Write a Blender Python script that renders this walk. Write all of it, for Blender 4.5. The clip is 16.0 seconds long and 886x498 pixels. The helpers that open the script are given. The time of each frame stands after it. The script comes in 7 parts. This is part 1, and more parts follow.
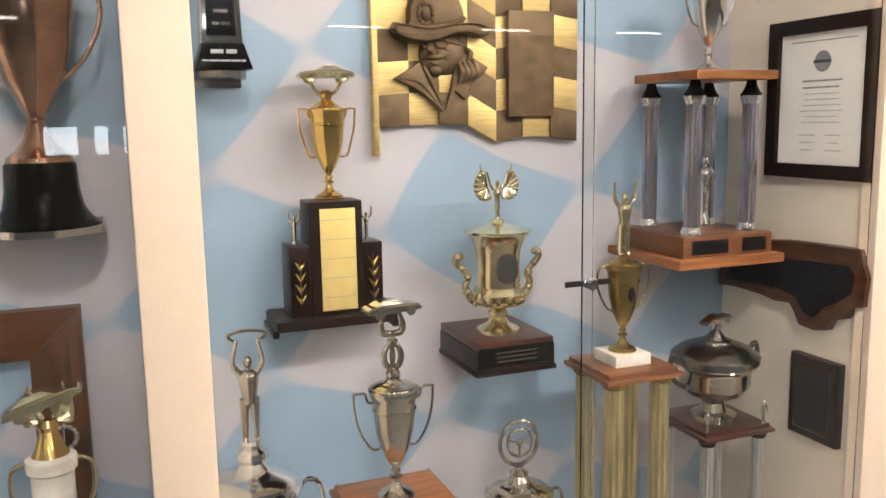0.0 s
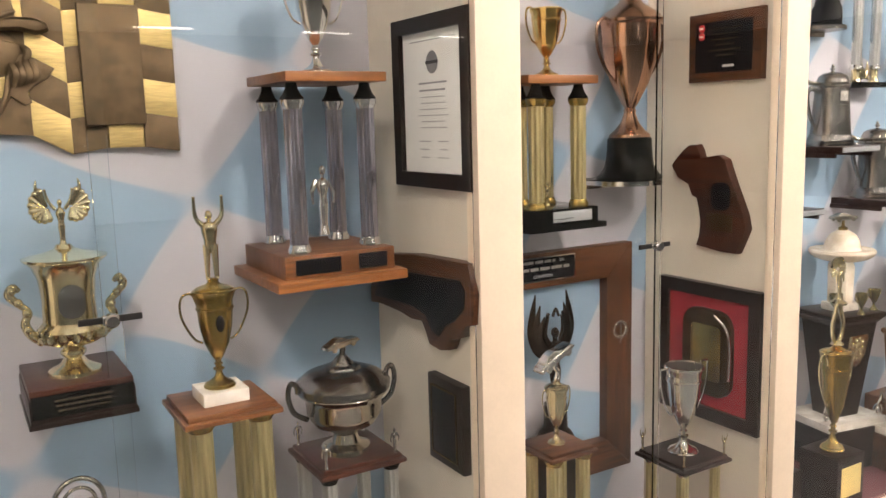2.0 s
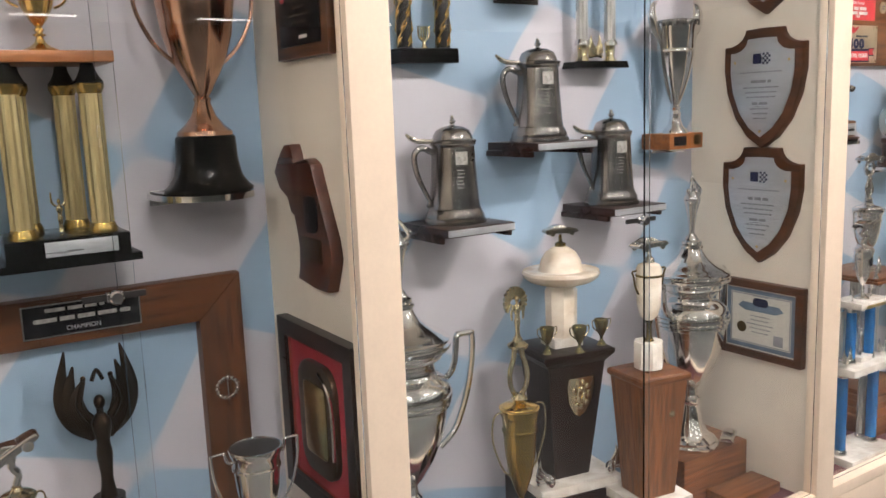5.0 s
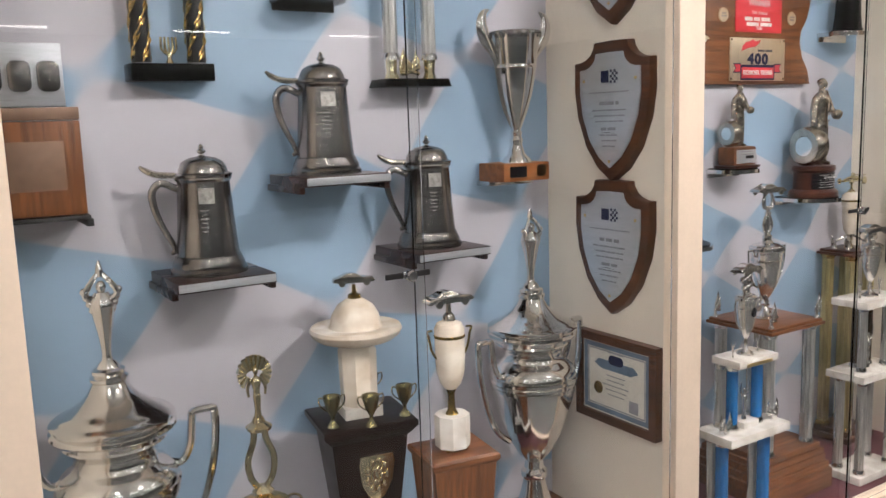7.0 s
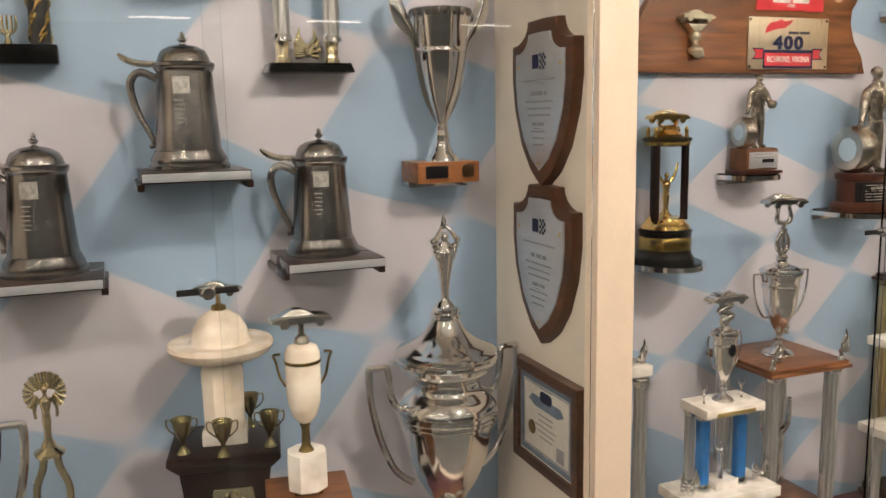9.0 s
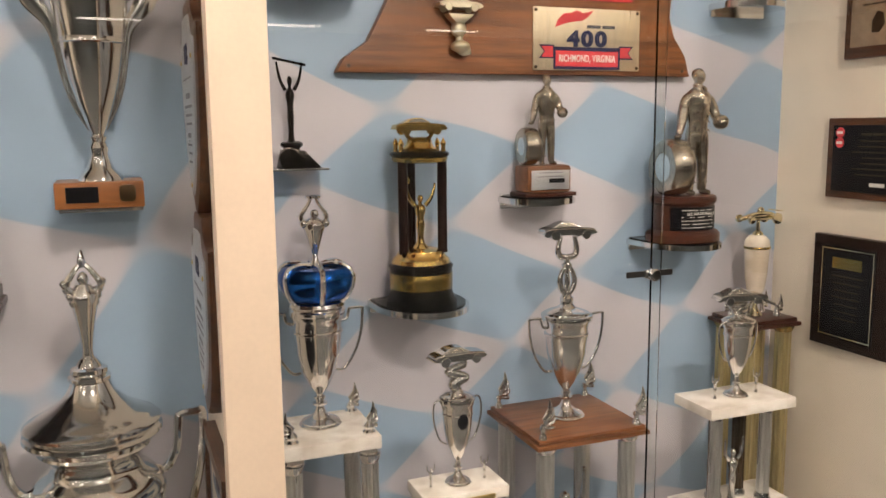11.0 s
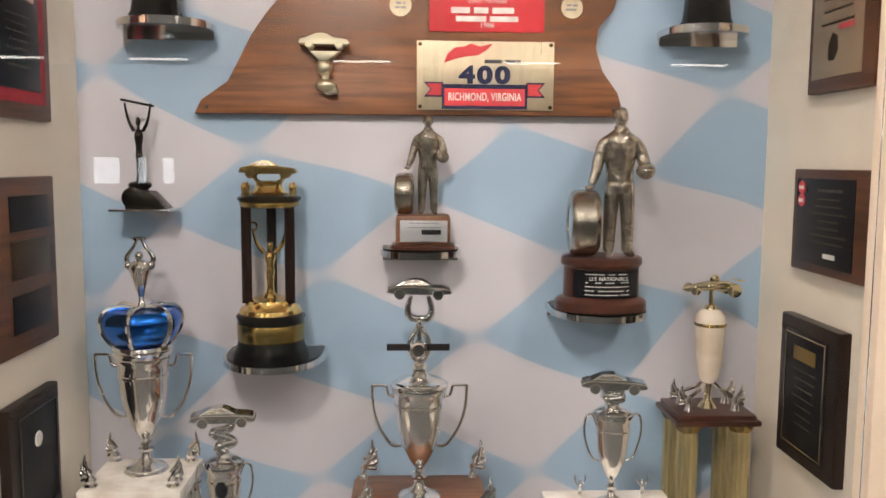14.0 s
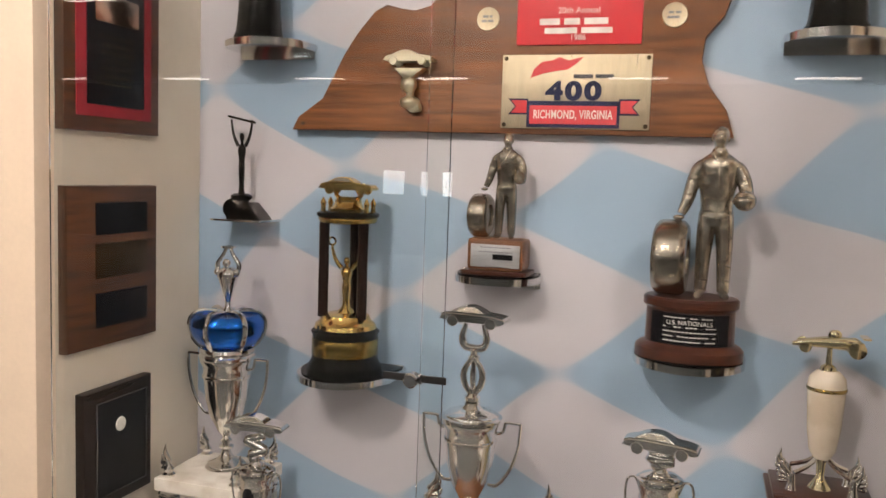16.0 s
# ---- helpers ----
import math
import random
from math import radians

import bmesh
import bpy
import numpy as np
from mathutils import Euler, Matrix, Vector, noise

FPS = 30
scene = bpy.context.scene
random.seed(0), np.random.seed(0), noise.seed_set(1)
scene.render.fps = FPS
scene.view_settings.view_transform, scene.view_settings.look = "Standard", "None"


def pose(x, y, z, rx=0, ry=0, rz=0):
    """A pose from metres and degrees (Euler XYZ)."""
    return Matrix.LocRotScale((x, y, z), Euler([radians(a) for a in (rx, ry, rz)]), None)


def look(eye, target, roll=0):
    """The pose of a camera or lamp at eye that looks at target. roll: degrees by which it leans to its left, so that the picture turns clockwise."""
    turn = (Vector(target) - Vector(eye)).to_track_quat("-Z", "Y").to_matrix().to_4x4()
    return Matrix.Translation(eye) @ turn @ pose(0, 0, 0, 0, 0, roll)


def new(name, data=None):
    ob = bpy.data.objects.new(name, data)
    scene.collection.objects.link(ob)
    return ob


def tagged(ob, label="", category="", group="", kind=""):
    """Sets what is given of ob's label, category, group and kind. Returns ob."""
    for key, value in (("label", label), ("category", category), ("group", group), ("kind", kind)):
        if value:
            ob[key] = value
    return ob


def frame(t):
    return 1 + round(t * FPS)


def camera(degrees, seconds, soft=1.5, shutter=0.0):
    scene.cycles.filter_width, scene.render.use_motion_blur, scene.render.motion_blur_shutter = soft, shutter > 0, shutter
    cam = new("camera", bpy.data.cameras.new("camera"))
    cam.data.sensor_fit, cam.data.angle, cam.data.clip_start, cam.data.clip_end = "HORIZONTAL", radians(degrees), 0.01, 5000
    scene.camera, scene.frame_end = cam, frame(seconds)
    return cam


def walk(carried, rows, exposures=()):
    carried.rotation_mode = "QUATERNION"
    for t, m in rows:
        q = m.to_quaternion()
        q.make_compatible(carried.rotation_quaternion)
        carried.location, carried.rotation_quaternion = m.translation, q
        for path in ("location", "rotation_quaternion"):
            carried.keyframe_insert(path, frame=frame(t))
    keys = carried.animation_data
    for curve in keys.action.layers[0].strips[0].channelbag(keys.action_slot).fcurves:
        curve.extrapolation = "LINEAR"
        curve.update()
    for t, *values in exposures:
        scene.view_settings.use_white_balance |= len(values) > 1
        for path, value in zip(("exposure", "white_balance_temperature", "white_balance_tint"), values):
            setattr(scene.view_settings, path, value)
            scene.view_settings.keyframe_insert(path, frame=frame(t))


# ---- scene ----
cam = camera(56.0, 16.0)
PATH = [
    (0, (-0.082, 0.034, 1.529), (0.624, 1.88, 1.226), -1.0),
    (0.5, (0.027, 0.076, 1.534), (0.863, 1.865, 1.218), -0.2),
    (1, (0.14, 0.06, 1.529), (1.033, 1.822, 1.217), -1.0),
    (1.5, (0.308, 0.0, 1.536), (1.214, 1.758, 1.239), -1.0),
    (2, (0.465, -0.023, 1.524), (1.475, 1.677, 1.222), -1.6),
    (2.5, (0.662, 0.012, 1.508), (1.83, 1.603, 1.183), -1.9),
    (3, (0.817, 0.005, 1.51), (2.042, 1.548, 1.169), -3.1),
    (3.2, (0.88, -0.022, 1.5), (2.081, 1.543, 1.169), -3.5),
    (5.3, (1.614, -0.008, 1.502), (2.647, 1.675, 1.181), -2.2),
    (5.5, (1.68, -0.027, 1.508), (2.674, 1.68, 1.2), -2.6),
    (6, (1.823, -0.06, 1.49), (2.814, 1.655, 1.21), -2.5),
    (6.5, (1.98, -0.001, 1.484), (3.051, 1.664, 1.198), -1.7),
    (7, (2.132, -0.002, 1.513), (3.185, 1.673, 1.214), -1.9),
    (7.5, (2.288, -0.012, 1.5), (3.249, 1.719, 1.215), -2.3),
    (8, (2.429, -0.028, 1.498), (3.278, 1.76, 1.214), -2.5),
    (8.2, (2.49, -0.027, 1.507), (3.311, 1.772, 1.203), -2.0),
    (10.5, (3.227, 0.071, 1.486), (3.841, 1.949, 1.181), -1.1),
    (11, (3.405, 0.113, 1.498), (4.129, 1.954, 1.204), -0.6),
    (11.5, (3.552, 0.098, 1.5), (4.257, 1.949, 1.219), -0.1),
    (12, (3.707, 0.059, 1.509), (4.287, 1.954, 1.234), 0.1),
    (12.5, (3.849, 0.07, 1.49), (4.464, 1.955, 1.223), -0.0),
    (13, (3.984, 0.127, 1.501), (4.608, 2.011, 1.254), 0.8),
    (13.5, (4.067, 0.144, 1.509), (4.46, 2.093, 1.291), 0.3),
    (14, (4.213, 0.094, 1.513), (4.297, 2.081, 1.304), 0.4),
    (14.5, (4.322, 0.084, 1.504), (4.261, 2.071, 1.283), 0.0),
    (15, (4.415, 0.16, 1.499), (4.251, 2.139, 1.264), 0.8),
    (15.5, (4.449, 0.204, 1.52), (4.147, 2.169, 1.301), 1.6),
    (16, (4.59, 0.22, 1.526), (3.993, 2.12, 1.344), 2.0),
]
walk(cam, [(t, look(eye, target, roll)) for t, eye, target, roll in PATH],
     exposures=[(0, 0.44, 6350, 10), (1.5, 0.38, 6250, 10), (2.0, 0.28, 6450, 10), (2.5, 0.12, 6200, 10), (5.0, -0.14, 6000, 10), (6.0, -0.22, 5950, 10), (7.0, -0.40, 5850, 10),
                (7.6, -0.45, 6300, 10), (8.2, -0.48, 6650, 10), (11.0, -0.50, 6850, 12), (12.5, -0.56, 6350, 11), (13.5, -0.40, 6650, 11), (14, -0.42, 6400, 11), (15, -0.52, 6450, 11), (16, -0.58, 6600, 12)])

# ---------------------------------------------------------------- world, light
world = bpy.data.worlds.new("world")
scene.world = world
world.use_nodes = True
wn = world.node_tree.nodes
sky = wn.new("ShaderNodeTexSky")
sky.sky_type, sky.sun_disc = "NISHITA", False
sky.sun_elevation, sky.sun_rotation = radians(40), radians(200)
world.node_tree.links.new(sky.outputs[0], wn["Background"].inputs[0])
wn["Background"].inputs[1].default_value = 0.08

WALL = 1.715     # back wall of the display cases
FRONT = 1.25     # front face of the posts
CARPET = 0.385   # floor inside the cases
LID = 2.30       # underside of the case tops
HALL = 3.1       # hall ceiling


def lamp(name, x, y, z, sx, sy, power, colour=(1.0, 0.86, 0.75), tilt=0):
    """An area light facing down, or tilted towards the cases as a wraparound diffuser sheds its light."""
    data = bpy.data.lights.new(name, "AREA")
    data.shape, data.size, data.size_y, data.energy, data.color = "RECTANGLE", sx, sy, power, colour
    ob = new(name, data)
    ob.matrix_world = pose(x, y, z, tilt)
    return ob


# ceiling fixtures: the row in front of the cases, each across the hall
FIXTURES = [(-0.10, -0.60, 28), (1.80, -0.60, 33), (3.80, -0.60, 66), (5.70, -0.60, 42)]
for fx, fy, power in FIXTURES:
    lamp("tube_light", fx, fy, HALL - 0.18, 0.30, 0.20, power, tilt=40)


# ---------------------------------------------------------------- materials
def material(name, colour, rough=0.5, metal=0.0, grain=None, scale=40.0, amount=0.25, bump=0.0, stretch=(1, 1, 1), second=None, coat=0.0, stain=0.12, spec=0.5):
    """A principled surface: colour with fine grain towards second, broad stains, and relief."""
    m = bpy.data.materials.new(name)
    m.use_nodes = True
    nt = m.node_tree
    n, l = nt.nodes, nt.links
    b = n["Principled BSDF"]
    b.inputs["Roughness"].default_value, b.inputs["Metallic"].default_value = rough, metal
    b.inputs["Coat Weight"].default_value = coat
    b.inputs["Specular IOR Level"].default_value = spec
    tc, mp = n.new("ShaderNodeTexCoord"), n.new("ShaderNodeMapping")
    mp.inputs["Scale"].default_value = stretch
    l.new(tc.outputs["Object"], mp.inputs[0])
    fine, broad = n.new("ShaderNodeTexNoise"), n.new("ShaderNodeTexNoise")
    for node, sc, det in ((fine, scale, 6), (broad, scale * 0.12, 3)):
        node.inputs["Scale"].default_value, node.inputs["Detail"].default_value = sc, det
        l.new(mp.outputs[0], node.inputs["Vector"])
    second = second or tuple(c * (1 - amount) for c in colour)
    ramp = n.new("ShaderNodeMapRange")
    ramp.inputs[1].default_value, ramp.inputs[2].default_value = 0.35, 0.65
    l.new(fine.outputs[0], ramp.inputs[0])
    mix = n.new("ShaderNodeMix")
    mix.data_type = "RGBA"
    mix.inputs[6].default_value, mix.inputs[7].default_value = (*colour, 1), (*second, 1)
    l.new(ramp.outputs[0], mix.inputs[0])
    dull = n.new("ShaderNodeMix")
    dull.data_type, dull.blend_type = "RGBA", "MULTIPLY"
    dull.inputs[7].default_value = (1 - stain, 1 - stain, 1 - stain, 1)
    wide = n.new("ShaderNodeMapRange")
    wide.inputs[1].default_value, wide.inputs[2].default_value = 0.4, 0.7
    l.new(broad.outputs[0], wide.inputs[0])
    l.new(wide.outputs[0], dull.inputs[0])
    l.new(mix.outputs[2], dull.inputs[6])
    l.new(dull.outputs[2], b.inputs["Base Color"])
    rr = n.new("ShaderNodeMapRange")
    rr.inputs[3].default_value, rr.inputs[4].default_value = max(0.02, rough * 0.75), min(1, rough * 1.3)
    l.new(broad.outputs[0], rr.inputs[0])
    l.new(rr.outputs[0], b.inputs["Roughness"])
    if bump:
        bp = n.new("ShaderNodeBump")
        bp.inputs["Strength"].default_value, bp.inputs["Distance"].default_value = bump, 0.002
        l.new(fine.outputs[0], bp.inputs["Height"])
        l.new(bp.outputs[0], b.inputs["Normal"])
    return m


def metal(name, colour, rough, dark=0.25):
    return material(name, colour, rough, 1.0, scale=14, amount=dark, stain=dark, bump=0.10)


def wood(name, light, dark, rough=0.38, stretch=(1.2, 16, 16), coat=0.10, spec=0.30):
    return material(name, light, rough, 0.0, scale=7, second=dark, stretch=stretch, coat=coat, stain=0.3, bump=0.08, spec=spec)


M_CREAM = material("cream_paint", (0.86, 0.71, 0.56), 0.45, scale=120, amount=0.03, bump=0.08, stain=0.05)
M_PANEL = material("ivory_panel", (0.72, 0.65, 0.55), 0.5, scale=90, amount=0.05, bump=0.08, stain=0.07)
M_CARPET = material("burgundy_carpet", (0.12, 0.03, 0.04), 0.95, scale=400, amount=0.5, bump=0.6)
M_FLOOR = material("grey_floor", (0.14, 0.14, 0.14), 0.35, scale=60, amount=0.15, stain=0.1)
M_TOE = material("black_toe", (0.02, 0.02, 0.02), 0.5, scale=60)
M_CEIL = material("ceiling_tile", (0.82, 0.80, 0.76), 0.9, scale=150, amount=0.1, bump=0.2)
M_HALL = material("hall_wall", (0.24, 0.225, 0.21), 0.8, scale=30, amount=0.08)
M_GLOW = bpy.data.materials.new("lit_tube")
M_GLOW.use_nodes = True
M_GLOW.node_tree.nodes["Principled BSDF"].inputs["Emission Color"].default_value = (1, 0.93, 0.82, 1)
M_GLOW.node_tree.nodes["Principled BSDF"].inputs["Emission Strength"].default_value = 18
M_GLASS = bpy.data.materials.new("pane_glass")
M_GLASS.use_nodes = True
g = M_GLASS.node_tree.nodes["Principled BSDF"]
g.inputs["Transmission Weight"].default_value, g.inputs["Roughness"].default_value, g.inputs["IOR"].default_value = 1.0, 0.0, 1.45
g.inputs["Base Color"].default_value = (0.97, 0.99, 0.98, 1)


def mural_material():
    """Printed backdrop: a waving chequered flag in pale blue and greyish white."""
    m = bpy.data.materials.new("flag_mural")
    m.use_nodes = True
    n, l = m.node_tree.nodes, m.node_tree.links
    b = n["Principled BSDF"]
    b.inputs["Roughness"].default_value = 0.42
    tc = n.new("ShaderNodeTexCoord")
    warp = n.new("ShaderNodeTexNoise")
    warp.inputs["Scale"].default_value, warp.inputs["Detail"].default_value = 1.6, 1.0
    l.new(tc.outputs["Object"], warp.inputs["Vector"])
    add = n.new("ShaderNodeVectorMath")
    add.operation = "MULTIPLY_ADD"
    add.inputs[1].default_value = (0.16, 0, 0.16)
    l.new(warp.outputs["Color"], add.inputs[0])
    l.new(tc.outputs["Object"], add.inputs[2])
    sep = n.new("ShaderNodeSeparateXYZ")
    l.new(add.outputs[0], sep.inputs[0])
    place = n.new("ShaderNodeSeparateXYZ")
    l.new(tc.outputs["Object"], place.inputs[0])

    def calc(op, p, q):
        node = n.new("ShaderNodeMath")
        node.operation = op
        for slot, value in enumerate((p, q)):
            if isinstance(value, (int, float)):
                node.inputs[slot].default_value = value
            else:
                l.new(value, node.inputs[slot])
        return node.outputs[0]

    def stretch_of_flag(x0, z0, fall, high, lean, wide, shift):
        """Row and column of the chequers about a crossing at (x0, z0); the printed panel differs from case to case."""
        dx, dz = calc("SUBTRACT", sep.outputs[0], x0 + 0.08), calc("SUBTRACT", sep.outputs[2], z0 + 0.08)
        v = calc("DIVIDE", calc("ADD", dz, calc("MULTIPLY", dx, fall)), high)
        u = calc("DIVIDE", calc("SUBTRACT", dx, calc("DIVIDE", dz, lean)), wide)
        return calc("ADD", u, shift), v

    def choose(edge_x, low, high):
        """low before edge_x along the wall, high after it."""
        k = calc("GREATER_THAN", place.outputs[0], edge_x)
        return calc("ADD", calc("MULTIPLY", high, k), calc("MULTIPLY", low, calc("SUBTRACT", 1.0, k)))

    first = stretch_of_flag(0.385, 1.272, 0.42, 0.33, 1.3, 0.44, 1.0)
    second = stretch_of_flag(2.58, 1.235, 0.34, 0.345, 1.4, 0.42, 1.0)
    third = stretch_of_flag(4.057, 1.290, 0.40, 0.213, 0.95, 0.405, 0.0)
    waves = []
    for k in (0, 1):
        line = choose(3.567, choose(1.35, first[k], second[k]), third[k])
        waves.append(calc("SINE", calc("MULTIPLY", line, math.pi), 0.0).node)
    prod = n.new("ShaderNodeMath")
    prod.operation = "MULTIPLY"
    l.new(waves[0].outputs[0], prod.inputs[0])
    l.new(waves[1].outputs[0], prod.inputs[1])
    soft = n.new("ShaderNodeMapRange")
    soft.interpolation_type = "SMOOTHSTEP"
    soft.inputs[1].default_value, soft.inputs[2].default_value = -0.045, 0.045
    l.new(prod.outputs[0], soft.inputs[0])
    ch = n.new("ShaderNodeMix")
    ch.data_type = "RGBA"
    ch.inputs[6].default_value, ch.inputs[7].default_value = (0.250, 0.350, 0.465, 1), (0.448, 0.438, 0.482, 1)
    l.new(soft.outputs[0], ch.inputs[0])
    tone = n.new("ShaderNodeTexNoise")
    tone.inputs["Scale"].default_value = 2.2
    l.new(tc.outputs["Object"], tone.inputs["Vector"])
    mr = n.new("ShaderNodeMapRange")
    mr.inputs[1].default_value, mr.inputs[2].default_value, mr.inputs[3].default_value, mr.inputs[4].default_value = 0.3, 0.7, 0.82, 1.08
    l.new(tone.outputs[0], mr.inputs[0])
    mul = n.new("ShaderNodeMix")
    mul.data_type, mul.blend_type = "RGBA", "MULTIPLY"
    mul.inputs[0].default_value = 1
    l.new(ch.outputs[2], mul.inputs[6])
    l.new(mr.outputs[0], mul.inputs[7])
    l.new(mul.outputs[2], b.inputs["Base Color"])
    return m


M_MURAL = mural_material()


# ---------------------------------------------------------------- mesh helpers
def link(name, bm, mat, parent=None, label="", smooth=True):
    me = bpy.data.meshes.new(name)
    bm.to_mesh(me)
    bm.free()
    me.materials.append(mat)
    if smooth:
        for p in me.polygons:
            p.use_smooth = True
        me.set_sharp_from_angle(angle=radians(38))
    ob = new(name, me)
    if parent:
        ob.parent = parent
    if label:
        ob["label"] = label
    return ob


def part(name, bm, mat, parent, label=""):
    return link(name, bm, mat, parent, label)


def box(x0, x1, y0, y1, z0, z1, bevel=0.0, bm=None, m=None):
    bm = bm or bmesh.new()
    made = bmesh.ops.create_cube(bm, size=1)["verts"]
    for v in made:
        v.co = Vector((x0 + (v.co.x + 0.5) * (x1 - x0), y0 + (v.co.y + 0.5) * (y1 - y0), z0 + (v.co.z + 0.5) * (z1 - z0)))
        if m:
            v.co = m @ v.co
    if bevel:
        bmesh.ops.bevel(bm, geom=list({e for v in made for e in v.link_edges}), offset=bevel, segments=2, profile=0.6, affect="EDGES")
    return bm


def setting(name, bm, mat, label="", category=""):
    return tagged(link(name, bm, mat), label, category, kind="structure")


# ---------------------------------------------------------------- the setting
setting("floor", box(-9, 14, -12.0, 1.44, -0.1, 0), M_FLOOR, "smooth light grey hall floor", "floor")
setting("ceiling", box(-9, 14, -12.0, 1.9, HALL, HALL + 0.1), M_CEIL, "white hall ceiling above the display cases", "ceiling")
setting("wall_west", box(-9.2, -9, -12.0, 1.9, 0, HALL), M_HALL, "plain pale hall wall", "wall")
setting("wall_east", box(14, 14.2, -12.0, 1.9, 0, HALL), M_HALL, "plain pale hall wall", "wall")
south = bmesh.new()
WINDOWS = [(-1.20, -0.70, 1.1, 1.54), (-0.45, -0.25, 1.1, 1.54), (-0.02, 0.22, 1.1, 1.54)]
edge = -9
for w0, w1, low, high in WINDOWS:
    box(edge, w0, -12.2, -12.0, 0, HALL, bm=south)
    box(w0, w1, -12.2, -12.0, 0, low, bm=south)
    box(w0, w1, -12.2, -12.0, high, HALL, bm=south)
    edge = w1
box(edge, 14, -12.2, -12.0, 0, HALL, bm=south)
setting("wall_south", south, M_HALL, "pale hall wall with daylight windows", "wall")

setting("wall_back", box(-1.6, 6.6, WALL, WALL + 0.08, 0, LID), M_MURAL, "back panel printed with a waving pale blue chequered flag", "wall")
# partitions between the cases: post from x0 to x1, thinner board behind it
POSTS = [(-1.50, -1.41), (-0.072, 0.02), (1.300, 1.400), (2.155, 2.238), (3.527, 3.607), (4.890, 4.985), (6.30, 6.39)]
for k, (a, b) in enumerate(POSTS):
    mid = (a + b) / 2
    half = 0.034 if k == 2 else 0.022
    setting(f"wall_partition_{k}", box(mid - half, mid + half, FRONT + 0.04, WALL, CARPET, LID), M_PANEL, "ivory partition board between display cases", "partition")
    setting(f"post_{k}", box(a, b, FRONT, FRONT + 0.045, 0.27, LID, 0.004), M_CREAM, "cream painted front post of the display case", "post")
setting("case_floor", box(-1.5, 6.4, FRONT + 0.05, WALL, CARPET - 0.03, CARPET), M_CARPET, "dark burgundy carpeted display case floor", "case floor")
setting("case_top", box(-1.5, 6.4, FRONT, WALL, LID, LID + 0.03), M_PANEL, "ivory top of the display cases", "case top")
setting("wall_above", box(-9, 14, FRONT + 0.002, FRONT + 0.1, LID + 0.03, HALL), M_CREAM, "cream wall above the display cases", "wall")
setting("toe_kick", box(-1.5, 6.4, 1.44, 1.5, 0, 0.36), M_TOE, "black recessed base under the display cases", "base")
setting("wall_case_west", box(-9, -1.5, FRONT, FRONT + 0.1, 0, LID + 0.03), M_HALL, "plain wall beside the display cases", "wall")
setting("wall_case_east", box(6.4, 14, FRONT, FRONT + 0.1, 0, LID + 0.03), M_HALL, "plain wall beside the display cases", "wall")
for k in range(len(POSTS) - 1):
    a, b = POSTS[k][1], POSTS[k + 1][0]
    fascia = box(a, b, FRONT + 0.006, FRONT + 0.05, 0.29, 0.372, 0.004)
    box(a, b, FRONT + 0.002, FRONT + 0.05, 0.375, 0.41, 0.003, bm=fascia)
    box(a, b, FRONT + 0.012, FRONT + 0.05, 0.28, 0.30, bm=fascia)
    setting(f"sill_{k}", fascia, M_CREAM, "cream moulded sill rail under the glass doors", "sill")
    head = box(a, b, FRONT + 0.002, FRONT + 0.05, LID - 0.09, LID - 0.002, 0.003)
    setting(f"header_{k}", head, M_CREAM, "cream head rail over the glass doors", "rail")
    mid = (a + b) / 2
    win = tagged(new(f"window_{k}"), "pair of clear sliding glass doors of the display case", "glass door", kind="structure")
    for x0, x1, y in ((a + 0.001, mid + 0.014, FRONT + 0.030), (mid - 0.014, b - 0.001, FRONT + 0.016)):
        pane = link("pane", box(x0, x1, y, y + 0.005, 0.411, LID - 0.091), M_GLASS, win, smooth=False)
        pane.visible_shadow = False

sky_card = bpy.data.materials.new("daylight")
sky_card.use_nodes = True
sky_card.node_tree.nodes["Principled BSDF"].inputs["Emission Color"].default_value = (0.85, 0.95, 1, 1)
sky_card.node_tree.nodes["Principled BSDF"].inputs["Emission Strength"].default_value = 6
setting("backdrop", box(-9, 14, -13.3, -13.2, -0.1, HALL), sky_card, "bright daylight outside the far windows", "sky")


def ceiling_light(x, y, length, turn=0):
    t = tagged(new("ceiling_light"), "white fluorescent ceiling fixture with a lit diffuser, some rows added as fill", "ceiling light", "ceiling lights")
    t.matrix_basis = pose(x, y, HALL, 0, 0, turn)
    link("housing", box(-length / 2 - 0.03, length / 2 + 0.03, -0.11, 0.11, -0.07, 0, 0.004), M_CEIL, t)
    link("diffuser", box(-length / 2, length / 2, -0.06, 0.06, -0.088, -0.071, 0.004), M_GLOW, t)


for fx, fy, power in FIXTURES:
    ceiling_light(fx, fy, 0.60, 90)
# two unseen rows, added for soft fill and highlights on the metal
for fx in (-2.85, -0.70, 1.45, 3.60, 5.75, 7.90):
    for fy in (-2.3, -4.2):
        ceiling_light(fx, fy, 1.15)
for fx in (-6.9, -4.3, -1.7, 0.45, 3.5, 6.1, 8.7):
    ceiling_light(fx, -10.5, 0.85)


# ---------------------------------------------------------------- shapes for the things
def smooth_path(pts, steps=5, closed=False):
    """Catmull-Rom points through pts (each a tuple; extra values are carried along)."""
    p = [np.array(q, float) for q in pts]
    n = len(p)
    out = []
    for i in range(n if closed else n - 1):
        a, b, c, d = (p[(i + k) % n] if closed else p[min(max(i + k, 0), n - 1)] for k in (-1, 0, 1, 2))
        for s in range(steps):
            t = s / steps
            out.append(0.5 * (2 * b + (c - a) * t + (2 * a - 5 * b + 4 * c - d) * t * t + (3 * b - a - 3 * c + d) * t ** 3))
    if not closed:
        out.append(p[-1])
    return out


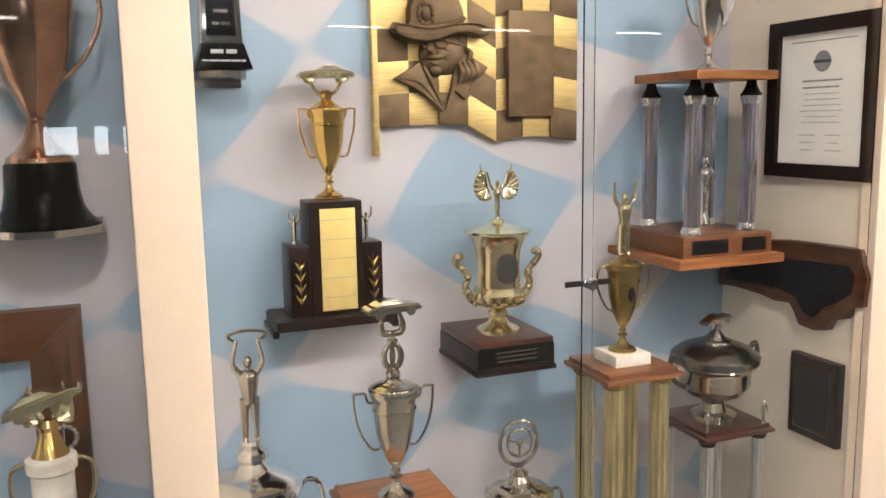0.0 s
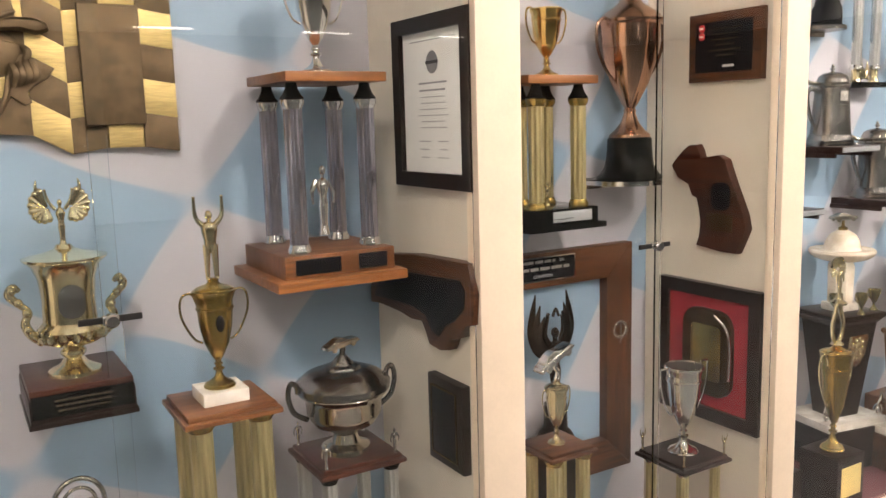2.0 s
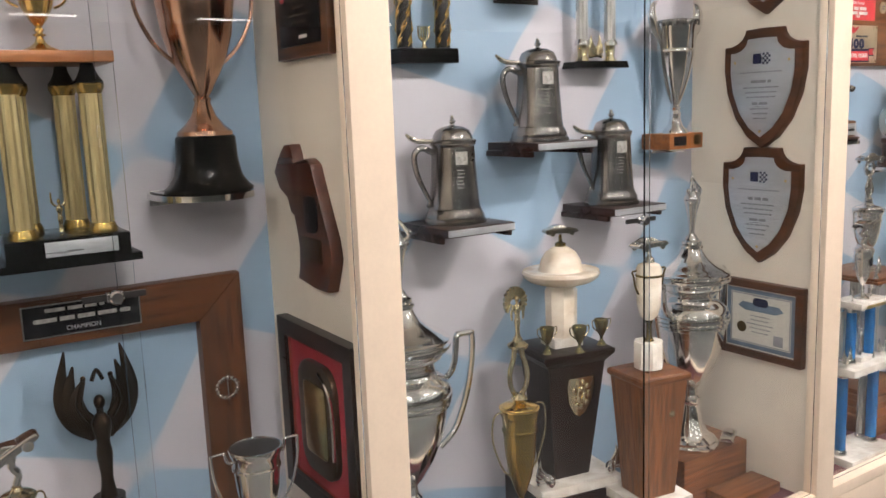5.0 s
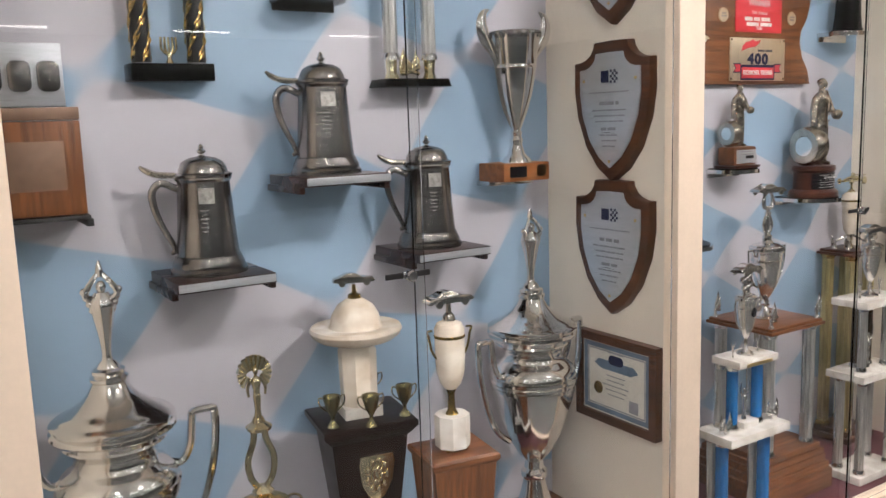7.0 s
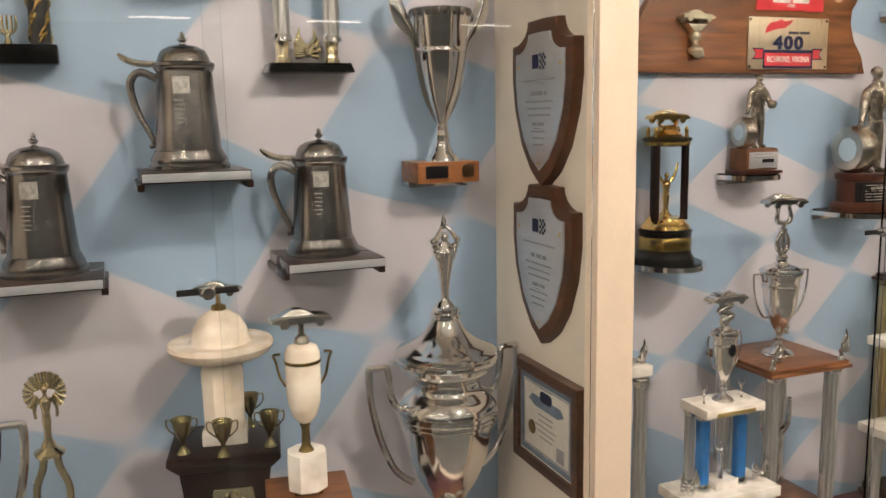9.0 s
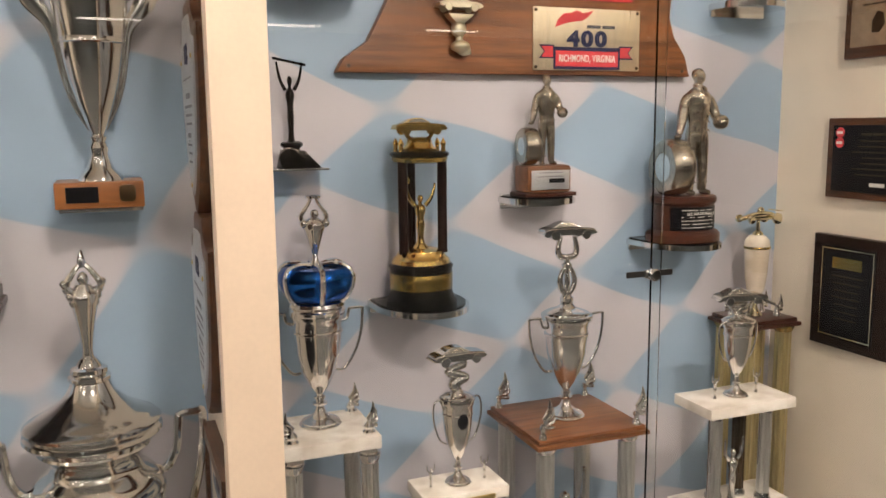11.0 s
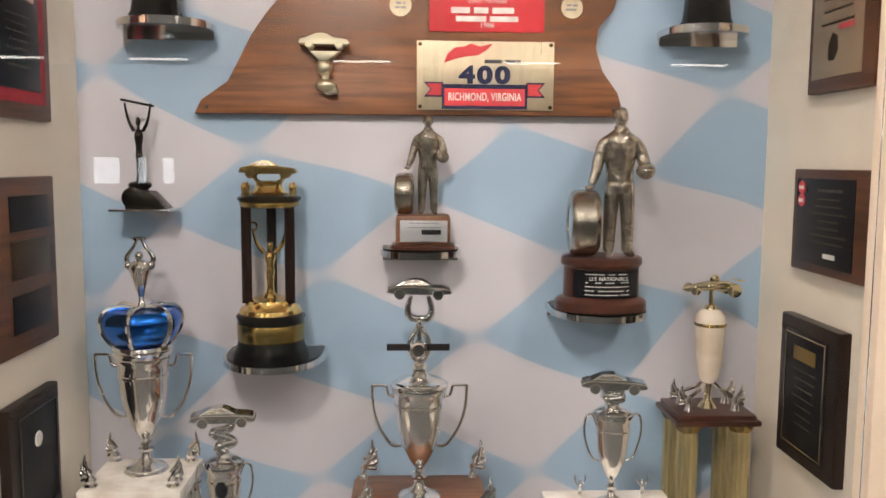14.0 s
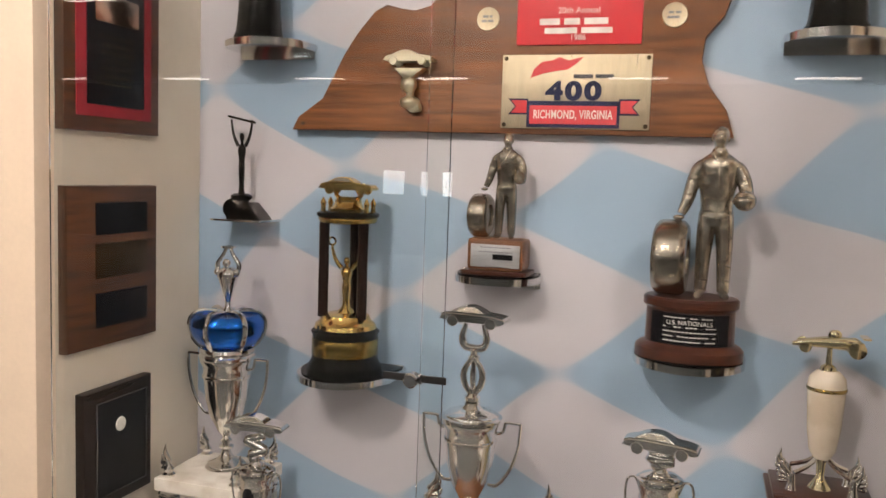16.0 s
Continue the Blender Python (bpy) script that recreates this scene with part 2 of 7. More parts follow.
def lathe(profile, seg=28, at=(0, 0, 0), bm=None, flute=0.0, flutes=12, sx=1.0, sy=1.0, flat=0):
    """Turned body from (radius, height) pairs; flute: depth of vertical grooves."""
    bm = bm or bmesh.new()
    rings = []
    for r, z in profile:
        ring = []
        for k in range(flat or seg):
            a = 2 * math.pi * (k + (0.5 if flat else 0)) / (flat or seg)
            rr = max(r, 1e-5) * (1 - (flute * (0.5 + 0.5 * math.cos(a * flutes)) if flute else 0))
            ring.append(bm.verts.new((at[0] + rr * math.cos(a) * sx, at[1] + rr * math.sin(a) * sy, at[2] + z)))
        rings.append(ring)
    n = flat or seg
    for lo, hi in zip(rings, rings[1:]):
        for k in range(n):
            bm.faces.new((lo[k], lo[(k + 1) % n], hi[(k + 1) % n], hi[k]))
    bm.faces.new(rings[0][::-1])
    bm.faces.new(rings[-1])
    return bm


def tube(pts, r, seg=8, steps=5, closed=False, bm=None):
    """A rod through pts; r: one radius, or one a point."""
    bm = bm or bmesh.new()
    rad = list(r) if isinstance(r, (list, tuple)) else [r] * len(pts)
    path = smooth_path([(*p, q) for p, q in zip(pts, rad)], steps, closed)
    n = len(path)
    rings, side = [], None
    for i, q in enumerate(path):
        a, b = path[(i - 1) % n if closed else max(i - 1, 0)], path[(i + 1) % n if closed else min(i + 1, n - 1)]
        d = Vector(b[:3] - a[:3])
        d = d.normalized() if d.length > 1e-9 else Vector((0, 0, 1))
        if side is None:
            side = d.orthogonal().normalized()
        side = (side - d * side.dot(d)).normalized()
        up = d.cross(side)
        rings.append([bm.verts.new(Vector(q[:3]) + max(float(q[3]), 1e-4) * (side * math.cos(2 * math.pi * k / seg) + up * math.sin(2 * math.pi * k / seg))) for k in range(seg)])
    for i in range(n if closed else n - 1):
        lo, hi = rings[i], rings[(i + 1) % n]
        for k in range(seg):
            bm.faces.new((lo[k], lo[(k + 1) % seg], hi[(k + 1) % seg], hi[k]))
    if not closed:
        bm.faces.new(rings[0][::-1])
        bm.faces.new(rings[-1])
    return bm


def ball(c, r, bm=None, seg=12):
    bm = bm or bmesh.new()
    r = r if isinstance(r, tuple) else (r, r, r)
    m = Matrix.Translation(c) @ Matrix.Diagonal((*r, 1))
    bmesh.ops.create_uvsphere(bm, u_segments=seg, v_segments=max(6, seg // 2 + 2), radius=1, matrix=m)
    return bm


def slab(outline, y0, y1, bevel=0.0, bm=None, at=(0, 0)):
    """A board with an (x, z) outline, from y0 (front) to y1 (back)."""
    bm = bm or bmesh.new()
    vs = [bm.verts.new((at[0] + x, y0, at[1] + z)) for x, z in outline]
    f = bm.faces.new(vs)
    f.normal_update()
    if f.normal.y > 0:
        f.normal_flip()
    res = bmesh.ops.extrude_face_region(bm, geom=[f])
    back = [v for v in res["geom"] if isinstance(v, bmesh.types.BMVert)]
    for v in back:
        v.co.y = y1
    bmesh.ops.recalc_face_normals(bm, faces=bm.faces)
    if bevel:
        rim = [e for e in bm.edges if all(abs(v.co.y - y0) < 1e-6 for v in e.verts)]
        bmesh.ops.bevel(bm, geom=rim, offset=bevel, segments=2, profile=0.6, affect="EDGES")
    return bm


def rounded(w, h, r, n=5, at=(0, 0)):
    pts = []
    for cx, cz, a0 in ((w / 2 - r, h / 2 - r, 0), (-w / 2 + r, h / 2 - r, 90), (-w / 2 + r, -h / 2 + r, 180), (w / 2 - r, -h / 2 + r, 270)):
        for k in range(n + 1):
            a = radians(a0 + 90 * k / n)
            pts.append((at[0] + cx + r * math.cos(a), at[1] + cz + r * math.sin(a)))
    return pts


def turned(bm, m):
    bm.transform(m)
    return bm


def thing(name, x, y, z, label, category, rz=0, group=""):
    ob = new(name)
    ob.matrix_basis = pose(x, y, z, 0, 0, rz)
    ob.empty_display_size = 0.05
    return tagged(ob, label, category, group)


CAR_SIDE = [(-2.3, 0.50), (-2.36, 0.86), (-1.95, 1.00), (-1.25, 1.04), (0.75, 1.02), (1.7, 0.96), (2.25, 0.84), (2.34, 0.62), (2.28, 0.42), (1.86, 0.40), (1.78, 0.62), (1.55, 0.80), (1.25, 0.80), (1.02, 0.62), (0.94, 0.38), (-0.98, 0.38), (-1.06, 0.62), (-1.29, 0.80), (-1.59, 0.80), (-1.82, 0.62), (-1.90, 0.44)]


def car_bm(length=0.1, m=None, wheels=True):
    """A small two-door saloon model, nose towards +x, wheels at z = 0."""
    bm = bmesh.new()
    slab(CAR_SIDE, -0.86, 0.86, 0.0, bm)
    for v in bm.verts:
        v.co.y *= 1 - 0.10 * (abs(v.co.x) / 2.3) ** 3
    bmesh.ops.bevel(bm, geom=[e for e in bm.edges if abs(e.verts[0].co.y - e.verts[1].co.y) < 0.2 and min(v.co.z for v in e.verts) > 0.82], offset=0.14, segments=3, affect="EDGES")
    cab = bmesh.new()
    slab([(-1.75, 1.0), (-0.95, 1.42), (-0.30, 1.50), (0.20, 1.44), (0.95, 1.0)], -0.74, 0.74, 0.0, cab)
    for v in cab.verts:
        if v.co.z > 1.2:
            v.co.y *= 0.78
    bmesh.ops.bevel(cab, geom=list(cab.edges), offset=0.07, segments=2, affect="EDGES")
    joined(bm, cab)
    if wheels:
        for wx in (-1.44, 1.40):
            for wy in (-0.88, 0.66):
                w = lathe([(0.20, 0.03), (0.24, 0), (0.36, 0), (0.40, 0.04), (0.40, 0.18), (0.36, 0.22)], 16)
                w.transform(pose(wx, wy + 0.22, 0.40, 90, 0, 0))
                joined(bm, w)
    for bx in (-2.38, 2.36):
        box(bx - 0.05, bx + 0.05, -0.82, 0.82, 0.50, 0.60, bm=bm)
    bm.transform(Matrix.Scale(length / 4.6, 4))
    if m:
        bm.transform(m)
    return bm


def joined(bm, other):
    tmp = bpy.data.meshes.new("t")
    other.to_mesh(tmp)
    other.free()
    bm.from_mesh(tmp)
    bpy.data.meshes.remove(tmp)
    return bm


def car(parent, length, m, mat, glass=None):
    """A model car as a part, with its side windows as a darker part of their own."""
    body = part("car", car_bm(length, m), mat, parent)
    for s in (-1, 1):
        q = slab([(-1.35, 1.10), (-0.88, 1.36), (-0.32, 1.42), (0.14, 1.37), (0.62, 1.10)], -0.03, 0.0)
        for v in q.verts:
            v.co.y = s * (0.742 - 0.173 * max(0.0, v.co.z - 1.0) / 0.5 + (0.012 if v.co.y > -0.01 else -0.02))
        bmesh.ops.recalc_face_normals(q, faces=q.faces)
        q.transform(m @ Matrix.Scale(length / 4.6, 4))
        part("side_window", q, glass or NICKEL, body)
    return body


def figure_bm(h, arms="up", gown=False, at=(0, 0, 0), wings=0.0, bulk=1.0):
    """A small standing figure of height h to the crown."""
    bm = bmesh.new()
    k = h * bulk
    if gown:
        tube([(0, 0, 0), (0, 0, 0.18 * h), (0, 0, 0.42 * h), (0, 0, 0.55 * h), (0, 0, 0.72 * h), (0, 0, 0.82 * h)], [0.085 * k, 0.055 * k, 0.075 * k, 0.06 * k, 0.095 * k, 0.04 * k], 12, 3, bm=bm)
    else:
        for s in (-1, 1):
            tube([(s * 0.07 * k, -0.04 * k, 0.015 * h), (s * 0.065 * k, 0, 0.03 * h), (s * 0.06 * k, 0, 0.27 * h), (s * 0.05 * k, 0, 0.50 * h)], [0.022 * k, 0.034 * k, 0.045 * k, 0.066 * k], 8, 3, bm=bm)
        tube([(0, 0, 0.45 * h), (0, 0, 0.56 * h), (0, 0, 0.70 * h), (0, 0, 0.80 * h), (0, 0, 0.845 * h)], [0.09 * k, 0.088 * k, 0.115 * k, 0.105 * k, 0.035 * k], 12, 3, bm=bm)
    tube([(0, 0, 0.82 * h), (0, 0, 0.88 * h)], 0.032 * k, 8, 1, bm=bm)
    ball((0, -0.005 * k, 0.93 * h), (0.052 * k, 0.06 * k, 0.072 * h), bm, 10)
    sh = 0.79 * h
    ways = {"up": [(0.19, 0.92), (0.20, 1.17)], "ring": [(0.17, 0.93), (0.12, 1.16)], "down": [(0.17, 0.62), (0.16, 0.45)], "v": [(0.20, 0.95), (0.26, 1.18)]}
    for s in (-1, 1):
        a = ways[arms]
        tube([(s * 0.09 * k, 0, sh), (s * a[0][0] * k, -0.01 * k, a[0][1] * h), (s * a[1][0] * k, -0.015 * k, a[1][1] * h)], [0.042 * k, 0.032 * k, 0.022 * k], 8, 3, bm=bm)
        ball((s * a[1][0] * k, -0.015 * k, a[1][1] * h + 0.02 * k), 0.026 * k, bm, 8)
    if wings:
        for s in (-1, 1):
            wing_bm(wings, s, (0, 0.04 * k, 0.74 * h), bm)
    bm.transform(Matrix.Translation(at))
    return bm


def wing_bm(size, side, at, bm=None, feathers=7):
    """A raised wing: a curved blade with overlapping feathers along its outer edge."""
    bm = bm or bmesh.new()
    n = max(4, feathers)
    for i in range(n):
        f = i / (n - 1)
        root = Vector((side * size * (0.10 + 0.12 * f), 0, size * (0.30 - 0.34 * f)))
        tip = Vector((side * size * (0.42 + 0.20 * math.sin(f * 2.4)), size * 0.06, size * (1.05 - 1.05 * f)))
        bend = (root + tip) / 2 + Vector((side * size * 0.16, size * 0.02, -size * 0.05))
        tube([Vector(at) + root, Vector(at) + bend, Vector(at) + tip], [0.06 * size, 0.105 * size, 0.02 * size], 8, 4, bm=bm)
    tube([Vector(at) + Vector(q) for q in ((0, 0, 0), (side * 0.16 * size, 0, 0.02 * size), (side * 0.30 * size, 0.02 * size, 0.30 * size), (side * 0.42 * size, 0.04 * size, 0.72 * size))], [0.07 * size, 0.11 * size, 0.09 * size, 0.04 * size], 8, 4, bm=bm)
    return bm


def cup_parts(parent, z, h, r, mat, handle_mat=None, cx=0.0, cy=0.0, handles="square", lid=0.0, lid_mat=None, foot_mat=None, reach=1.0, bowl="tall"):
    """A trophy cup of height h and rim radius r: foot, bowl, two handles and, with lid > 0, a lid of that height."""
    hm = handle_mat or mat
    part("foot", lathe([(0.78 * r, 0), (0.79 * r, 0.012 * h), (0.74 * r, 0.022 * h), (0.70 * r, 0.026 * h), (0.71 * r, 0.038 * h), (0.62 * r, 0.048 * h), (0.42 * r, 0.070 * h), (0.24 * r, 0.105 * h), (0.16 * r, 0.150 * h), (0.15 * r, 0.172 * h), (0.27 * r, 0.180 * h), (0.28 * r, 0.196 * h), (0.16 * r, 0.206 * h), (0.14 * r, 0.226 * h), (0.22 * r, 0.236 * h), (0.21 * r, 0.250 * h), (0.13 * r, 0.262 * h), (0.15 * r, 0.29 * h)], 36, (cx, cy, z)), foot_mat or mat, parent)
    if bowl == "tall":
        prof = [(0.15 * r, 0.28 * h), (0.34 * r, 0.34 * h), (0.62 * r, 0.47 * h), (0.80 * r, 0.64 * h), (0.87 * r, 0.815 * h), (0.93 * r, 0.825 * h), (0.93 * r, 0.84 * h), (0.88 * r, 0.85 * h), (0.90 * r, 0.92 * h), (0.97 * r, 0.945 * h), (1.0 * r, 0.965 * h), (1.02 * r, 0.985 * h), (1.0 * r, h), (0.95 * r, h), (0.86 * r, 0.9 * h), (0.6 * r, 0.55 * h), (0.1 * r, 0.36 * h)]
    else:
        prof = [(0.15 * r, 0.28 * h), (0.75 * r, 0.36 * h), (0.82 * r, 0.42 * h), (0.72 * r, 0.48 * h), (0.78 * r, 0.74 * h), (0.98 * r, 0.94 * h), (1.04 * r, 0.985 * h), (1.0 * r, h), (0.9 * r, 0.97 * h), (0.68 * r, 0.6 * h), (0.1 * r, 0.45 * h)]
    part("bowl", lathe(prof, 44, (cx, cy, z)), mat, parent)
    for s in (-1, 1):
        if handles == "square":
            pts = [(s * 0.9 * r, 0.90 * h), (s * 1.12 * r * reach, 0.92 * h), (s * 1.20 * r * reach, 0.985 * h), (s * 1.26 * r * reach, 1.0 * h), (s * 1.68 * r * reach, 1.0 * h), (s * 1.72 * r * reach, 0.985 * h), (s * 1.66 * r * reach, 0.80 * h), (s * 1.42 * r * reach, 0.62 * h), (s * 1.0 * r, 0.48 * h), (s * 0.66 * r, 0.47 * h)]
        elif handles == "scroll":
            pts = [(s * 0.85 * r, 0.88 * h), (s * 1.1 * r, 1.0 * h), (s * 1.45 * r * reach, 0.97 * h), (s * 1.5 * r * reach, 0.78 * h), (s * 1.15 * r, 0.55 * h), (s * 0.7 * r, 0.48 * h)]
        else:
            continue
        part("handle", tube([(cx + x, cy, z + zz) for x, zz in pts], 0.058 * r, 8, 5), hm, parent)
    if lid:
        part("lid", lathe([(1.0 * r, 0), (1.06 * r, 0.04 * lid), (1.06 * r, 0.12 * lid), (0.94 * r, 0.17 * lid), (0.92 * r, 0.26 * lid), (0.80 * r, 0.36 * lid), (0.60 * r, 0.45 * lid), (0.40 * r, 0.52 * lid), (0.36 * r, 0.58 * lid), (0.25 * r, 0.75 * lid), (0.3 * r, 0.82 * lid), (0.16 * r, 0.92 * lid), (0.15 * r, lid)], 28, (cx, cy, z + h)), lid_mat or mat, parent)


def pillars(parent, spots, z0, z1, r, mat, cap_mat, flutes=10, cap=0.012, name="column", cone=None):
    """Fluted columns at the spots, each with a collar above and below."""
    data = collar = None
    for x, y in spots:
        if data is None:
            ob = part(name, lathe([(r, 0), (r, z1 - z0 - (1.8 * r if cone else 0))], 6 * flutes, flute=0.13, flutes=flutes), mat, parent)
            data = ob.data
        else:
            ob = new(name, data)
            ob.parent = parent
        ob.location = (x, y, z0)
        for turn in (0, 180):
            if collar is None:
                cob = part("collar", lathe([(r * 1.28, 0), (r * 1.28, cap * 0.5), (r * 1.02, cap * 1.2), (r * 1.01, cap * 1.25)], 20), cap_mat, ob)
                collar = cob.data
            else:
                cob = new("collar", collar)
                cob.parent = ob
            if turn and cone:
                cone_ob = part("cap", lathe([(r * 1.24, -1.8 * r), (r * 1.28, -1.6 * r), (r * 1.0, -1.3 * r), (r * 0.66, -0.6 * r), (r * 0.56, -0.02 * r)], 20, (0, 0, z1 - z0)), cone, ob)
                cob.matrix_basis = pose(0, 0, z1 - z0 - 1.8 * r, 180, 0, 0)
            elif turn:
                cob.matrix_basis = pose(0, 0, z1 - z0, 180, 0, 0)


def square_spots(w, d, cx=0.0, cy=0.0):
    return [(cx + sx * w, cy + sy * d) for sx in (-1, 1) for sy in (-1, 1)]


def moulded(w, d, z0, z1, lip=0.008, bm=None, cx=0.0, cy=0.0):
    """A board with a moulded edge."""
    bm = box(cx - w / 2, cx + w / 2, cy - d / 2, cy + d / 2, z0, z0 + (z1 - z0) * 0.5, 0.002, bm)
    return box(cx - w / 2 + lip, cx + w / 2 - lip, cy - d / 2 + lip, cy + d / 2 - lip, z0 + (z1 - z0) * 0.5, z1, 0.002, bm)


def lettering(parent, x0, x1, z1, rows, pitch, high, y, mat, name="lettering", fill=(0.5, 1.0), middle=True):
    """Rows of plain bars for writing too small to read."""
    bm = bmesh.new()
    for k in range(rows):
        w = (x1 - x0) * random.uniform(*fill)
        c = (x0 + x1) / 2 if middle else x0 + w / 2
        at = c - w / 2
        while at < c + w / 2 - high:
            ln = min(random.uniform(2, 6) * high, c + w / 2 - at)
            box(at, at + ln, y - 0.0006, y, z1 - k * pitch - high, z1 - k * pitch, bm=bm)
            at += ln + high * 0.7
    return link(name, bm, mat, parent, smooth=False)


def writing(parent, text, size, x, y, z, mat, name="writing", shear=0.0, bold=0.0, width=0.0):
    """Readable words, facing the front, centred on x; width: set them to that width."""
    cu = bpy.data.curves.new(name, "FONT")
    cu.offset = size * bold
    cu.space_character = 1.0 + 4 * bold
    cu.body, cu.size, cu.align_x, cu.align_y, cu.extrude, cu.shear = text, size, "CENTER", "CENTER", 0.0004, shear
    ob = bpy.data.objects.new(name, cu)
    me = bpy.data.meshes.new_from_object(ob)
    bpy.data.objects.remove(ob)
    bpy.data.curves.remove(cu)
    if width:
        span = [v.co.x for v in me.vertices]
        me.transform(Matrix.Diagonal((width / (max(span) - min(span)), 1, 1, 1)))
    me.transform(pose(x, y, z, 90, 0, 0))
    me.materials.clear()
    me.materials.append(mat)
    ob = new(name, me)
    ob.parent = parent
    return ob


# ---------------------------------------------------------------- materials of the things
SILVER = metal("silver_plate", (0.90, 0.88, 0.85), 0.115, 0.08)
CHROME = metal("chrome", (0.82, 0.82, 0.81), 0.10, 0.10)
PEWTER = metal("pewter", (0.42, 0.40, 0.385), 0.20, 0.40)
TARNISH = metal("tarnished_silver", (0.72, 0.67, 0.58), 0.12, 0.30)
NICKEL = metal("antique_nickel", (0.62, 0.57, 0.49), 0.22, 0.40)
NICKELCAST = material("cast_nickel", (0.76, 0.69, 0.59), 0.22, 1.0, scale=55, amount=0.45, stain=0.25, bump=0.9)
GOLD = metal("gold_plate", (0.92, 0.64, 0.24), 0.14, 0.18)
PALEGOLD = metal("pale_gold", (0.92, 0.82, 0.55), 0.15, 0.20)
CASTGOLD = metal("cast_pale_gold", (0.93, 0.86, 0.66), 0.30, 0.25)
OLDGOLD = metal("dull_gold", (0.50, 0.36, 0.12), 0.20, 0.25)
COPPER = metal("copper", (0.72, 0.45, 0.32), 0.15, 0.30)
BRONZE = metal("dark_bronze", (0.13, 0.088, 0.05), 0.34, 0.4)
BRASS = material("brushed_brass", (0.70, 0.53, 0.23), 0.44, 1.0, scale=30, stretch=(1, 1, 12), amount=0.25, bump=0.2)
BRASSDARK = material("oxidised_brass", (0.155, 0.105, 0.058), 0.55, 0.75, scale=45, amount=0.4, bump=0.6)
GOLDTUBE = material("gold_column", (0.62, 0.52, 0.27), 0.32, 0.85, scale=20, stretch=(6, 6, 0.5), amount=0.3)
SILVERTUBE = material("silver_column", (0.62, 0.62, 0.60), 0.28, 0.85, scale=20, stretch=(6, 6, 0.5), amount=0.25)
# polished silver; the lilac in its colour stands for mirrored surroundings
MIRRORTUBE = material("silver_column_lilac_reflection", (0.50, 0.48, 0.56), 0.16, 0.9, scale=20, stretch=(6, 6, 0.5), amount=0.3)
BLUETUBE = material("blue_column", (0.03, 0.20, 0.55), 0.25, 0.5, scale=40, amount=0.3)
BLUEFOIL = metal("blue_enamel", (0.02, 0.17, 0.70), 0.18, 0.3)
CHECKTUBE = material("black_gold_column", (0.02, 0.02, 0.02), 0.3, 0.3, scale=30, amount=0.3)
WALNUT = wood("walnut", (0.105, 0.040, 0.017), (0.042, 0.016, 0.008))
OAK = wood("orange_oak", (0.30, 0.115, 0.036), (0.17, 0.062, 0.020))
TEAK = wood("teak", (0.20, 0.077, 0.027), (0.095, 0.036, 0.014))
TEAKUP = wood("teak_upright", (0.20, 0.077, 0.027), (0.095, 0.036, 0.014), stretch=(16, 16, 1.2))
FRAMEWOOD = wood("brown_frame", (0.120, 0.046, 0.019), (0.055, 0.022, 0.010))
FRAMEUP = wood("brown_frame_upright", (0.120, 0.046, 0.019), (0.055, 0.022, 0.010), stretch=(16, 16, 1.2))
DARKWOOD = wood("dark_wood", (0.017, 0.008, 0.006), (0.008, 0.004, 0.003), 0.30, coat=0.0, spec=0.22)
MAHOG = wood("mahogany", (0.068, 0.022, 0.012), (0.030, 0.010, 0.007), 0.30)
BLACKGLOSS = material("black_lacquer", (0.005, 0.005, 0.005), 0.08, scale=30, spec=0.25)
BLACKPLATE = material("black_plate", (0.007, 0.007, 0.009), 0.28, scale=40, spec=0.14)
BLACKSATIN = material("black_satin", (0.015, 0.014, 0.014), 0.4, scale=40)
GREYPLATE = material("brushed_steel_plate", (0.55, 0.57, 0.60), 0.30, 0.7, scale=40, stretch=(1, 1, 10), amount=0.12)
STONE = material("white_marble", (0.76, 0.73, 0.68), 0.22, scale=24, second=(0.55, 0.50, 0.44), stain=0.18)
CREAMSTONE = material("cream_marble", (0.72, 0.66, 0.57), 0.22, scale=20, second=(0.54, 0.45, 0.35), stain=0.18)
PAPER = material("white_paper", (0.80, 0.79, 0.77), 0.6, scale=90, amount=0.03, stain=0.04)
OLDPAPER = material("aged_paper", (0.60, 0.575, 0.51), 0.6, scale=70, amount=0.10, stain=0.10)
INK = material("ink", (0.05, 0.05, 0.06), 0.6)
SOFTINK = material("grey_ink", (0.28, 0.28, 0.30), 0.6)
NAVY = material("navy_ink", (0.014, 0.018, 0.060), 0.5, spec=0.2)
SKYINK = material("pale_blue_ink", (0.13, 0.185, 0.26), 0.5)
VERDI = metal("blackened_bronze", (0.055, 0.038, 0.026), 0.36, 0.4)
ETCHED = material("etched_metal", (0.47, 0.45, 0.42), 0.42, 0.7, scale=120, amount=0.4)
FADEDINK = material("faded_ink", (0.42, 0.42, 0.43), 0.6)
REDPLATE = material("red_plate", (0.55, 0.04, 0.05), 0.3, scale=60, amount=0.1)
REDVELVET = material("red_velvet", (0.32, 0.012, 0.025), 0.85, scale=200, amount=0.3)
WHITEPAINT = material("white_letters", (0.78, 0.76, 0.72), 0.5)
GOLDINK = material("gold_letters", (0.075, 0.055, 0.030), 0.4, 0.4)
PALEPLATE = material("champagne_plate", (0.66, 0.56, 0.40), 0.30, 0.8, scale=60, stretch=(10, 1, 1), amount=0.10)
DULLPLATE = material("dull_bronze_plate", (0.20, 0.125, 0.085), 0.42, 0.4, scale=60, amount=0.15)
DARKCAST = material("black_cast_metal", (0.075, 0.065, 0.058), 0.24, 1.0, scale=60, amount=0.5, stain=0.3, bump=0.5)
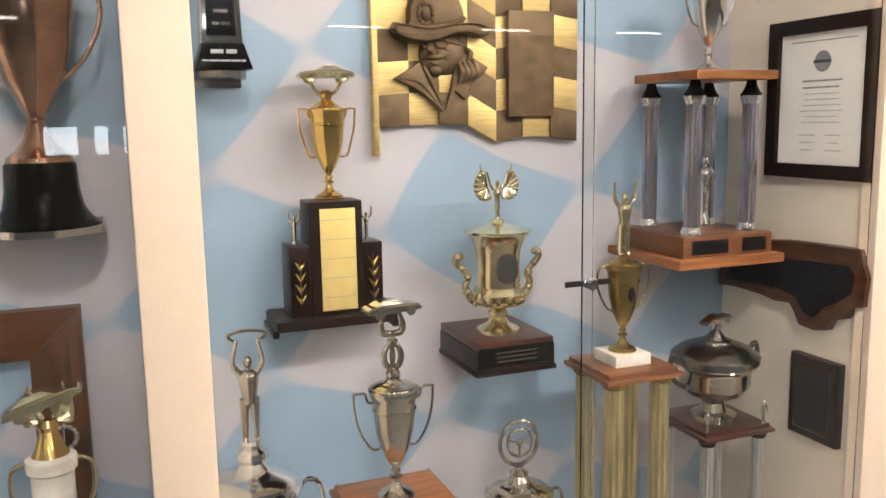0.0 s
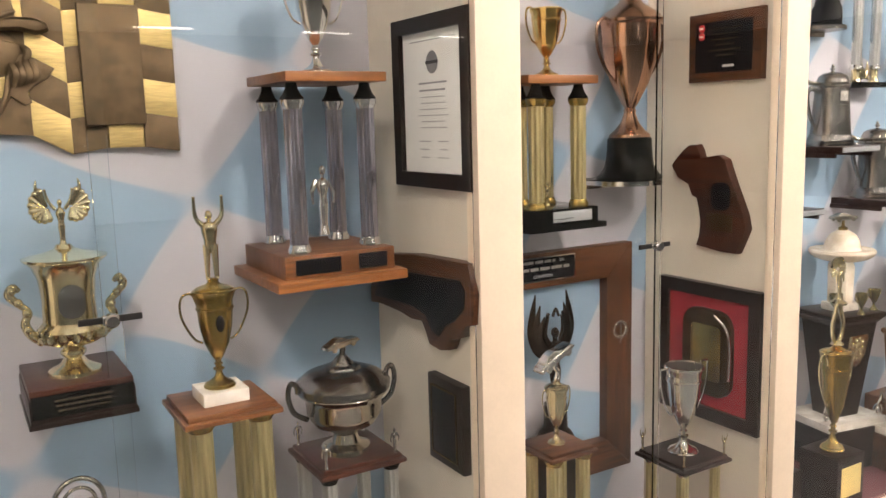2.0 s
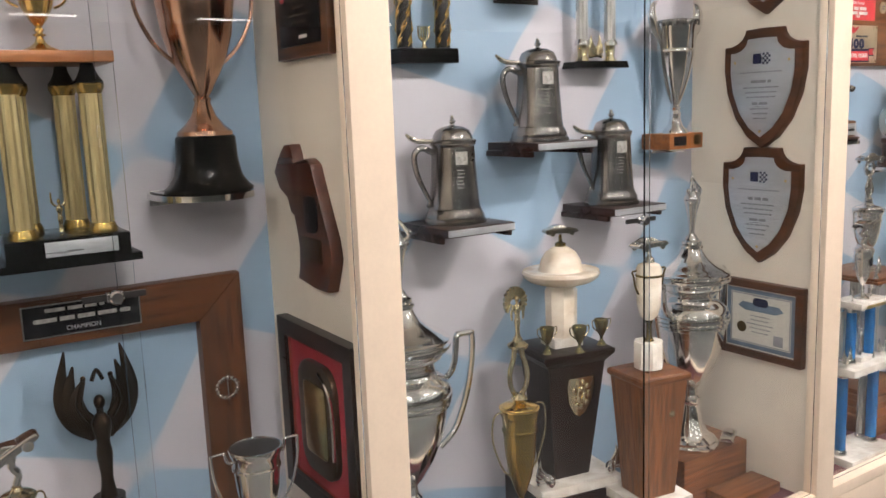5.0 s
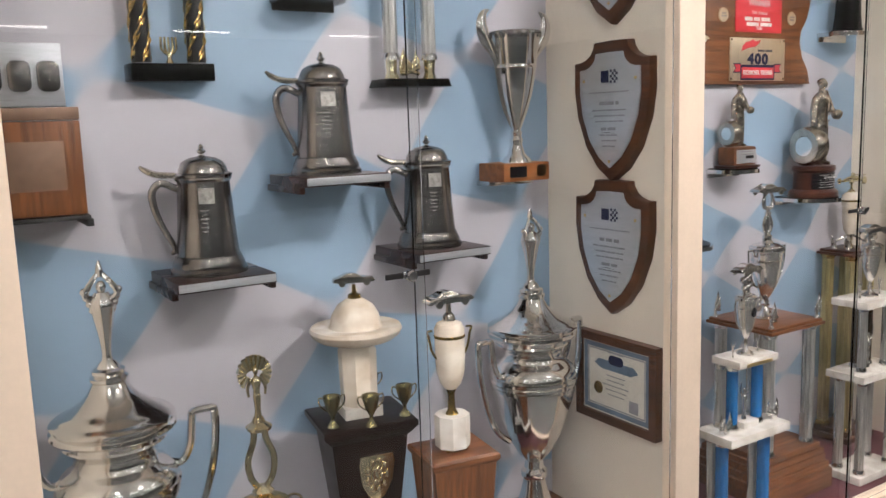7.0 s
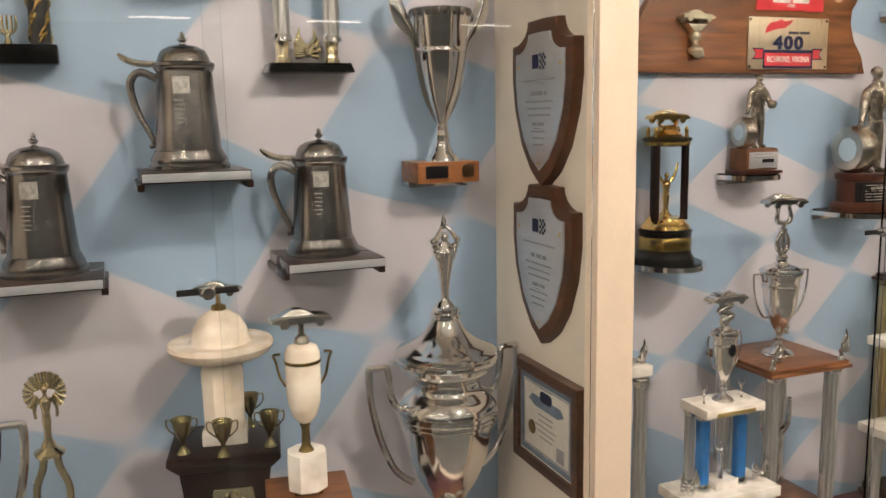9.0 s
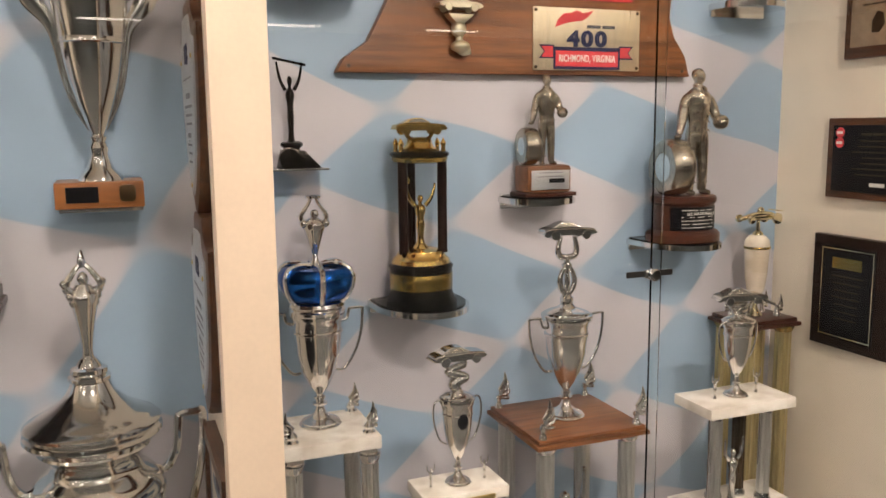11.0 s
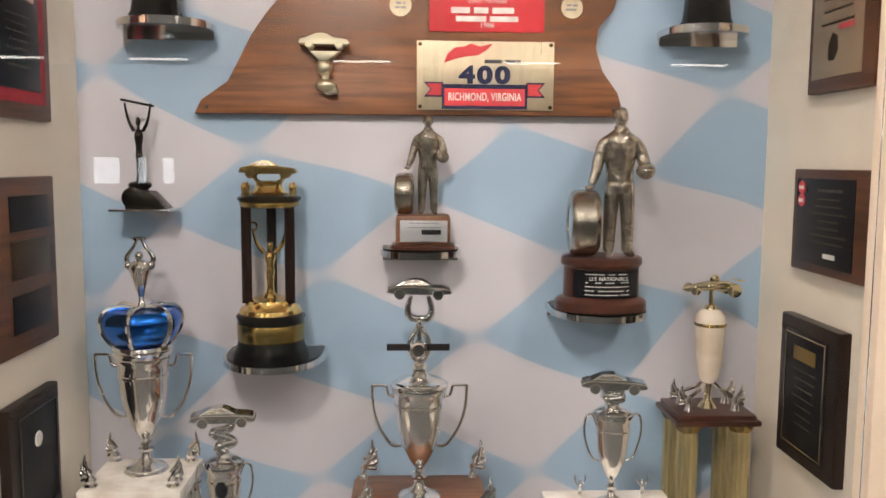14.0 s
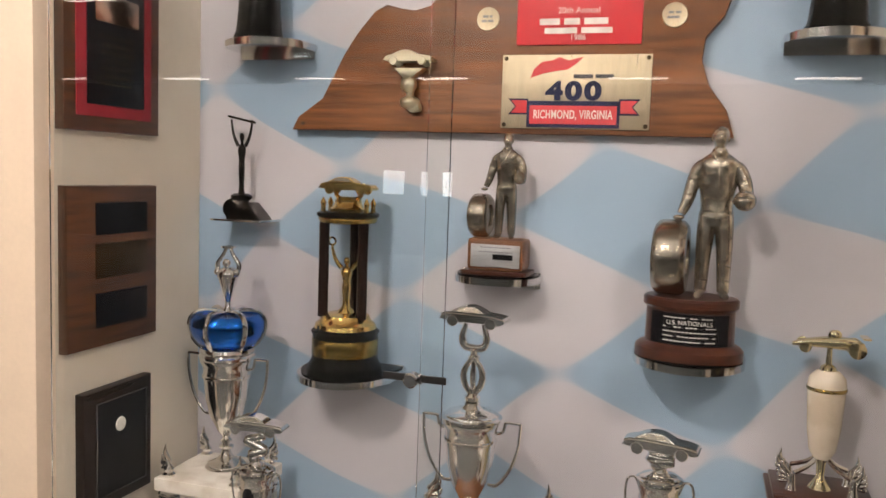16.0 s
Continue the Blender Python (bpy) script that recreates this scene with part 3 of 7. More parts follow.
OLIVEGOLD = metal("olive_gold", (0.46, 0.41, 0.22), 0.14, 0.3)
DARKSHELF = wood("dark_mahogany", (0.034, 0.014, 0.010), (0.016, 0.007, 0.006), 0.28)
TANPLATE = material("tan_plate", (0.40, 0.30, 0.20), 0.34, 0.6, scale=60, amount=0.15)
LABELGOLD = material("gold_label", (0.80, 0.62, 0.24), 0.35, 0.5, scale=60, amount=0.08)


# ---------------------------------------------------------------- common things
def wall_shelf(x0, x1, y0, z, label, top=BLACKGLOSS, edge=CHROME, group="metal display shelves", thick=0.012):
    """A small shelf with a rounded front, fixed to the back wall by a lipped bracket."""
    w, d = x1 - x0, WALL - y0
    t = thing("wall_shelf", (x0 + x1) / 2, WALL, z, label, "shelf", group=group)
    out = [(-w / 2, 0), (w / 2, 0), (w / 2, -0.35 * d)] + [(w / 2 * math.cos(a), -0.35 * d - 0.65 * d * math.sin(a)) for a in [math.pi * k / 16 for k in range(1, 16)]] + [(-w / 2, -0.35 * d)]
    bm = slab(out, -thick, 0)
    bm.transform(Matrix.Rotation(radians(-90), 4, "X"))
    for v in bm.verts:
        v.co = Vector((v.co.x, -abs(v.co.y), -abs(v.co.z)))
    bmesh.ops.recalc_face_normals(bm, faces=bm.faces)
    part("board", bm, edge, t)
    bm = slab([(x * 0.94, y * 0.94) for x, y in out], -0.003, 0)
    bm.transform(Matrix.Rotation(radians(-90), 4, "X"))
    for v in bm.verts:
        v.co = Vector((v.co.x, -abs(v.co.y), abs(v.co.z)))
    bmesh.ops.recalc_face_normals(bm, faces=bm.faces)
    part("liner", bm, top, t)
    part("bracket", box(-w / 2 + 0.004, w / 2 - 0.004, -0.006, 0, -0.026, 0.004, 0.001), edge, t)
    return t


def slab_shelf(x0, x1, y0, z, label, mat=MAHOG, thick=0.02, lip=True):
    """A plain shelf board with two bracket cheeks and a pale front strip."""
    w, d = x1 - x0, WALL - y0
    t = thing("wall_shelf", (x0 + x1) / 2, WALL, z, label, "shelf", group="wooden tankard shelves")
    part("board", box(-w / 2, w / 2, -d, 0, -thick, 0, 0.002), mat, t)
    if lip:
        part("front_strip", box(-w / 2 + 0.002, w / 2 - 0.002, -d - 0.003, -d, -thick * 0.85, -0.002, 0.0008), GREYPLATE, t)
    for s in (-1, 1):
        part("cheek", box(s * w / 2 - 0.006, s * w / 2 + 0.006, -d * 0.9, 0, -thick - 0.014, -thick, 0.002), mat, t)
    return t


def plaque(name, side_x, yc, zc, w, h, label, rz=-90, mat=WALNUT, thick=0.02, outline=None, category="plaque", bevel=0.005):
    """A board hung on a partition; rz -90 faces west, 90 faces east, 0 faces the front."""
    t = thing(name, side_x, yc, zc, label, category, rz)
    part("board", slab(outline or [(-w / 2, -h / 2), (w / 2, -h / 2), (w / 2, h / 2), (-w / 2, h / 2)], -thick, 0, bevel), mat, t)
    return t


def panel(parent, x0, x1, z0, z1, y, mat, name="plate", thick=0.002, bevel=0.0005, label=""):
    return part(name, box(x0, x1, y - thick, y, z0, z1, bevel), mat, parent, label)


def hollow(parent, w, h, rim, y0, y1, mat, name="frame", at=(0, 0), bevel=0.003):
    """A four-sided frame of outer size w x h, its mitred sides one mesh."""
    bm = bmesh.new()
    o, i = (w / 2, h / 2), (w / 2 - rim, h / 2 - rim)
    cs = [(-1, -1), (1, -1), (1, 1), (-1, 1)]
    for k in range(4):
        a, b = cs[k], cs[(k + 1) % 4]
        slab([(at[0] + a[0] * o[0], at[1] + a[1] * o[1]), (at[0] + b[0] * o[0], at[1] + b[1] * o[1]), (at[0] + b[0] * i[0], at[1] + b[1] * i[1]), (at[0] + a[0] * i[0], at[1] + a[1] * i[1])], y0, y1, 0, bm)
    return part(name, bm, mat, parent)


def ratchet_lock(x, z):
    t = thing("showcase_lock", x, FRONT + 0.012, z, "chrome ratchet lock clamped across the two glass doors", "lock", group="glass door locks")
    part("ratchet_bar", box(-0.045, 0.045, -0.001, 0.003, -0.005, 0.005, 0.001), BLACKSATIN, t)
    bm = lathe([(0.009, 0), (0.0105, 0.003), (0.0105, 0.016), (0.008, 0.019)], 20)
    part("lock_barrel", turned(bm, pose(0, 0, 0, 90, 0, 0)), CHROME, t)
    part("clip", box(-0.012, 0.012, -0.004, 0.003, -0.007, 0.007, 0.0015), CHROME, t)
    return t


for lx in (0.655, 1.757, 2.852, 4.228, 5.64):
    ratchet_lock(lx, 1.249)


# ---------------------------------------------------------------- case A and shared cup design
def copper_cup(x, y, z, label, lid=True):
    """Tall copper cup on a waisted black base."""
    t = thing("copper_cup", x, y, z, label, "trophy cup", group="copper cups on black bases")
    part("base", lathe([(0.086, 0), (0.086, 0.006), (0.078, 0.012), (0.066, 0.03), (0.060, 0.06), (0.058, 0.104), (0.054, 0.108)], 36), BLACKGLOSS, t)
    part("foot", lathe([(0.054, 0.108), (0.053, 0.116), (0.040, 0.126), (0.024, 0.146), (0.015, 0.172), (0.018, 0.178), (0.013, 0.184)], 32), COPPER, t)
    part("bowl", lathe([(0.013, 0.182), (0.022, 0.196), (0.048, 0.245), (0.066, 0.300), (0.074, 0.360), (0.075, 0.395), (0.082, 0.400), (0.083, 0.408), (0.078, 0.414), (0.06, 0.405), (0.01, 0.3)], 36), COPPER, t)
    part("lid", lathe([(0.080, 0.412), (0.070, 0.425), (0.046, 0.440), (0.030, 0.452), (0.022, 0.480), (0.016, 0.51), (0.004, 0.52)], 30), COPPER, t)
    for s in (-1, 1):
        part("handle", tube([(s * 0.045, 0, 0.245), (s * 0.085, 0, 0.285), (s * 0.112, 0, 0.345), (s * 0.110, 0, 0.395), (s * 0.085, 0, 0.41), (s * 0.072, 0, 0.39)], 0.0042, 8), COPPER, t)
    return t


copper_cup(-0.212, 1.625, 1.364, "large copper cup on a black lacquered base")
wall_shelf(-0.31, -0.115, 1.535, 1.361, "black shelf with a chrome edge under a copper cup")
copper_cup(2.026, 1.628, 1.362, "large copper cup on a black base with loop handles")
wall_shelf(1.925, 2.118, 1.535, 1.359, "black shelf with a chrome edge under a copper cup")
copper_cup(1.478, 1.628, 1.372, "copper cup on a black base beside a gold-columned trophy")
wall_shelf(1.40, 1.57, 1.535, 1.369, "black shelf with a chrome edge under a copper cup")


def big_frame(x0, x1, z0, z1, label, rim=0.092, words=True):
    """An empty broad teak frame with a black label and a silver wreath, hung on the back wall."""
    w, h = x1 - x0, z1 - z0
    t = thing("picture_frame", (x0 + x1) / 2, WALL, (z0 + z1) / 2, label, "frame")
    for nm, o in (("top_rail", [(-w / 2, h / 2), (w / 2, h / 2), (w / 2 - rim, h / 2 - rim), (-w / 2 + rim, h / 2 - rim)]), ("bottom_rail", [(-w / 2, -h / 2), (w / 2, -h / 2), (w / 2 - rim, -h / 2 + rim), (-w / 2 + rim, -h / 2 + rim)])):
        part(nm, slab(o, -0.032, 0, 0.003), FRAMEWOOD, t)
    for s in (-1, 1):
        part("side_rail", slab([(s * w / 2, h / 2), (s * (w / 2 - rim), h / 2 - rim), (s * (w / 2 - rim), -h / 2 + rim), (s * w / 2, -h / 2)], -0.0315, 0, 0.003), FRAMEUP, t)
    if words:
        lab = panel(t, -0.107, 0.107, h / 2 - 0.074, h / 2 - 0.010, -0.032, BLACKPLATE, "label_plate", label="black label with a silver edge")
        hollow(lab, 0.214, 0.064, 0.003, -0.0355, -0.033, CHROME, "edging", (0, h / 2 - 0.042))
        lettering(lab, -0.07, 0.045, h / 2 - 0.019, 1, 0.01, 0.007, -0.0342, ETCHED)
        writing(lab, "250", 0.011, 0.062, -0.0345, h / 2 - 0.023, GREYPLATE)
        lettering(lab, -0.09, 0.09, h / 2 - 0.037, 1, 0.01, 0.008, -0.0342, ETCHED, fill=(0.95, 1))
        writing(lab, "CHAMPION", 0.012, 0, -0.0345, h / 2 - 0.061, GREYPLATE)
    bm = bmesh.new()
    for k in range(15):
        a = 2 * math.pi * (k + 0.5) / 15
        ball((w / 2 - rim / 2 + 0.022 * math.cos(a), -0.035, 0.08 + 0.022 * math.sin(a)), (0.0055, 0.003, 0.0055), bm, 8)
    tube([(w / 2 - rim / 2, -0.035, 0.040), (w / 2 - rim / 2, -0.036, 0.08), (w / 2 - rim / 2, -0.035, 0.110)], 0.0018, 6, 2, bm=bm)
    part("wreath", bm, CHROME, t, "silver laurel wreath ornament")
    return t


big_frame(-0.80, -0.172, 0.55, 1.202, "empty broad teak frame hung on the mural", words=False)
big_frame(1.462, 2.092, 0.53, 1.180, "empty broad teak frame with a black champion label")

t = thing("eagle_trophy", -0.225, 1.50, CARPET, "gilt cluster of wings and cars on a white marble column", "trophy")
part("base", box(-0.07, 0.07, -0.07, 0.07, 0, 0.30, 0.004), WALNUT, t)
part("marble_column", lathe([(0.034, 0.30), (0.034, 0.58), (0.040, 0.585), (0.040, 0.605), (0.03, 0.61)], 28), STONE, t)
part("crown", lathe([(0.03, 0.61), (0.024, 0.62), (0.014, 0.65), (0.018, 0.66), (0.012, 0.67)], 20), GOLD, t)
bm = car_bm(0.12, pose(0.0, 0, 0.685, 0, -18, 0))
for s in (-1, 1):
    wing_bm(0.06, s, (0, 0.01, 0.665), bm)
part("ornament", bm, PALEGOLD, t)
for s in (-1, 1):
    part("handle", tube([(s * 0.034, 0, 0.50), (s * 0.06, 0, 0.53), (s * 0.062, 0, 0.585), (s * 0.038, 0, 0.60)], 0.004), PALEGOLD, t)

# ---------------------------------------------------------------- case B
t = thing("tower_award", 0.102, 1.635, 1.628, "black and silver tapered award on a black plinth", "award")
part("plinth", slab([(-0.051, 0), (0.051, 0), (0.036, 0.045), (-0.036, 0.045)], -0.045, 0.045, 0.002), BLACKGLOSS, t)
lettering(t, -0.03, 0.03, 0.034, 1, 0.01, 0.007, -0.0455, GREYPLATE)
lettering(t, -0.038, 0.038, 0.016, 1, 0.01, 0.003, -0.0455, GREYPLATE, fill=(0.98, 1))
part("frame", slab([(-0.038, 0.045), (0.038, 0.045), (0.030, 0.30), (-0.030, 0.30)], -0.02, 0.02, 0.003), CHROME, t)
part("insert", slab([(-0.026, 0.06), (0.026, 0.06), (0.020, 0.29), (-0.020, 0.29)], -0.023, -0.018, 0.001), BLACKPLATE, t)
lettering(t, -0.018, 0.018, 0.26, 9, 0.022, 0.006, -0.0235, PEWTER)
wall_shelf(0.055, 0.150, 1.592, 1.626, "small metal shelf under a black award", edge=PEWTER)

t = thing("gold_cup_trophy", 0.298, 1.652, 1.156, "gold cup with a car on a dark plated pedestal", "trophy")
part("pedestal", box(-0.053, 0.053, -0.045, 0.04, 0, 0.224, 0.003), DARKWOOD, t)
pl = panel(t, -0.032, 0.038, 0.010, 0.210, -0.045, LABELGOLD, "gold_plate", label="gold engraved plate")
for k in range(5):
    panel(pl, -0.030, 0.036, 0.036 + 0.038 * k, 0.0367 + 0.038 * k, -0.047, SOFTINK, "rule", 0.0005, 0)
for s in (-1, 1):
    part("side_block", box(s * 0.053 + (0 if s > 0 else -0.04), s * 0.053 + (0.04 if s > 0 else 0), -0.042, 0.04, 0, 0.14, 0.003), DARKWOOD, t)
    bm = bmesh.new()
    for k in range(4):
        for q in (-1, 1):
            tube([(s * 0.073, -0.044, 0.03 + 0.022 * k), (s * 0.073 + q * 0.010, -0.045, 0.045 + 0.022 * k)], [0.0045, 0.001], 6, 2, bm=bm)
    tube([(s * 0.073, -0.044, 0.018), (s * 0.073, -0.044, 0.118)], 0.0015, 6, 1, bm=bm)
    part("laurel", bm, OLDGOLD, t)
    part("figurine", figure_bm(0.055, "up", True, (s * 0.073, 0, 0.14)), PALEGOLD, t)
cup_parts(t, 0.226, 0.175, 0.038, GOLD, handles="square", reach=0.86)
part("stem", lathe([(0.036, 0.40), (0.026, 0.407), (0.010, 0.418), (0.014, 0.428), (0.008, 0.436)], 20), GOLD, t)
bm = bmesh.new()
for s in (-1, 1):
    tube([(0, 0, 0.425), (s * 0.018, 0, 0.433), (s * 0.03, 0, 0.452)], 0.004, 6, bm=bm)
part("car_stand", bm, PALEGOLD, t)
car(t, 0.105, pose(0, 0, 0.450, 0, 0, 180), PALEGOLD)
slab_shelf(0.172, 0.412, 1.585, 1.156, "dark wooden shelf carrying a gold cup trophy", DARKWOOD, 0.02, False)

# bronze flag relief
t = thing("flag_relief", 0.64, WALL, 1.46, "bronze and brass chequered flag relief with a hatted portrait", "relief plaque")


def flag_z(x):
    """Lower edge of the flag: level up to the fold, then a lower wave."""
    if x < 0.006:
        return 0.057 + 0.006 * math.sin((x + 0.222) / 0.23 * math.pi)
    return 0.016 + 0.017 * math.sin((x - 0.01) / 0.25 * math.pi)


cols, rows_, x0 = 7, 6, -0.222
for i in range(cols):
    for j in range(rows_):
        a, b = x0 + i * 0.0655, x0 + (i + 1) * 0.0655
        z0, z1 = j * 0.066, (j + 1) * 0.066
        za, zb = flag_z(a + 1e-4), flag_z(b - 1e-4)
        dy = 0.006 * math.sin(i * 1.9)
        part("square", slab([(a, za + z0), (b, zb + z0), (b, zb + z1), (a, za + z1)], -0.020 + dy, -0.004, 0.0012), BRASS if (i + j) % 2 else BRASSDARK, t)
part("pole", box(-0.236, -0.223, -0.026, -0.004, 0.0, 0.50, 0.003), BRASS, t)
part("tablet", box(0.065, 0.175, -0.034, -0.015, 0.075, 0.30, 0.004), BRASSDARK, t, "dark bronze tablet")
bm = slab([(-0.199, 0.213), (-0.188, 0.198), (-0.158, 0.188), (-0.125, 0.186), (-0.095, 0.192), (-0.065, 0.204), (-0.035, 0.206), (-0.006, 0.199), (0.015, 0.206), (0.012, 0.219), (-0.010, 0.228), (-0.040, 0.229), (-0.080, 0.223), (-0.120, 0.216), (-0.165, 0.222), (-0.190, 0.227)], -0.062, -0.014, 0.008)
slab([(-0.160, 0.211), (-0.160, 0.255), (-0.148, 0.280), (-0.128, 0.286), (-0.102, 0.277), (-0.075, 0.287), (-0.052, 0.281), (-0.040, 0.255), (-0.037, 0.226), (-0.080, 0.214), (-0.120, 0.207)], -0.054, -0.014, 0.014, bm)
tube([(-0.161, -0.050, 0.224), (-0.130, -0.056, 0.217), (-0.095, -0.057, 0.220), (-0.060, -0.056, 0.230), (-0.038, -0.050, 0.238)], 0.004, 8, 4, bm=bm)
ball((-0.126, -0.056, 0.244), (0.010, 0.008, 0.015), bm, 14)
for k in range(12):
    a = radians(30 * k)
    ball((-0.126 + 0.016 * math.cos(a), -0.054, 0.244 + 0.021 * math.sin(a)), (0.005, 0.005, 0.006), bm, 8)
ball((-0.080, -0.012, 0.166), (0.054, 0.036, 0.048), bm, 20)
ball((-0.098, -0.018, 0.146), (0.034, 0.034, 0.026), bm, 18)
ball((-0.103, -0.040, 0.132), (0.014, 0.014, 0.010), bm, 12)
tube([(-0.112, -0.046, 0.194), (-0.117, -0.054, 0.182), (-0.119, -0.060, 0.173), (-0.113, -0.052, 0.168)], [0.004, 0.006, 0.009, 0.005], 10, 4, bm=bm)
ball((-0.087, -0.042, 0.165), (0.016, 0.012, 0.013), bm, 12)
ball((-0.128, -0.032, 0.166), (0.008, 0.012, 0.012), bm, 12)
tube([(-0.124, -0.044, 0.159), (-0.110, -0.054, 0.158), (-0.092, -0.050, 0.160), (-0.082, -0.044, 0.166)], [0.002, 0.004, 0.004, 0.002], 8, 4, bm=bm)
tube([(-0.122, -0.044, 0.152), (-0.108, -0.053, 0.146), (-0.094, -0.049, 0.150), (-0.082, -0.042, 0.162)], [0.002, 0.0045, 0.004, 0.002], 8, 4, bm=bm)
for gx, gr in ((-0.124, 0.010), (-0.091, 0.014)):
    tube([(gx + gr * math.cos(a), -0.052, 0.187 + 0.010 * math.sin(a)) for a in [2 * math.pi * k / 12 for k in range(12)]], 0.0018, 6, 2, True, bm)
tube([(-0.077, -0.050, 0.189), (-0.050, -0.040, 0.186), (-0.032, -0.030, 0.182)], 0.002, 6, 2, bm=bm)
tube([(-0.030, -0.026, 0.178), (-0.022, -0.034, 0.168), (-0.028, -0.034, 0.154), (-0.034, -0.026, 0.158)], [0.005, 0.007, 0.006, 0.004], 8, 4, bm=bm)
for o, d in (([(-0.132, 0.140), (-0.110, 0.122), (-0.082, 0.118), (-0.058, 0.140), (-0.062, 0.095), (-0.083, 0.045), (-0.105, 0.090)], -0.026), ([(-0.192, 0.115), (-0.165, 0.130), (-0.136, 0.150), (-0.122, 0.122), (-0.106, 0.094), (-0.085, 0.046), (-0.120, 0.078), (-0.152, 0.098)], -0.040), ([(-0.058, 0.138), (-0.036, 0.166), (-0.012, 0.158), (0.020, 0.140), (0.008, 0.122), (-0.016, 0.108), (-0.028, 0.096), (-0.022, 0.078), (-0.034, 0.072), (-0.056, 0.088), (-0.080, 0.048), (-0.068, 0.095)], -0.036)):
    slab(o, d, -0.010, 0.007, bm)
for q in range(4):
    tube([(-0.052 + 0.011 * q, -0.042, 0.146 + 0.003 * q), (-0.046 + 0.011 * q, -0.054, 0.128), (-0.052 + 0.010 * q, -0.044, 0.106 + 0.003 * q)], [0.005, 0.007, 0.004], 8, 4, bm=bm)
for q in (((-0.172, 0.116), (-0.135, 0.108), (-0.100, 0.068)), ((-0.128, 0.140), (-0.112, 0.110), (-0.088, 0.060)), ((-0.060, 0.125), (-0.062, 0.100), (-0.078, 0.060))):
    tube([(x, -0.040, z) for x, z in q], [0.003, 0.005, 0.002], 8, 4, bm=bm)
for v in bm.verts:
    v.co.y, v.co.z = -0.012 + (v.co.y + 0.012) * 0.80, v.co.z + 0.041
part("portrait", bm, BRASSDARK, t, "dark bronze portrait in a wide hat")

# urn on a wall base
t = thing("urn_trophy", 0.636, 1.595, 1.030, "pale gold urn with scroll handles on a mahogany base", "trophy")
part("base", box(-0.087, 0.087, -0.088, 0.12, 0, 0.044, 0.003), DARKWOOD, t)
part("top_board", box(-0.085, 0.085, -0.086, 0.12, 0.044, 0.060, 0.003), MAHOG, t)
pl = panel(t, -0.083, 0.083, 0.010, 0.050, -0.088, BLACKGLOSS, "plate")
lettering(pl, -0.05, 0.05, 0.040, 3, 0.009, 0.003, -0.0902, GOLDINK)
part("foot_rail", box(-0.090, 0.090, -0.091, 0.12, -0.008, 0.002, 0.002), DARKWOOD, t)
part("foot", lathe([(0.047, 0.06), (0.046, 0.067), (0.040, 0.070), (0.026, 0.077), (0.016, 0.090), (0.022, 0.097), (0.022, 0.103), (0.013, 0.112)], 12), PALEGOLD, t)
part("bowl", lathe([(0.012, 0.110), (0.036, 0.119), (0.052, 0.132), (0.056, 0.143), (0.051, 0.152), (0.046, 0.158), (0.045, 0.200), (0.049, 0.238), (0.058, 0.260), (0.068, 0.269), (0.067, 0.273), (0.046, 0.279), (0.016, 0.290)], 40), PALEGOLD, t)
bm = bmesh.new()
for k in range(16):
    a = 2 * math.pi * k / 16
    tube([(0.030 * math.cos(a), 0.030 * math.sin(a), 0.116), (0.052 * math.cos(a), 0.052 * math.sin(a), 0.130), (0.0555 * math.cos(a), 0.0555 * math.sin(a), 0.145)], [0.003, 0.0075, 0.004], 6, 3, bm=bm)
part("gadroon", bm, PALEGOLD, t, "row of raised leaves round the bowl")
part("medallion", slab(rounded(0.044, 0.060, 0.020, at=(0, 0.199)), -0.0505, -0.040, 0.001), PEWTER, t)
for s in (-1, 1):
    bm = tube([(s * 0.030, 0, 0.122), (s * 0.060, 0, 0.133), (s * 0.074, 0, 0.160), (s * 0.066, 0, 0.180), (s * 0.080, 0, 0.196), (s * 0.095, 0, 0.214), (s * 0.088, 0, 0.228), (s * 0.078, 0, 0.220)], [0.006, 0.009, 0.008, 0.006, 0.007, 0.008, 0.007, 0.004], 10)
    for q in ((0.052, 0.126), (0.071, 0.150), (0.070, 0.180), (0.082, 0.200), (0.091, 0.222)):
        ball((s * q[0], -0.004, q[1]), 0.0085, bm, 10)
    part("handle", bm, PALEGOLD, t)
bm = figure_bm(0.085, "v", True, (0, 0, 0.292))
lathe([(0.060, 0.268), (0.071, 0.271), (0.072, 0.275), (0.050, 0.280), (0.018, 0.287), (0.013, 0.297)], 36, bm=bm)
for s in (-1, 1):
    for k in range(9):
        a = radians(-115 + 24 * k)
        c, d = math.cos(a), math.sin(a)
        tube([(s * (0.022 + 0.001 * c), 0.008, 0.362 + 0.002 * d), (s * (0.026 + 0.020 * c), 0.004, 0.366 + 0.026 * d)], [0.005, 0.0065], 8, 2, bm=bm)
        ball((s * (0.026 + 0.020 * c), 0.004, 0.366 + 0.026 * d), 0.0065, bm, 8)
    tube([(s * 0.034, 0.005, 0.385), (s * 0.036, 0.005, 0.400), (s * 0.034, 0.005, 0.412)], [0.004, 0.003, 0.001], 6, 2, bm=bm)
part("winged_figure", bm, PALEGOLD, t)

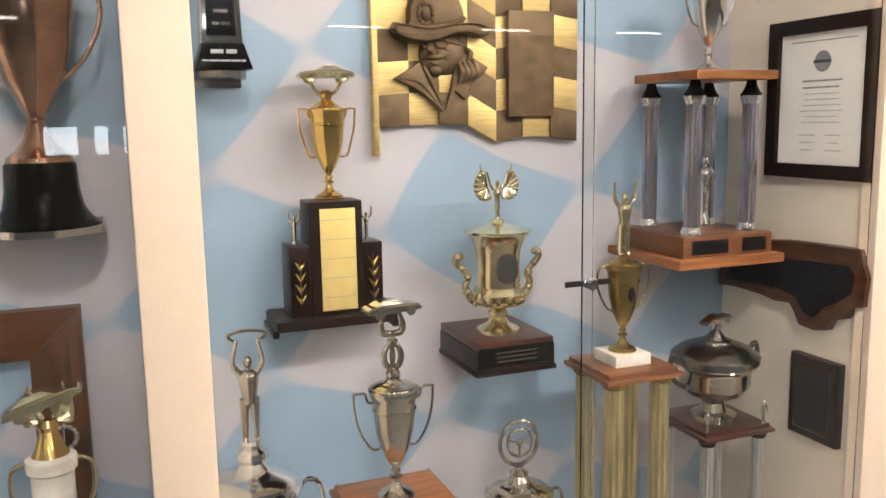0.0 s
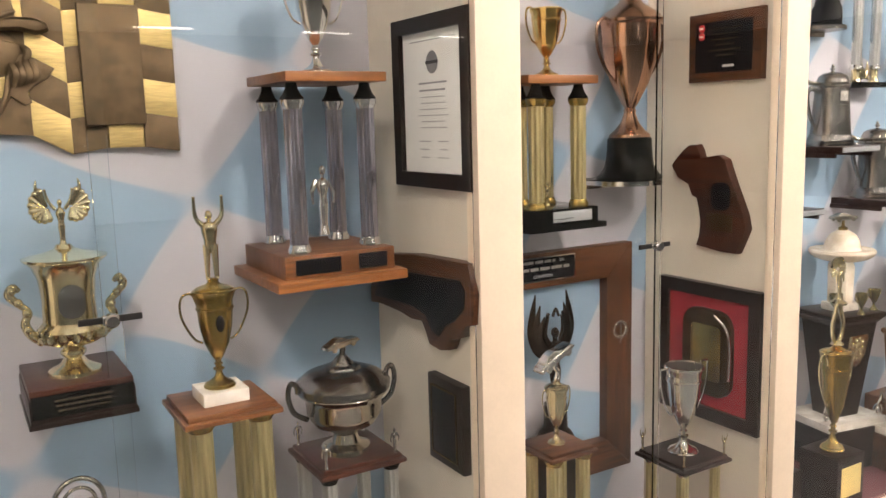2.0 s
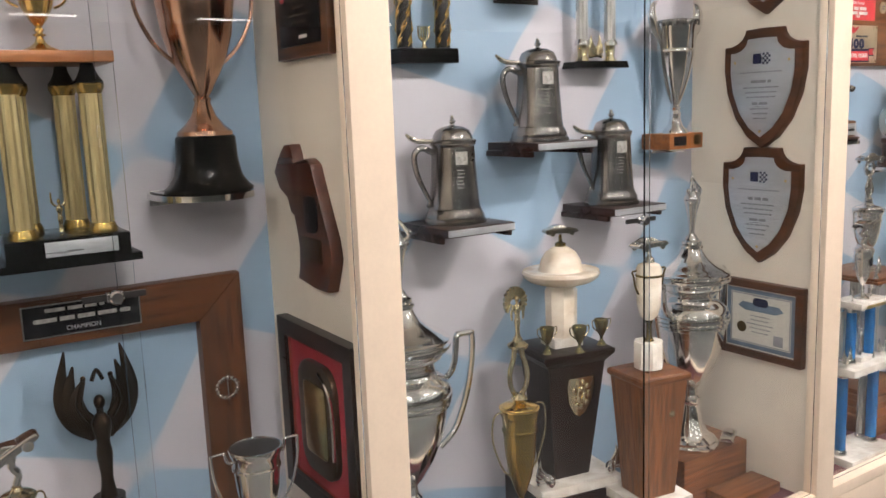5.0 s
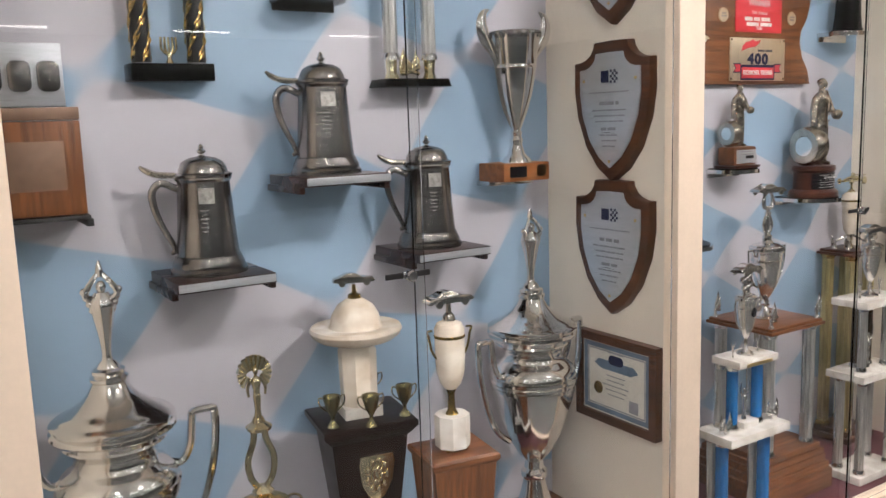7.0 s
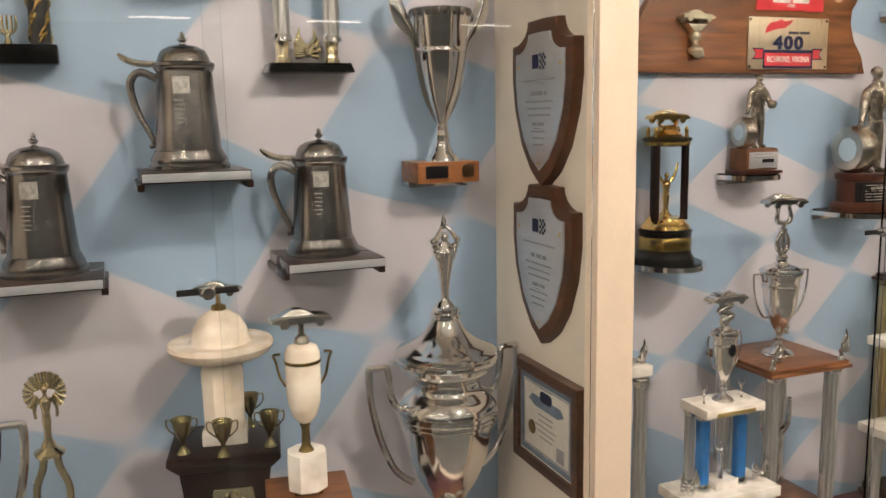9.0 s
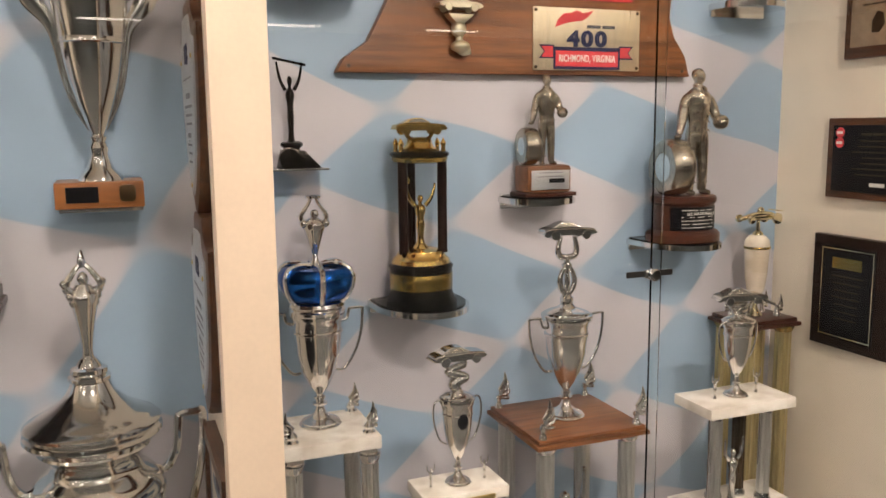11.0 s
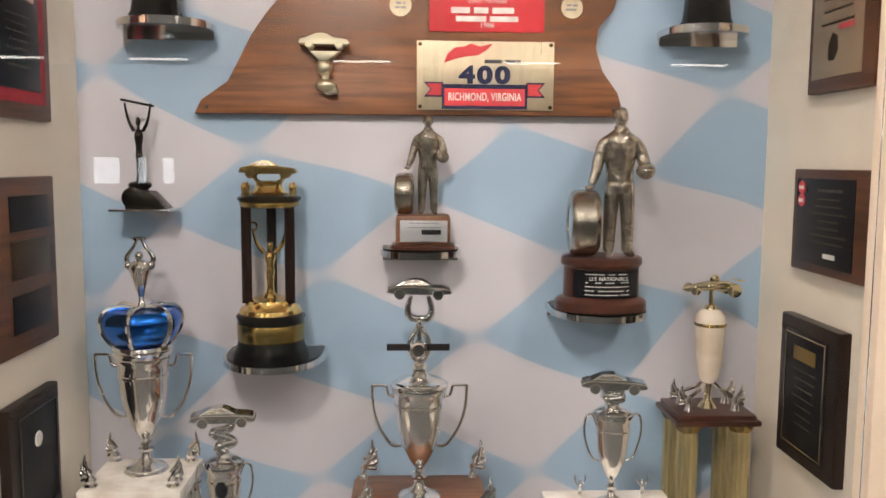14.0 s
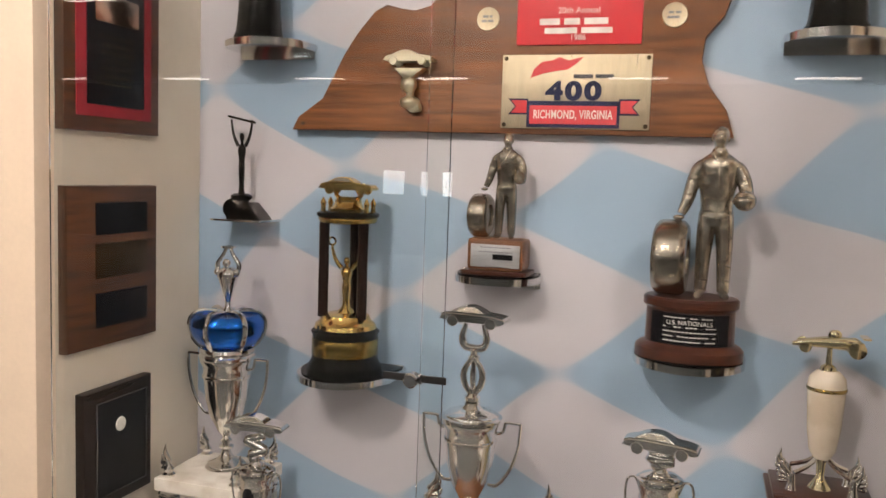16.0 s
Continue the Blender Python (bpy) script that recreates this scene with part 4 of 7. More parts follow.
# cup on four gold columns
t = thing("column_trophy", 0.866, 1.478, CARPET, "gold cup with a victory figure on four gold columns", "trophy")
part("plinth", moulded(0.19, 0.19, 0, 0.06), WALNUT, t)
pillars(t, square_spots(0.055, 0.055), 0.06, 0.622, 0.021, GOLDTUBE, OLDGOLD)
part("plate", moulded(0.178, 0.178, 0.622, 0.642), TEAK, t)
part("marble_block", box(-0.042, 0.042, -0.042, 0.042, 0.642, 0.666, 0.002), STONE, t)
cup_parts(t, 0.666, 0.178, 0.037, OLDGOLD, handles="scroll", reach=1.1, lid=0.026)
part("emblem_or_reflection", turned(ball((0, 0, 0), (0.008, 0.003, 0.016)), Matrix.Translation((0, -0.031, 0.79))), BLACKPLATE, t)
part("figurine", figure_bm(0.125, "up", False, (0, 0, 0.868)), PALEGOLD, t)

# board trophy with four silver columns, tinted lilac for what they reflect
t = thing("column_trophy", 1.118, 1.548, 1.214, "silver cup over four mirror silver columns, reflections tinted lilac, on an oak base", "trophy")
part("base_board", box(-0.142, 0.132, -0.108, 0.166, 0, 0.020, 0.003), OAK, t)
part("base_block", box(-0.120, 0.112, -0.090, 0.150, 0.020, 0.066, 0.003), TEAK, t)
for x0, x1 in ((-0.099, -0.006), (0.032, 0.094)):
    panel(t, x0, x1, 0.028, 0.058, -0.090, BLACKPLATE, "plate")
pillars(t, [(-0.066, 0.112), (0.081, -0.044), (-0.077, -0.058), (0.064, 0.075)], 0.066, 0.391, 0.0180, MIRRORTUBE, CHROME, cap=0.014, cone=BLACKGLOSS)
part("top_board", box(-0.102, 0.106, -0.096, 0.128, 0.391, 0.410, 0.003), OAK, t)
cup_parts(t, 0.410, 0.20, 0.042, SILVER, handles="scroll")
part("figurine", figure_bm(0.14, "down", True, (0, 0.0, 0.09)), SILVER, t)

# certificate, state-shaped plaque and small plaque on the partition
PX_B = 1.316
t = thing("framed_certificate", PX_B, 1.415, 1.562, "dark framed white certificate hung on the partition", "certificate", -90)
hollow(t, 0.295, 0.336, 0.030, -0.022, 0, DARKWOOD)
part("backing", box(-0.12, 0.12, -0.010, -0.004, -0.14, 0.14), BLACKSATIN, t)
pp = panel(t, -0.118, 0.118, -0.139, 0.139, -0.010, PAPER, "sheet", 0.001, 0)
bm = turned(lathe([(0.022, 0), (0.022, 0.0008)], 24), pose(0.0, -0.0112, 0.078, 90, 0, 0))
part("seal", bm, SOFTINK, pp)
panel(pp, -0.024, 0.024, 0.075, 0.081, -0.0122, INK, "band", 0.0004, 0)
lettering(pp, -0.09, 0.09, 0.122, 1, 0.01, 0.002, -0.0112, SOFTINK, fill=(0.98, 1))
lettering(pp, -0.06, 0.06, 0.040, 2, 0.014, 0.0035, -0.0112, SOFTINK, fill=(0.75, 0.95))
lettering(pp, -0.065, 0.065, 0.012, 6, 0.012, 0.0018, -0.0112, FADEDINK, fill=(0.7, 1))
lettering(pp, -0.06, -0.012, -0.075, 3, 0.016, 0.002, -0.0112, FADEDINK)
lettering(pp, 0.012, 0.06, -0.075, 3, 0.016, 0.002, -0.0112, FADEDINK)

nc = [(-0.215, -0.100), (-0.190, -0.055), (-0.120, -0.010), (0.0, 0.003), (0.081, 0.006), (0.208, 0.010), (0.216, -0.012), (0.230, -0.046), (0.224, -0.106), (0.195, -0.114), (0.173, -0.141), (0.140, -0.152), (0.126, -0.176), (0.095, -0.183), (0.053, -0.179), (0.038, -0.154), (0.023, -0.136), (-0.022, -0.140), (-0.064, -0.134), (-0.164, -0.131), (-0.215, -0.136)]
t = plaque("state_plaque", PX_B - 0.004, 1.485, 1.250, 0.4, 0.2, "state-shaped walnut plaque with a black centre", mat=WALNUT, outline=nc, thick=0.024)
part("black_inlay", slab([(-0.150, -0.050), (-0.067, -0.041), (0.179, -0.026), (0.198, -0.043), (0.194, -0.081), (0.157, -0.111), (0.127, -0.123), (0.097, -0.153), (0.069, -0.147), (0.044, -0.118), (-0.010, -0.109), (-0.083, -0.110), (-0.190, -0.117)], -0.026, -0.020, 0.001), BLACKPLATE, t)

t = plaque("award_plaque", PX_B, 1.390, 0.912, 0.135, 0.185, "small dark wooden plaque with a black plate", mat=DARKWOOD)
panel(t, -0.047, 0.047, -0.072, 0.072, -0.02, BLACKPLATE)
hollow(t, 0.098, 0.148, 0.003, -0.0235, -0.02, OLDGOLD, "edging")

# lidded tureen on four silver columns
t = thing("tureen_trophy", 1.122, 1.500, CARPET, "lidded silver tureen with a car on a walnut board and columns", "trophy")
part("plinth", moulded(0.19, 0.19, 0, 0.05), WALNUT, t)
pillars(t, square_spots(0.068, 0.068), 0.05, 0.458, 0.015, SILVERTUBE, BLACKGLOSS)
part("board", moulded(0.186, 0.186, 0.458, 0.476), MAHOG, t)
for k, (fx, fy) in enumerate(square_spots(0.075, 0.075)):
    part("figurine", figure_bm(0.052, "down", True, (fx, fy, 0.476)), SILVER, t)
part("foot", lathe([(0.052, 0.476), (0.050, 0.486), (0.030, 0.494), (0.024, 0.512), (0.032, 0.522)], 32), TARNISH, t)
part("bowl", lathe([(0.030, 0.520), (0.062, 0.535), (0.076, 0.556), (0.078, 0.585), (0.086, 0.596), (0.092, 0.602), (0.088, 0.608)], 40), TARNISH, t)
part("lid", lathe([(0.090, 0.606), (0.096, 0.609), (0.097, 0.621), (0.093, 0.626), (0.086, 0.630), (0.078, 0.638), (0.058, 0.646), (0.038, 0.649), (0.036, 0.655), (0.024, 0.658), (0.018, 0.666), (0.010, 0.676)], 52), PEWTER, t)
for s in (-1, 1):
    part("handle", tube([(s * 0.080, 0, 0.555), (s * 0.108, 0, 0.575), (s * 0.118, 0, 0.610), (s * 0.112, 0, 0.635), (s * 0.100, 0, 0.628), (s * 0.098, 0, 0.612)], 0.0055), PEWTER, t)
car(t, 0.075, pose(0, 0, 0.690, 0, -8, 10), TARNISH)
part("car_stand", tube([(0, 0, 0.67), (0.004, 0, 0.695)], 0.006, 8, 2), TARNISH, t)

# wreath figure on a lidded cup
t = thing("wreath_trophy", 0.113, 1.585, CARPET, "silver figure holding a wreath above a lidded silver cup", "trophy")
part("plinth", box(-0.085, 0.085, -0.085, 0.085, 0, 0.10, 0.004), WALNUT, t)
cup_parts(t, 0.10, 0.35, 0.088, SILVER, handles="scroll", lid=0.075)
part("neck", lathe([(0.03, 0.515), (0.028, 0.528), (0.018, 0.535), (0.022, 0.545), (0.018, 0.55)], 20), SILVER, t)
bm = figure_bm(0.165, "ring", False, (0, 0, 0.55))
tube([(-0.026, -0.003, 0.745), (-0.036, -0.003, 0.757), (-0.018, -0.003, 0.763), (0, -0.003, 0.765), (0.018, -0.003, 0.763), (0.036, -0.003, 0.757), (0.026, -0.003, 0.745)], 0.0038, 8, 4, bm=bm)
part("figure", bm, TARNISH, t)


def car_cup(t, z_cup, h, r, z_car, mat=SILVER, car_len=0.11, twist=False, figure_rise=True, rz=0, handles="square", lid=0.03, emblem_or_reflection=False, bowl_foot=None):
    """Cup with a lid, a looped riser or figure, and a small car on top; a black oval can stand for a reflection."""
    cup_parts(t, z_cup, h, r, mat, handles=handles, lid=lid, foot_mat=bowl_foot)
    top = z_cup + h + lid
    bm = bmesh.new()
    rise = z_car - top
    if twist:
        tube([(0, 0, top - 0.004), (-0.006, 0, top + 0.10 * rise), (0.014, 0, top + 0.30 * rise), (0.010, 0, top + 0.42 * rise), (-0.014, 0, top + 0.62 * rise), (-0.008, 0, top + 0.76 * rise), (0.012, 0, top + 0.92 * rise), (0.006, 0, z_car + 0.004)], [0.010, 0.010, 0.008, 0.007, 0.009, 0.007, 0.007, 0.006], 10, 5, bm=bm)
    elif figure_rise:
        lathe([(0.013, -0.003), (0.014, 0.004), (0.007, 0.010), (0.006, 0.016)], 18, (0, 0, top), bm)
        for s in (-1, 1):
            tube([(s * 0.003, 0, top + 0.08 * rise), (s * 0.013, 0, top + 0.18 * rise), (s * 0.0165, 0, top + 0.32 * rise), (s * 0.012, 0, top + 0.45 * rise), (s * 0.003, 0, top + 0.54 * rise)], [0.005, 0.006, 0.006, 0.005, 0.005], 10, 5, bm=bm)
        tube([(0, 0, top + 0.08 * rise), (0, 0, top + 0.3 * rise), (0, 0, top + 0.54 * rise)], [0.003, 0.006, 0.003], 8, 4, bm=bm)
        lathe([(0.004, 0), (0.010, 0.004), (0.011, 0.008), (0.006, 0.011), (0.0065, 0.018), (0.009, 0.021), (0.005, 0.025)], 18, (0, 0, top + 0.52 * rise), bm)
        for s in (-1, 1):
            tube([(0, 0, top + 0.70 * rise), (s * 0.016, 0, top + 0.72 * rise), (s * 0.021, 0, top + 0.85 * rise), (s * 0.015, 0, z_car + 0.004)], [0.006, 0.007, 0.006, 0.004], 10, 5, bm=bm)
    else:
        tube([(0, 0, top - 0.003), (0, 0, z_car + 0.004)], 0.006, 8, 2, bm=bm)
    part("riser", bm, mat, t)
    car(t, car_len, pose(0, 0, z_car, 0, 0, rz), mat)
    # black oval on the bowl in place of a dark reflection
    if emblem_or_reflection:
        part("emblem_or_reflection", turned(ball((0, 0, 0), (0.010, 0.003, 0.014)), Matrix.Translation((0, -r * 0.86, z_cup + 0.78 * h))), BLACKPLATE, t)


t = thing("car_cup_trophy", 0.358, 1.455, CARPET, "silver cup topped by a car on an oak platform", "trophy")
part("plinth", moulded(0.22, 0.20, 0, 0.05), WALNUT, t)
pillars(t, square_spots(0.075, 0.065), 0.05, 0.43, 0.016, SILVERTUBE, CHROME)
part("platform", moulded(0.215, 0.19, 0.43, 0.449), OAK, t)
car_cup(t, 0.449, 0.206, 0.045, 0.795, TARNISH, 0.105, rz=12)
for px, py in square_spots(0.095, 0.082):
    part("stud", ball((px, py, 0.450), 0.004, seg=8), CHROME, t)

t = thing("wheel_trophy", 0.605, 1.436, CARPET, "silver steering wheel ornament on a lidded silver cup", "trophy")
part("plinth", box(-0.07, 0.07, -0.07, 0.07, 0, 0.09, 0.004), WALNUT, t)
cup_parts(t, 0.09, 0.32, 0.065, TARNISH, handles="scroll", lid=0.06)
bm = tube([(0.040 * math.cos(a), 0, 0.520 + 0.045 * math.sin(a)) for a in [2 * math.pi * k / 16 for k in range(16)]], 0.0045, 8, 2, True)
tube([(0.026 * math.cos(a), -0.004, 0.522 + 0.028 * math.sin(a)) for a in [2 * math.pi * k / 14 for k in range(14)]], 0.0032, 8, 2, True, bm)
for a in (-90, 14, 166):
    tube([(0, -0.004, 0.522), (0.026 * math.cos(radians(a)), -0.004, 0.522 + 0.028 * math.sin(radians(a)))], 0.0028, 6, 1, bm=bm)
ball((0, -0.005, 0.522), (0.008, 0.004, 0.008), bm)
part("steering_wheel", bm, TARNISH, t)

# ---------------------------------------------------------------- case C
t = thing("column_trophy", 1.748, 1.622, 1.256, "gold cup over four gold columns on a black base", "trophy")
part("lower_base", box(-0.118, 0.118, -0.085, 0.09, 0, 0.014, 0.002), BLACKGLOSS, t)
part("base", box(-0.102, 0.102, -0.072, 0.09, 0.014, 0.052, 0.003), BLACKGLOSS, t)
panel(t, -0.04, 0.08, 0.020, 0.046, -0.072, GREYPLATE, "plate")
pillars(t, [(-0.046, 0.052), (-0.068, -0.045), (0.064, -0.041), (0.036, 0.052)], 0.052, 0.350, 0.0195, GOLDTUBE, OLDGOLD, cap=0.014, cone=BLACKGLOSS)
part("top_board", box(-0.106, 0.106, -0.068, 0.07, 0.350, 0.370, 0.003), OAK, t)
cup_parts(t, 0.370, 0.16, 0.040, GOLD, handles="scroll")
part("figurine", figure_bm(0.06, "up", True, (0, 0, 0.054)), PALEGOLD, t)

t = thing("winged_statue", 1.782, 1.640, CARPET, "dark bronze winged victory statue on a silver pedestal", "statue")
bm = figure_bm(0.205, "ring", True, (0, 0, 0.40))
for s in (-1, 1):
    for q in range(3):
        wing = tube([(s * 0.010, 0, 0.520), (s * (0.044 - 0.006 * q), 0, 0.555), (s * (0.062 - 0.011 * q), 0, 0.610 - 0.008 * q), (s * (0.050 - 0.012 * q), 0, 0.695 - 0.030 * q)], [0.012, 0.019, 0.015, 0.002], 10, 5)
        wing.transform(Matrix.Translation((0, 0.016 - 0.004 * q, 0)) @ Matrix.Diagonal((1, 0.42, 1, 1)))
        joined(bm, wing)
tube([(-0.010, -0.004, 0.635), (0, -0.004, 0.655), (0.010, -0.004, 0.635)], 0.004, 6, bm=bm)
lathe([(0.055, 0.0), (0.055, 0.30), (0.045, 0.32), (0.032, 0.335), (0.030, 0.40)], 20, bm=bm)
part("body", bm, VERDI, t)

t = thing("car_cup_trophy", 1.610, 1.420, CARPET, "small cup with a tilted car on gold columns", "trophy")
part("plinth", moulded(0.15, 0.15, 0, 0.04), WALNUT, t)
pillars(t, square_spots(0.042, 0.042), 0.04, 0.388, 0.017, GOLDTUBE, OLDGOLD)
part("plate", moulded(0.135, 0.135, 0.388, 0.403), WALNUT, t)
cup_parts(t, 0.403, 0.13, 0.026, PALEGOLD, handles="scroll", lid=0.022)
part("riser", tube([(0, 0, 0.553), (0.005, 0, 0.57), (-0.003, 0, 0.585), (0, 0, 0.60)], 0.006, 8), SILVER, t)
car(t, 0.10, pose(0, 0, 0.595, 0, -30, 0), SILVER)

t = thing("open_cup_trophy", 1.998, 1.400, CARPET, "open silver cup on a dark board and pale columns", "trophy")
part("plinth", moulded(0.17, 0.17, 0, 0.04), WALNUT, t)
pillars(t, square_spots(0.055, 0.055), 0.04, 0.280, 0.013, GOLDTUBE, PALEGOLD)
part("board", moulded(0.168, 0.168, 0.280, 0.298), DARKWOOD, t)
cup_parts(t, 0.298, 0.226, 0.048, SILVER, handles="square")
# black disc below the rim stands for the shade in the hollow bowl
part("inside", lathe([(0.045, 0.519), (0.044, 0.5205)], 28), BLACKSATIN, t)
for px, py in square_spots(0.070, 0.070):
    part("figurine", figure_bm(0.045, "up", True, (px, py, 0.298)), PALEGOLD, t)

PX_C = 2.1745
t = plaque("award_plaque", PX_C, 1.435, 1.690, 0.225, 0.17, "walnut plaque with a black plate and red badge")
panel(t, -0.088, 0.088, -0.062, 0.062, -0.02, BLACKPLATE)
for bz in (0.048, 0.028):
    bd = part("badge", turned(lathe([(0.0100, 0), (0.0090, 0.0016)], 24), pose(-0.068, -0.022, bz, 90, 0, 0)), REDPLATE, t, "small red and white roundel")
    part("badge_bar", box(-0.0745, -0.0615, -0.0241, -0.0236, bz - 0.0026, bz + 0.0026), WHITEPAINT, bd)
lettering(t, -0.05, 0.06, 0.045, 6, 0.013, 0.003, -0.0225, GOLDINK)
lettering(t, 0.0, 0.04, -0.045, 1, 0.013, 0.006, -0.0225, WHITEPAINT)

wis = [(-0.125, 0.074), (-0.107, 0.094), (-0.086, 0.114), (-0.065, 0.129), (-0.039, 0.130), (-0.029, 0.114), (-0.023, 0.096), (0.003, 0.100), (0.031, 0.1045), (0.055, 0.094), (0.065, 0.070), (0.081, 0.034), (0.102, -0.011), (0.117, -0.042), (0.125, -0.078), (0.112, -0.109), (0.096, -0.143), (0.044, -0.143), (-0.036, -0.134), (-0.026, -0.109), (-0.021, -0.069), (-0.029, -0.033), (-0.036, -0.009), (-0.052, -0.004), (-0.065, 0.025), (-0.102, 0.041)]
t = plaque("state_plaque", PX_C, 1.475, 1.317, 0.25, 0.27, "state-shaped dark walnut burl plaque", mat=MAHOG, outline=wis, thick=0.024, bevel=0.006)
part("medallion", slab(rounded(0.06, 0.07, 0.02, at=(0.045, 0.0)), -0.026, -0.022, 0.001), BLACKPLATE, t)
panel(t, 0.0, 0.085, -0.09, -0.045, -0.024, BRONZE, "plate")

t = thing("framed_award", PX_C, 1.470, 0.900, "dark framed award with a bronze tablet on red velvet", "award plaque", -90)
hollow(t, 0.34, 0.37, 0.035, -0.024, 0, DARKWOOD)
part("velvet", box(-0.138, 0.138, -0.010, -0.002, -0.153, 0.153), REDVELVET, t)
hollow(t, 0.276, 0.306, 0.004, -0.016, -0.010, PALEGOLD, "fillet")
part("tablet", slab(rounded(0.165, 0.235, 0.05), -0.022, -0.010, 0.004), BRONZE, t)
part("plate", slab(rounded(0.10, 0.15, 0.012), -0.025, -0.021, 0.001), OLDGOLD, t)
part("chain", tube([(0.03, -0.026, 0.105), (0.07, -0.026, 0.075), (0.082, -0.026, 0.02), (0.08, -0.026, -0.06)], 0.004, 6), SILVER, t)


# ---------------------------------------------------------------- case D
t = thing("tile_plaque", 2.312, 1.600, 1.374, "wooden award with a brass plate and three dark tiles", "award")
part("board", box(-0.080, 0.075, -0.015, 0.015, 0, 0.165, 0.004), TEAKUP, t)
part("bevel_strip", box(-0.080, 0.075, -0.016, 0.015, 0.166, 0.188, 0.002), DULLPLATE, t)
panel(t, -0.045, 0.045, 0.045, 0.130, -0.015, DULLPLATE, "plate")
part("upper_board", box(-0.080, 0.056, -0.013, 0.012, 0.189, 0.296, 0.003), GREYPLATE, t)
for k in range(3):
    part("tile", slab(rounded(0.036, 0.052, 0.012, at=(-0.058 + 0.045 * k, 0.240)), -0.022, -0.012, 0.004), PEWTER, t)
slab_shelf(2.235, 2.390, 1.575, 1.373, "thin dark shelf under a wooden award", BLACKSATIN, 0.008, False)

t = thing("two_column_trophy", 2.576, 1.682, 1.610, "two black and gold patterned columns on a black base", "trophy")
part("base", box(-0.080, 0.080, -0.026, 0.033, 0, 0.034, 0.003), BLACKGLOSS, t)
for s in (-1, 1):
    col = part("column", lathe([(0.018, 0.036), (0.018, 0.32)], 28, (s * 0.053, 0, 0)), CHECKTUBE, t)
    bm = bmesh.new()
    for k in range(9):
        for a in range(4):
            a0, z0 = radians(a * 90 + k * 38 + 200), 0.048 + 0.03 * k
            for dz, wide in ((0.0, 0.0050), (0.011, 0.0032)):
                tube([(s * 0.053 + 0.0174 * math.cos(a0 + q * 0.42), 0.0174 * math.sin(a0 + q * 0.42), z0 + dz + q * 0.011) for q in (-1, 0, 1)], [0.001, wide, 0.001], 6, 2, bm=bm)
    part("gold_pattern", bm, GOLD, col)
bm = lathe([(0.010, 0.034), (0.005, 0.042), (0.004, 0.052)], 12)
for k in range(5):
    tube([(-0.002 * (2 - k), 0, 0.052), (-0.009 * (2 - k) * 0.8, 0, 0.062), (-0.009 * (2 - k) * 0.8, 0, 0.085)], 0.0025, 6, 2, bm=bm)
part("ornament", bm, PALEGOLD, t)

t = thing("two_column_trophy", 3.112, 1.672, 1.596, "two striped silver columns on a black base", "trophy")
part("base", slab([(-0.088, 0), (0.088, 0), (0.080, 0.018), (-0.080, 0.018)], -0.036, 0.04, 0.002), BLACKGLOSS, t)
for s in (-1, 1):
    part("stand", lathe([(0.019, 0.018), (0.012, 0.032), (0.014, 0.06)], 8, (s * 0.05, 0, 0)), PALEGOLD, t)
pillars(t, [(-0.05, 0), (0.05, 0)], 0.060, 0.34, 0.0165, SILVERTUBE, CHROME, 8)
part("wings", wing_bm(0.05, 1, (-0.006, 0, 0.035), wing_bm(0.05, -1, (0.006, 0, 0.035)), 4), PALEGOLD, t)

wall_shelf(2.80, 2.95, 1.60, 1.785, "dark shelf high on the mural", edge=PEWTER)
t = thing("black_trophy_base", 2.875, 1.655, 1.789, "round black base of a tall trophy", "trophy")
part("base", lathe([(0.045, 0), (0.045, 0.05), (0.038, 0.06), (0.030, 0.12)], 28), BLACKGLOSS, t)


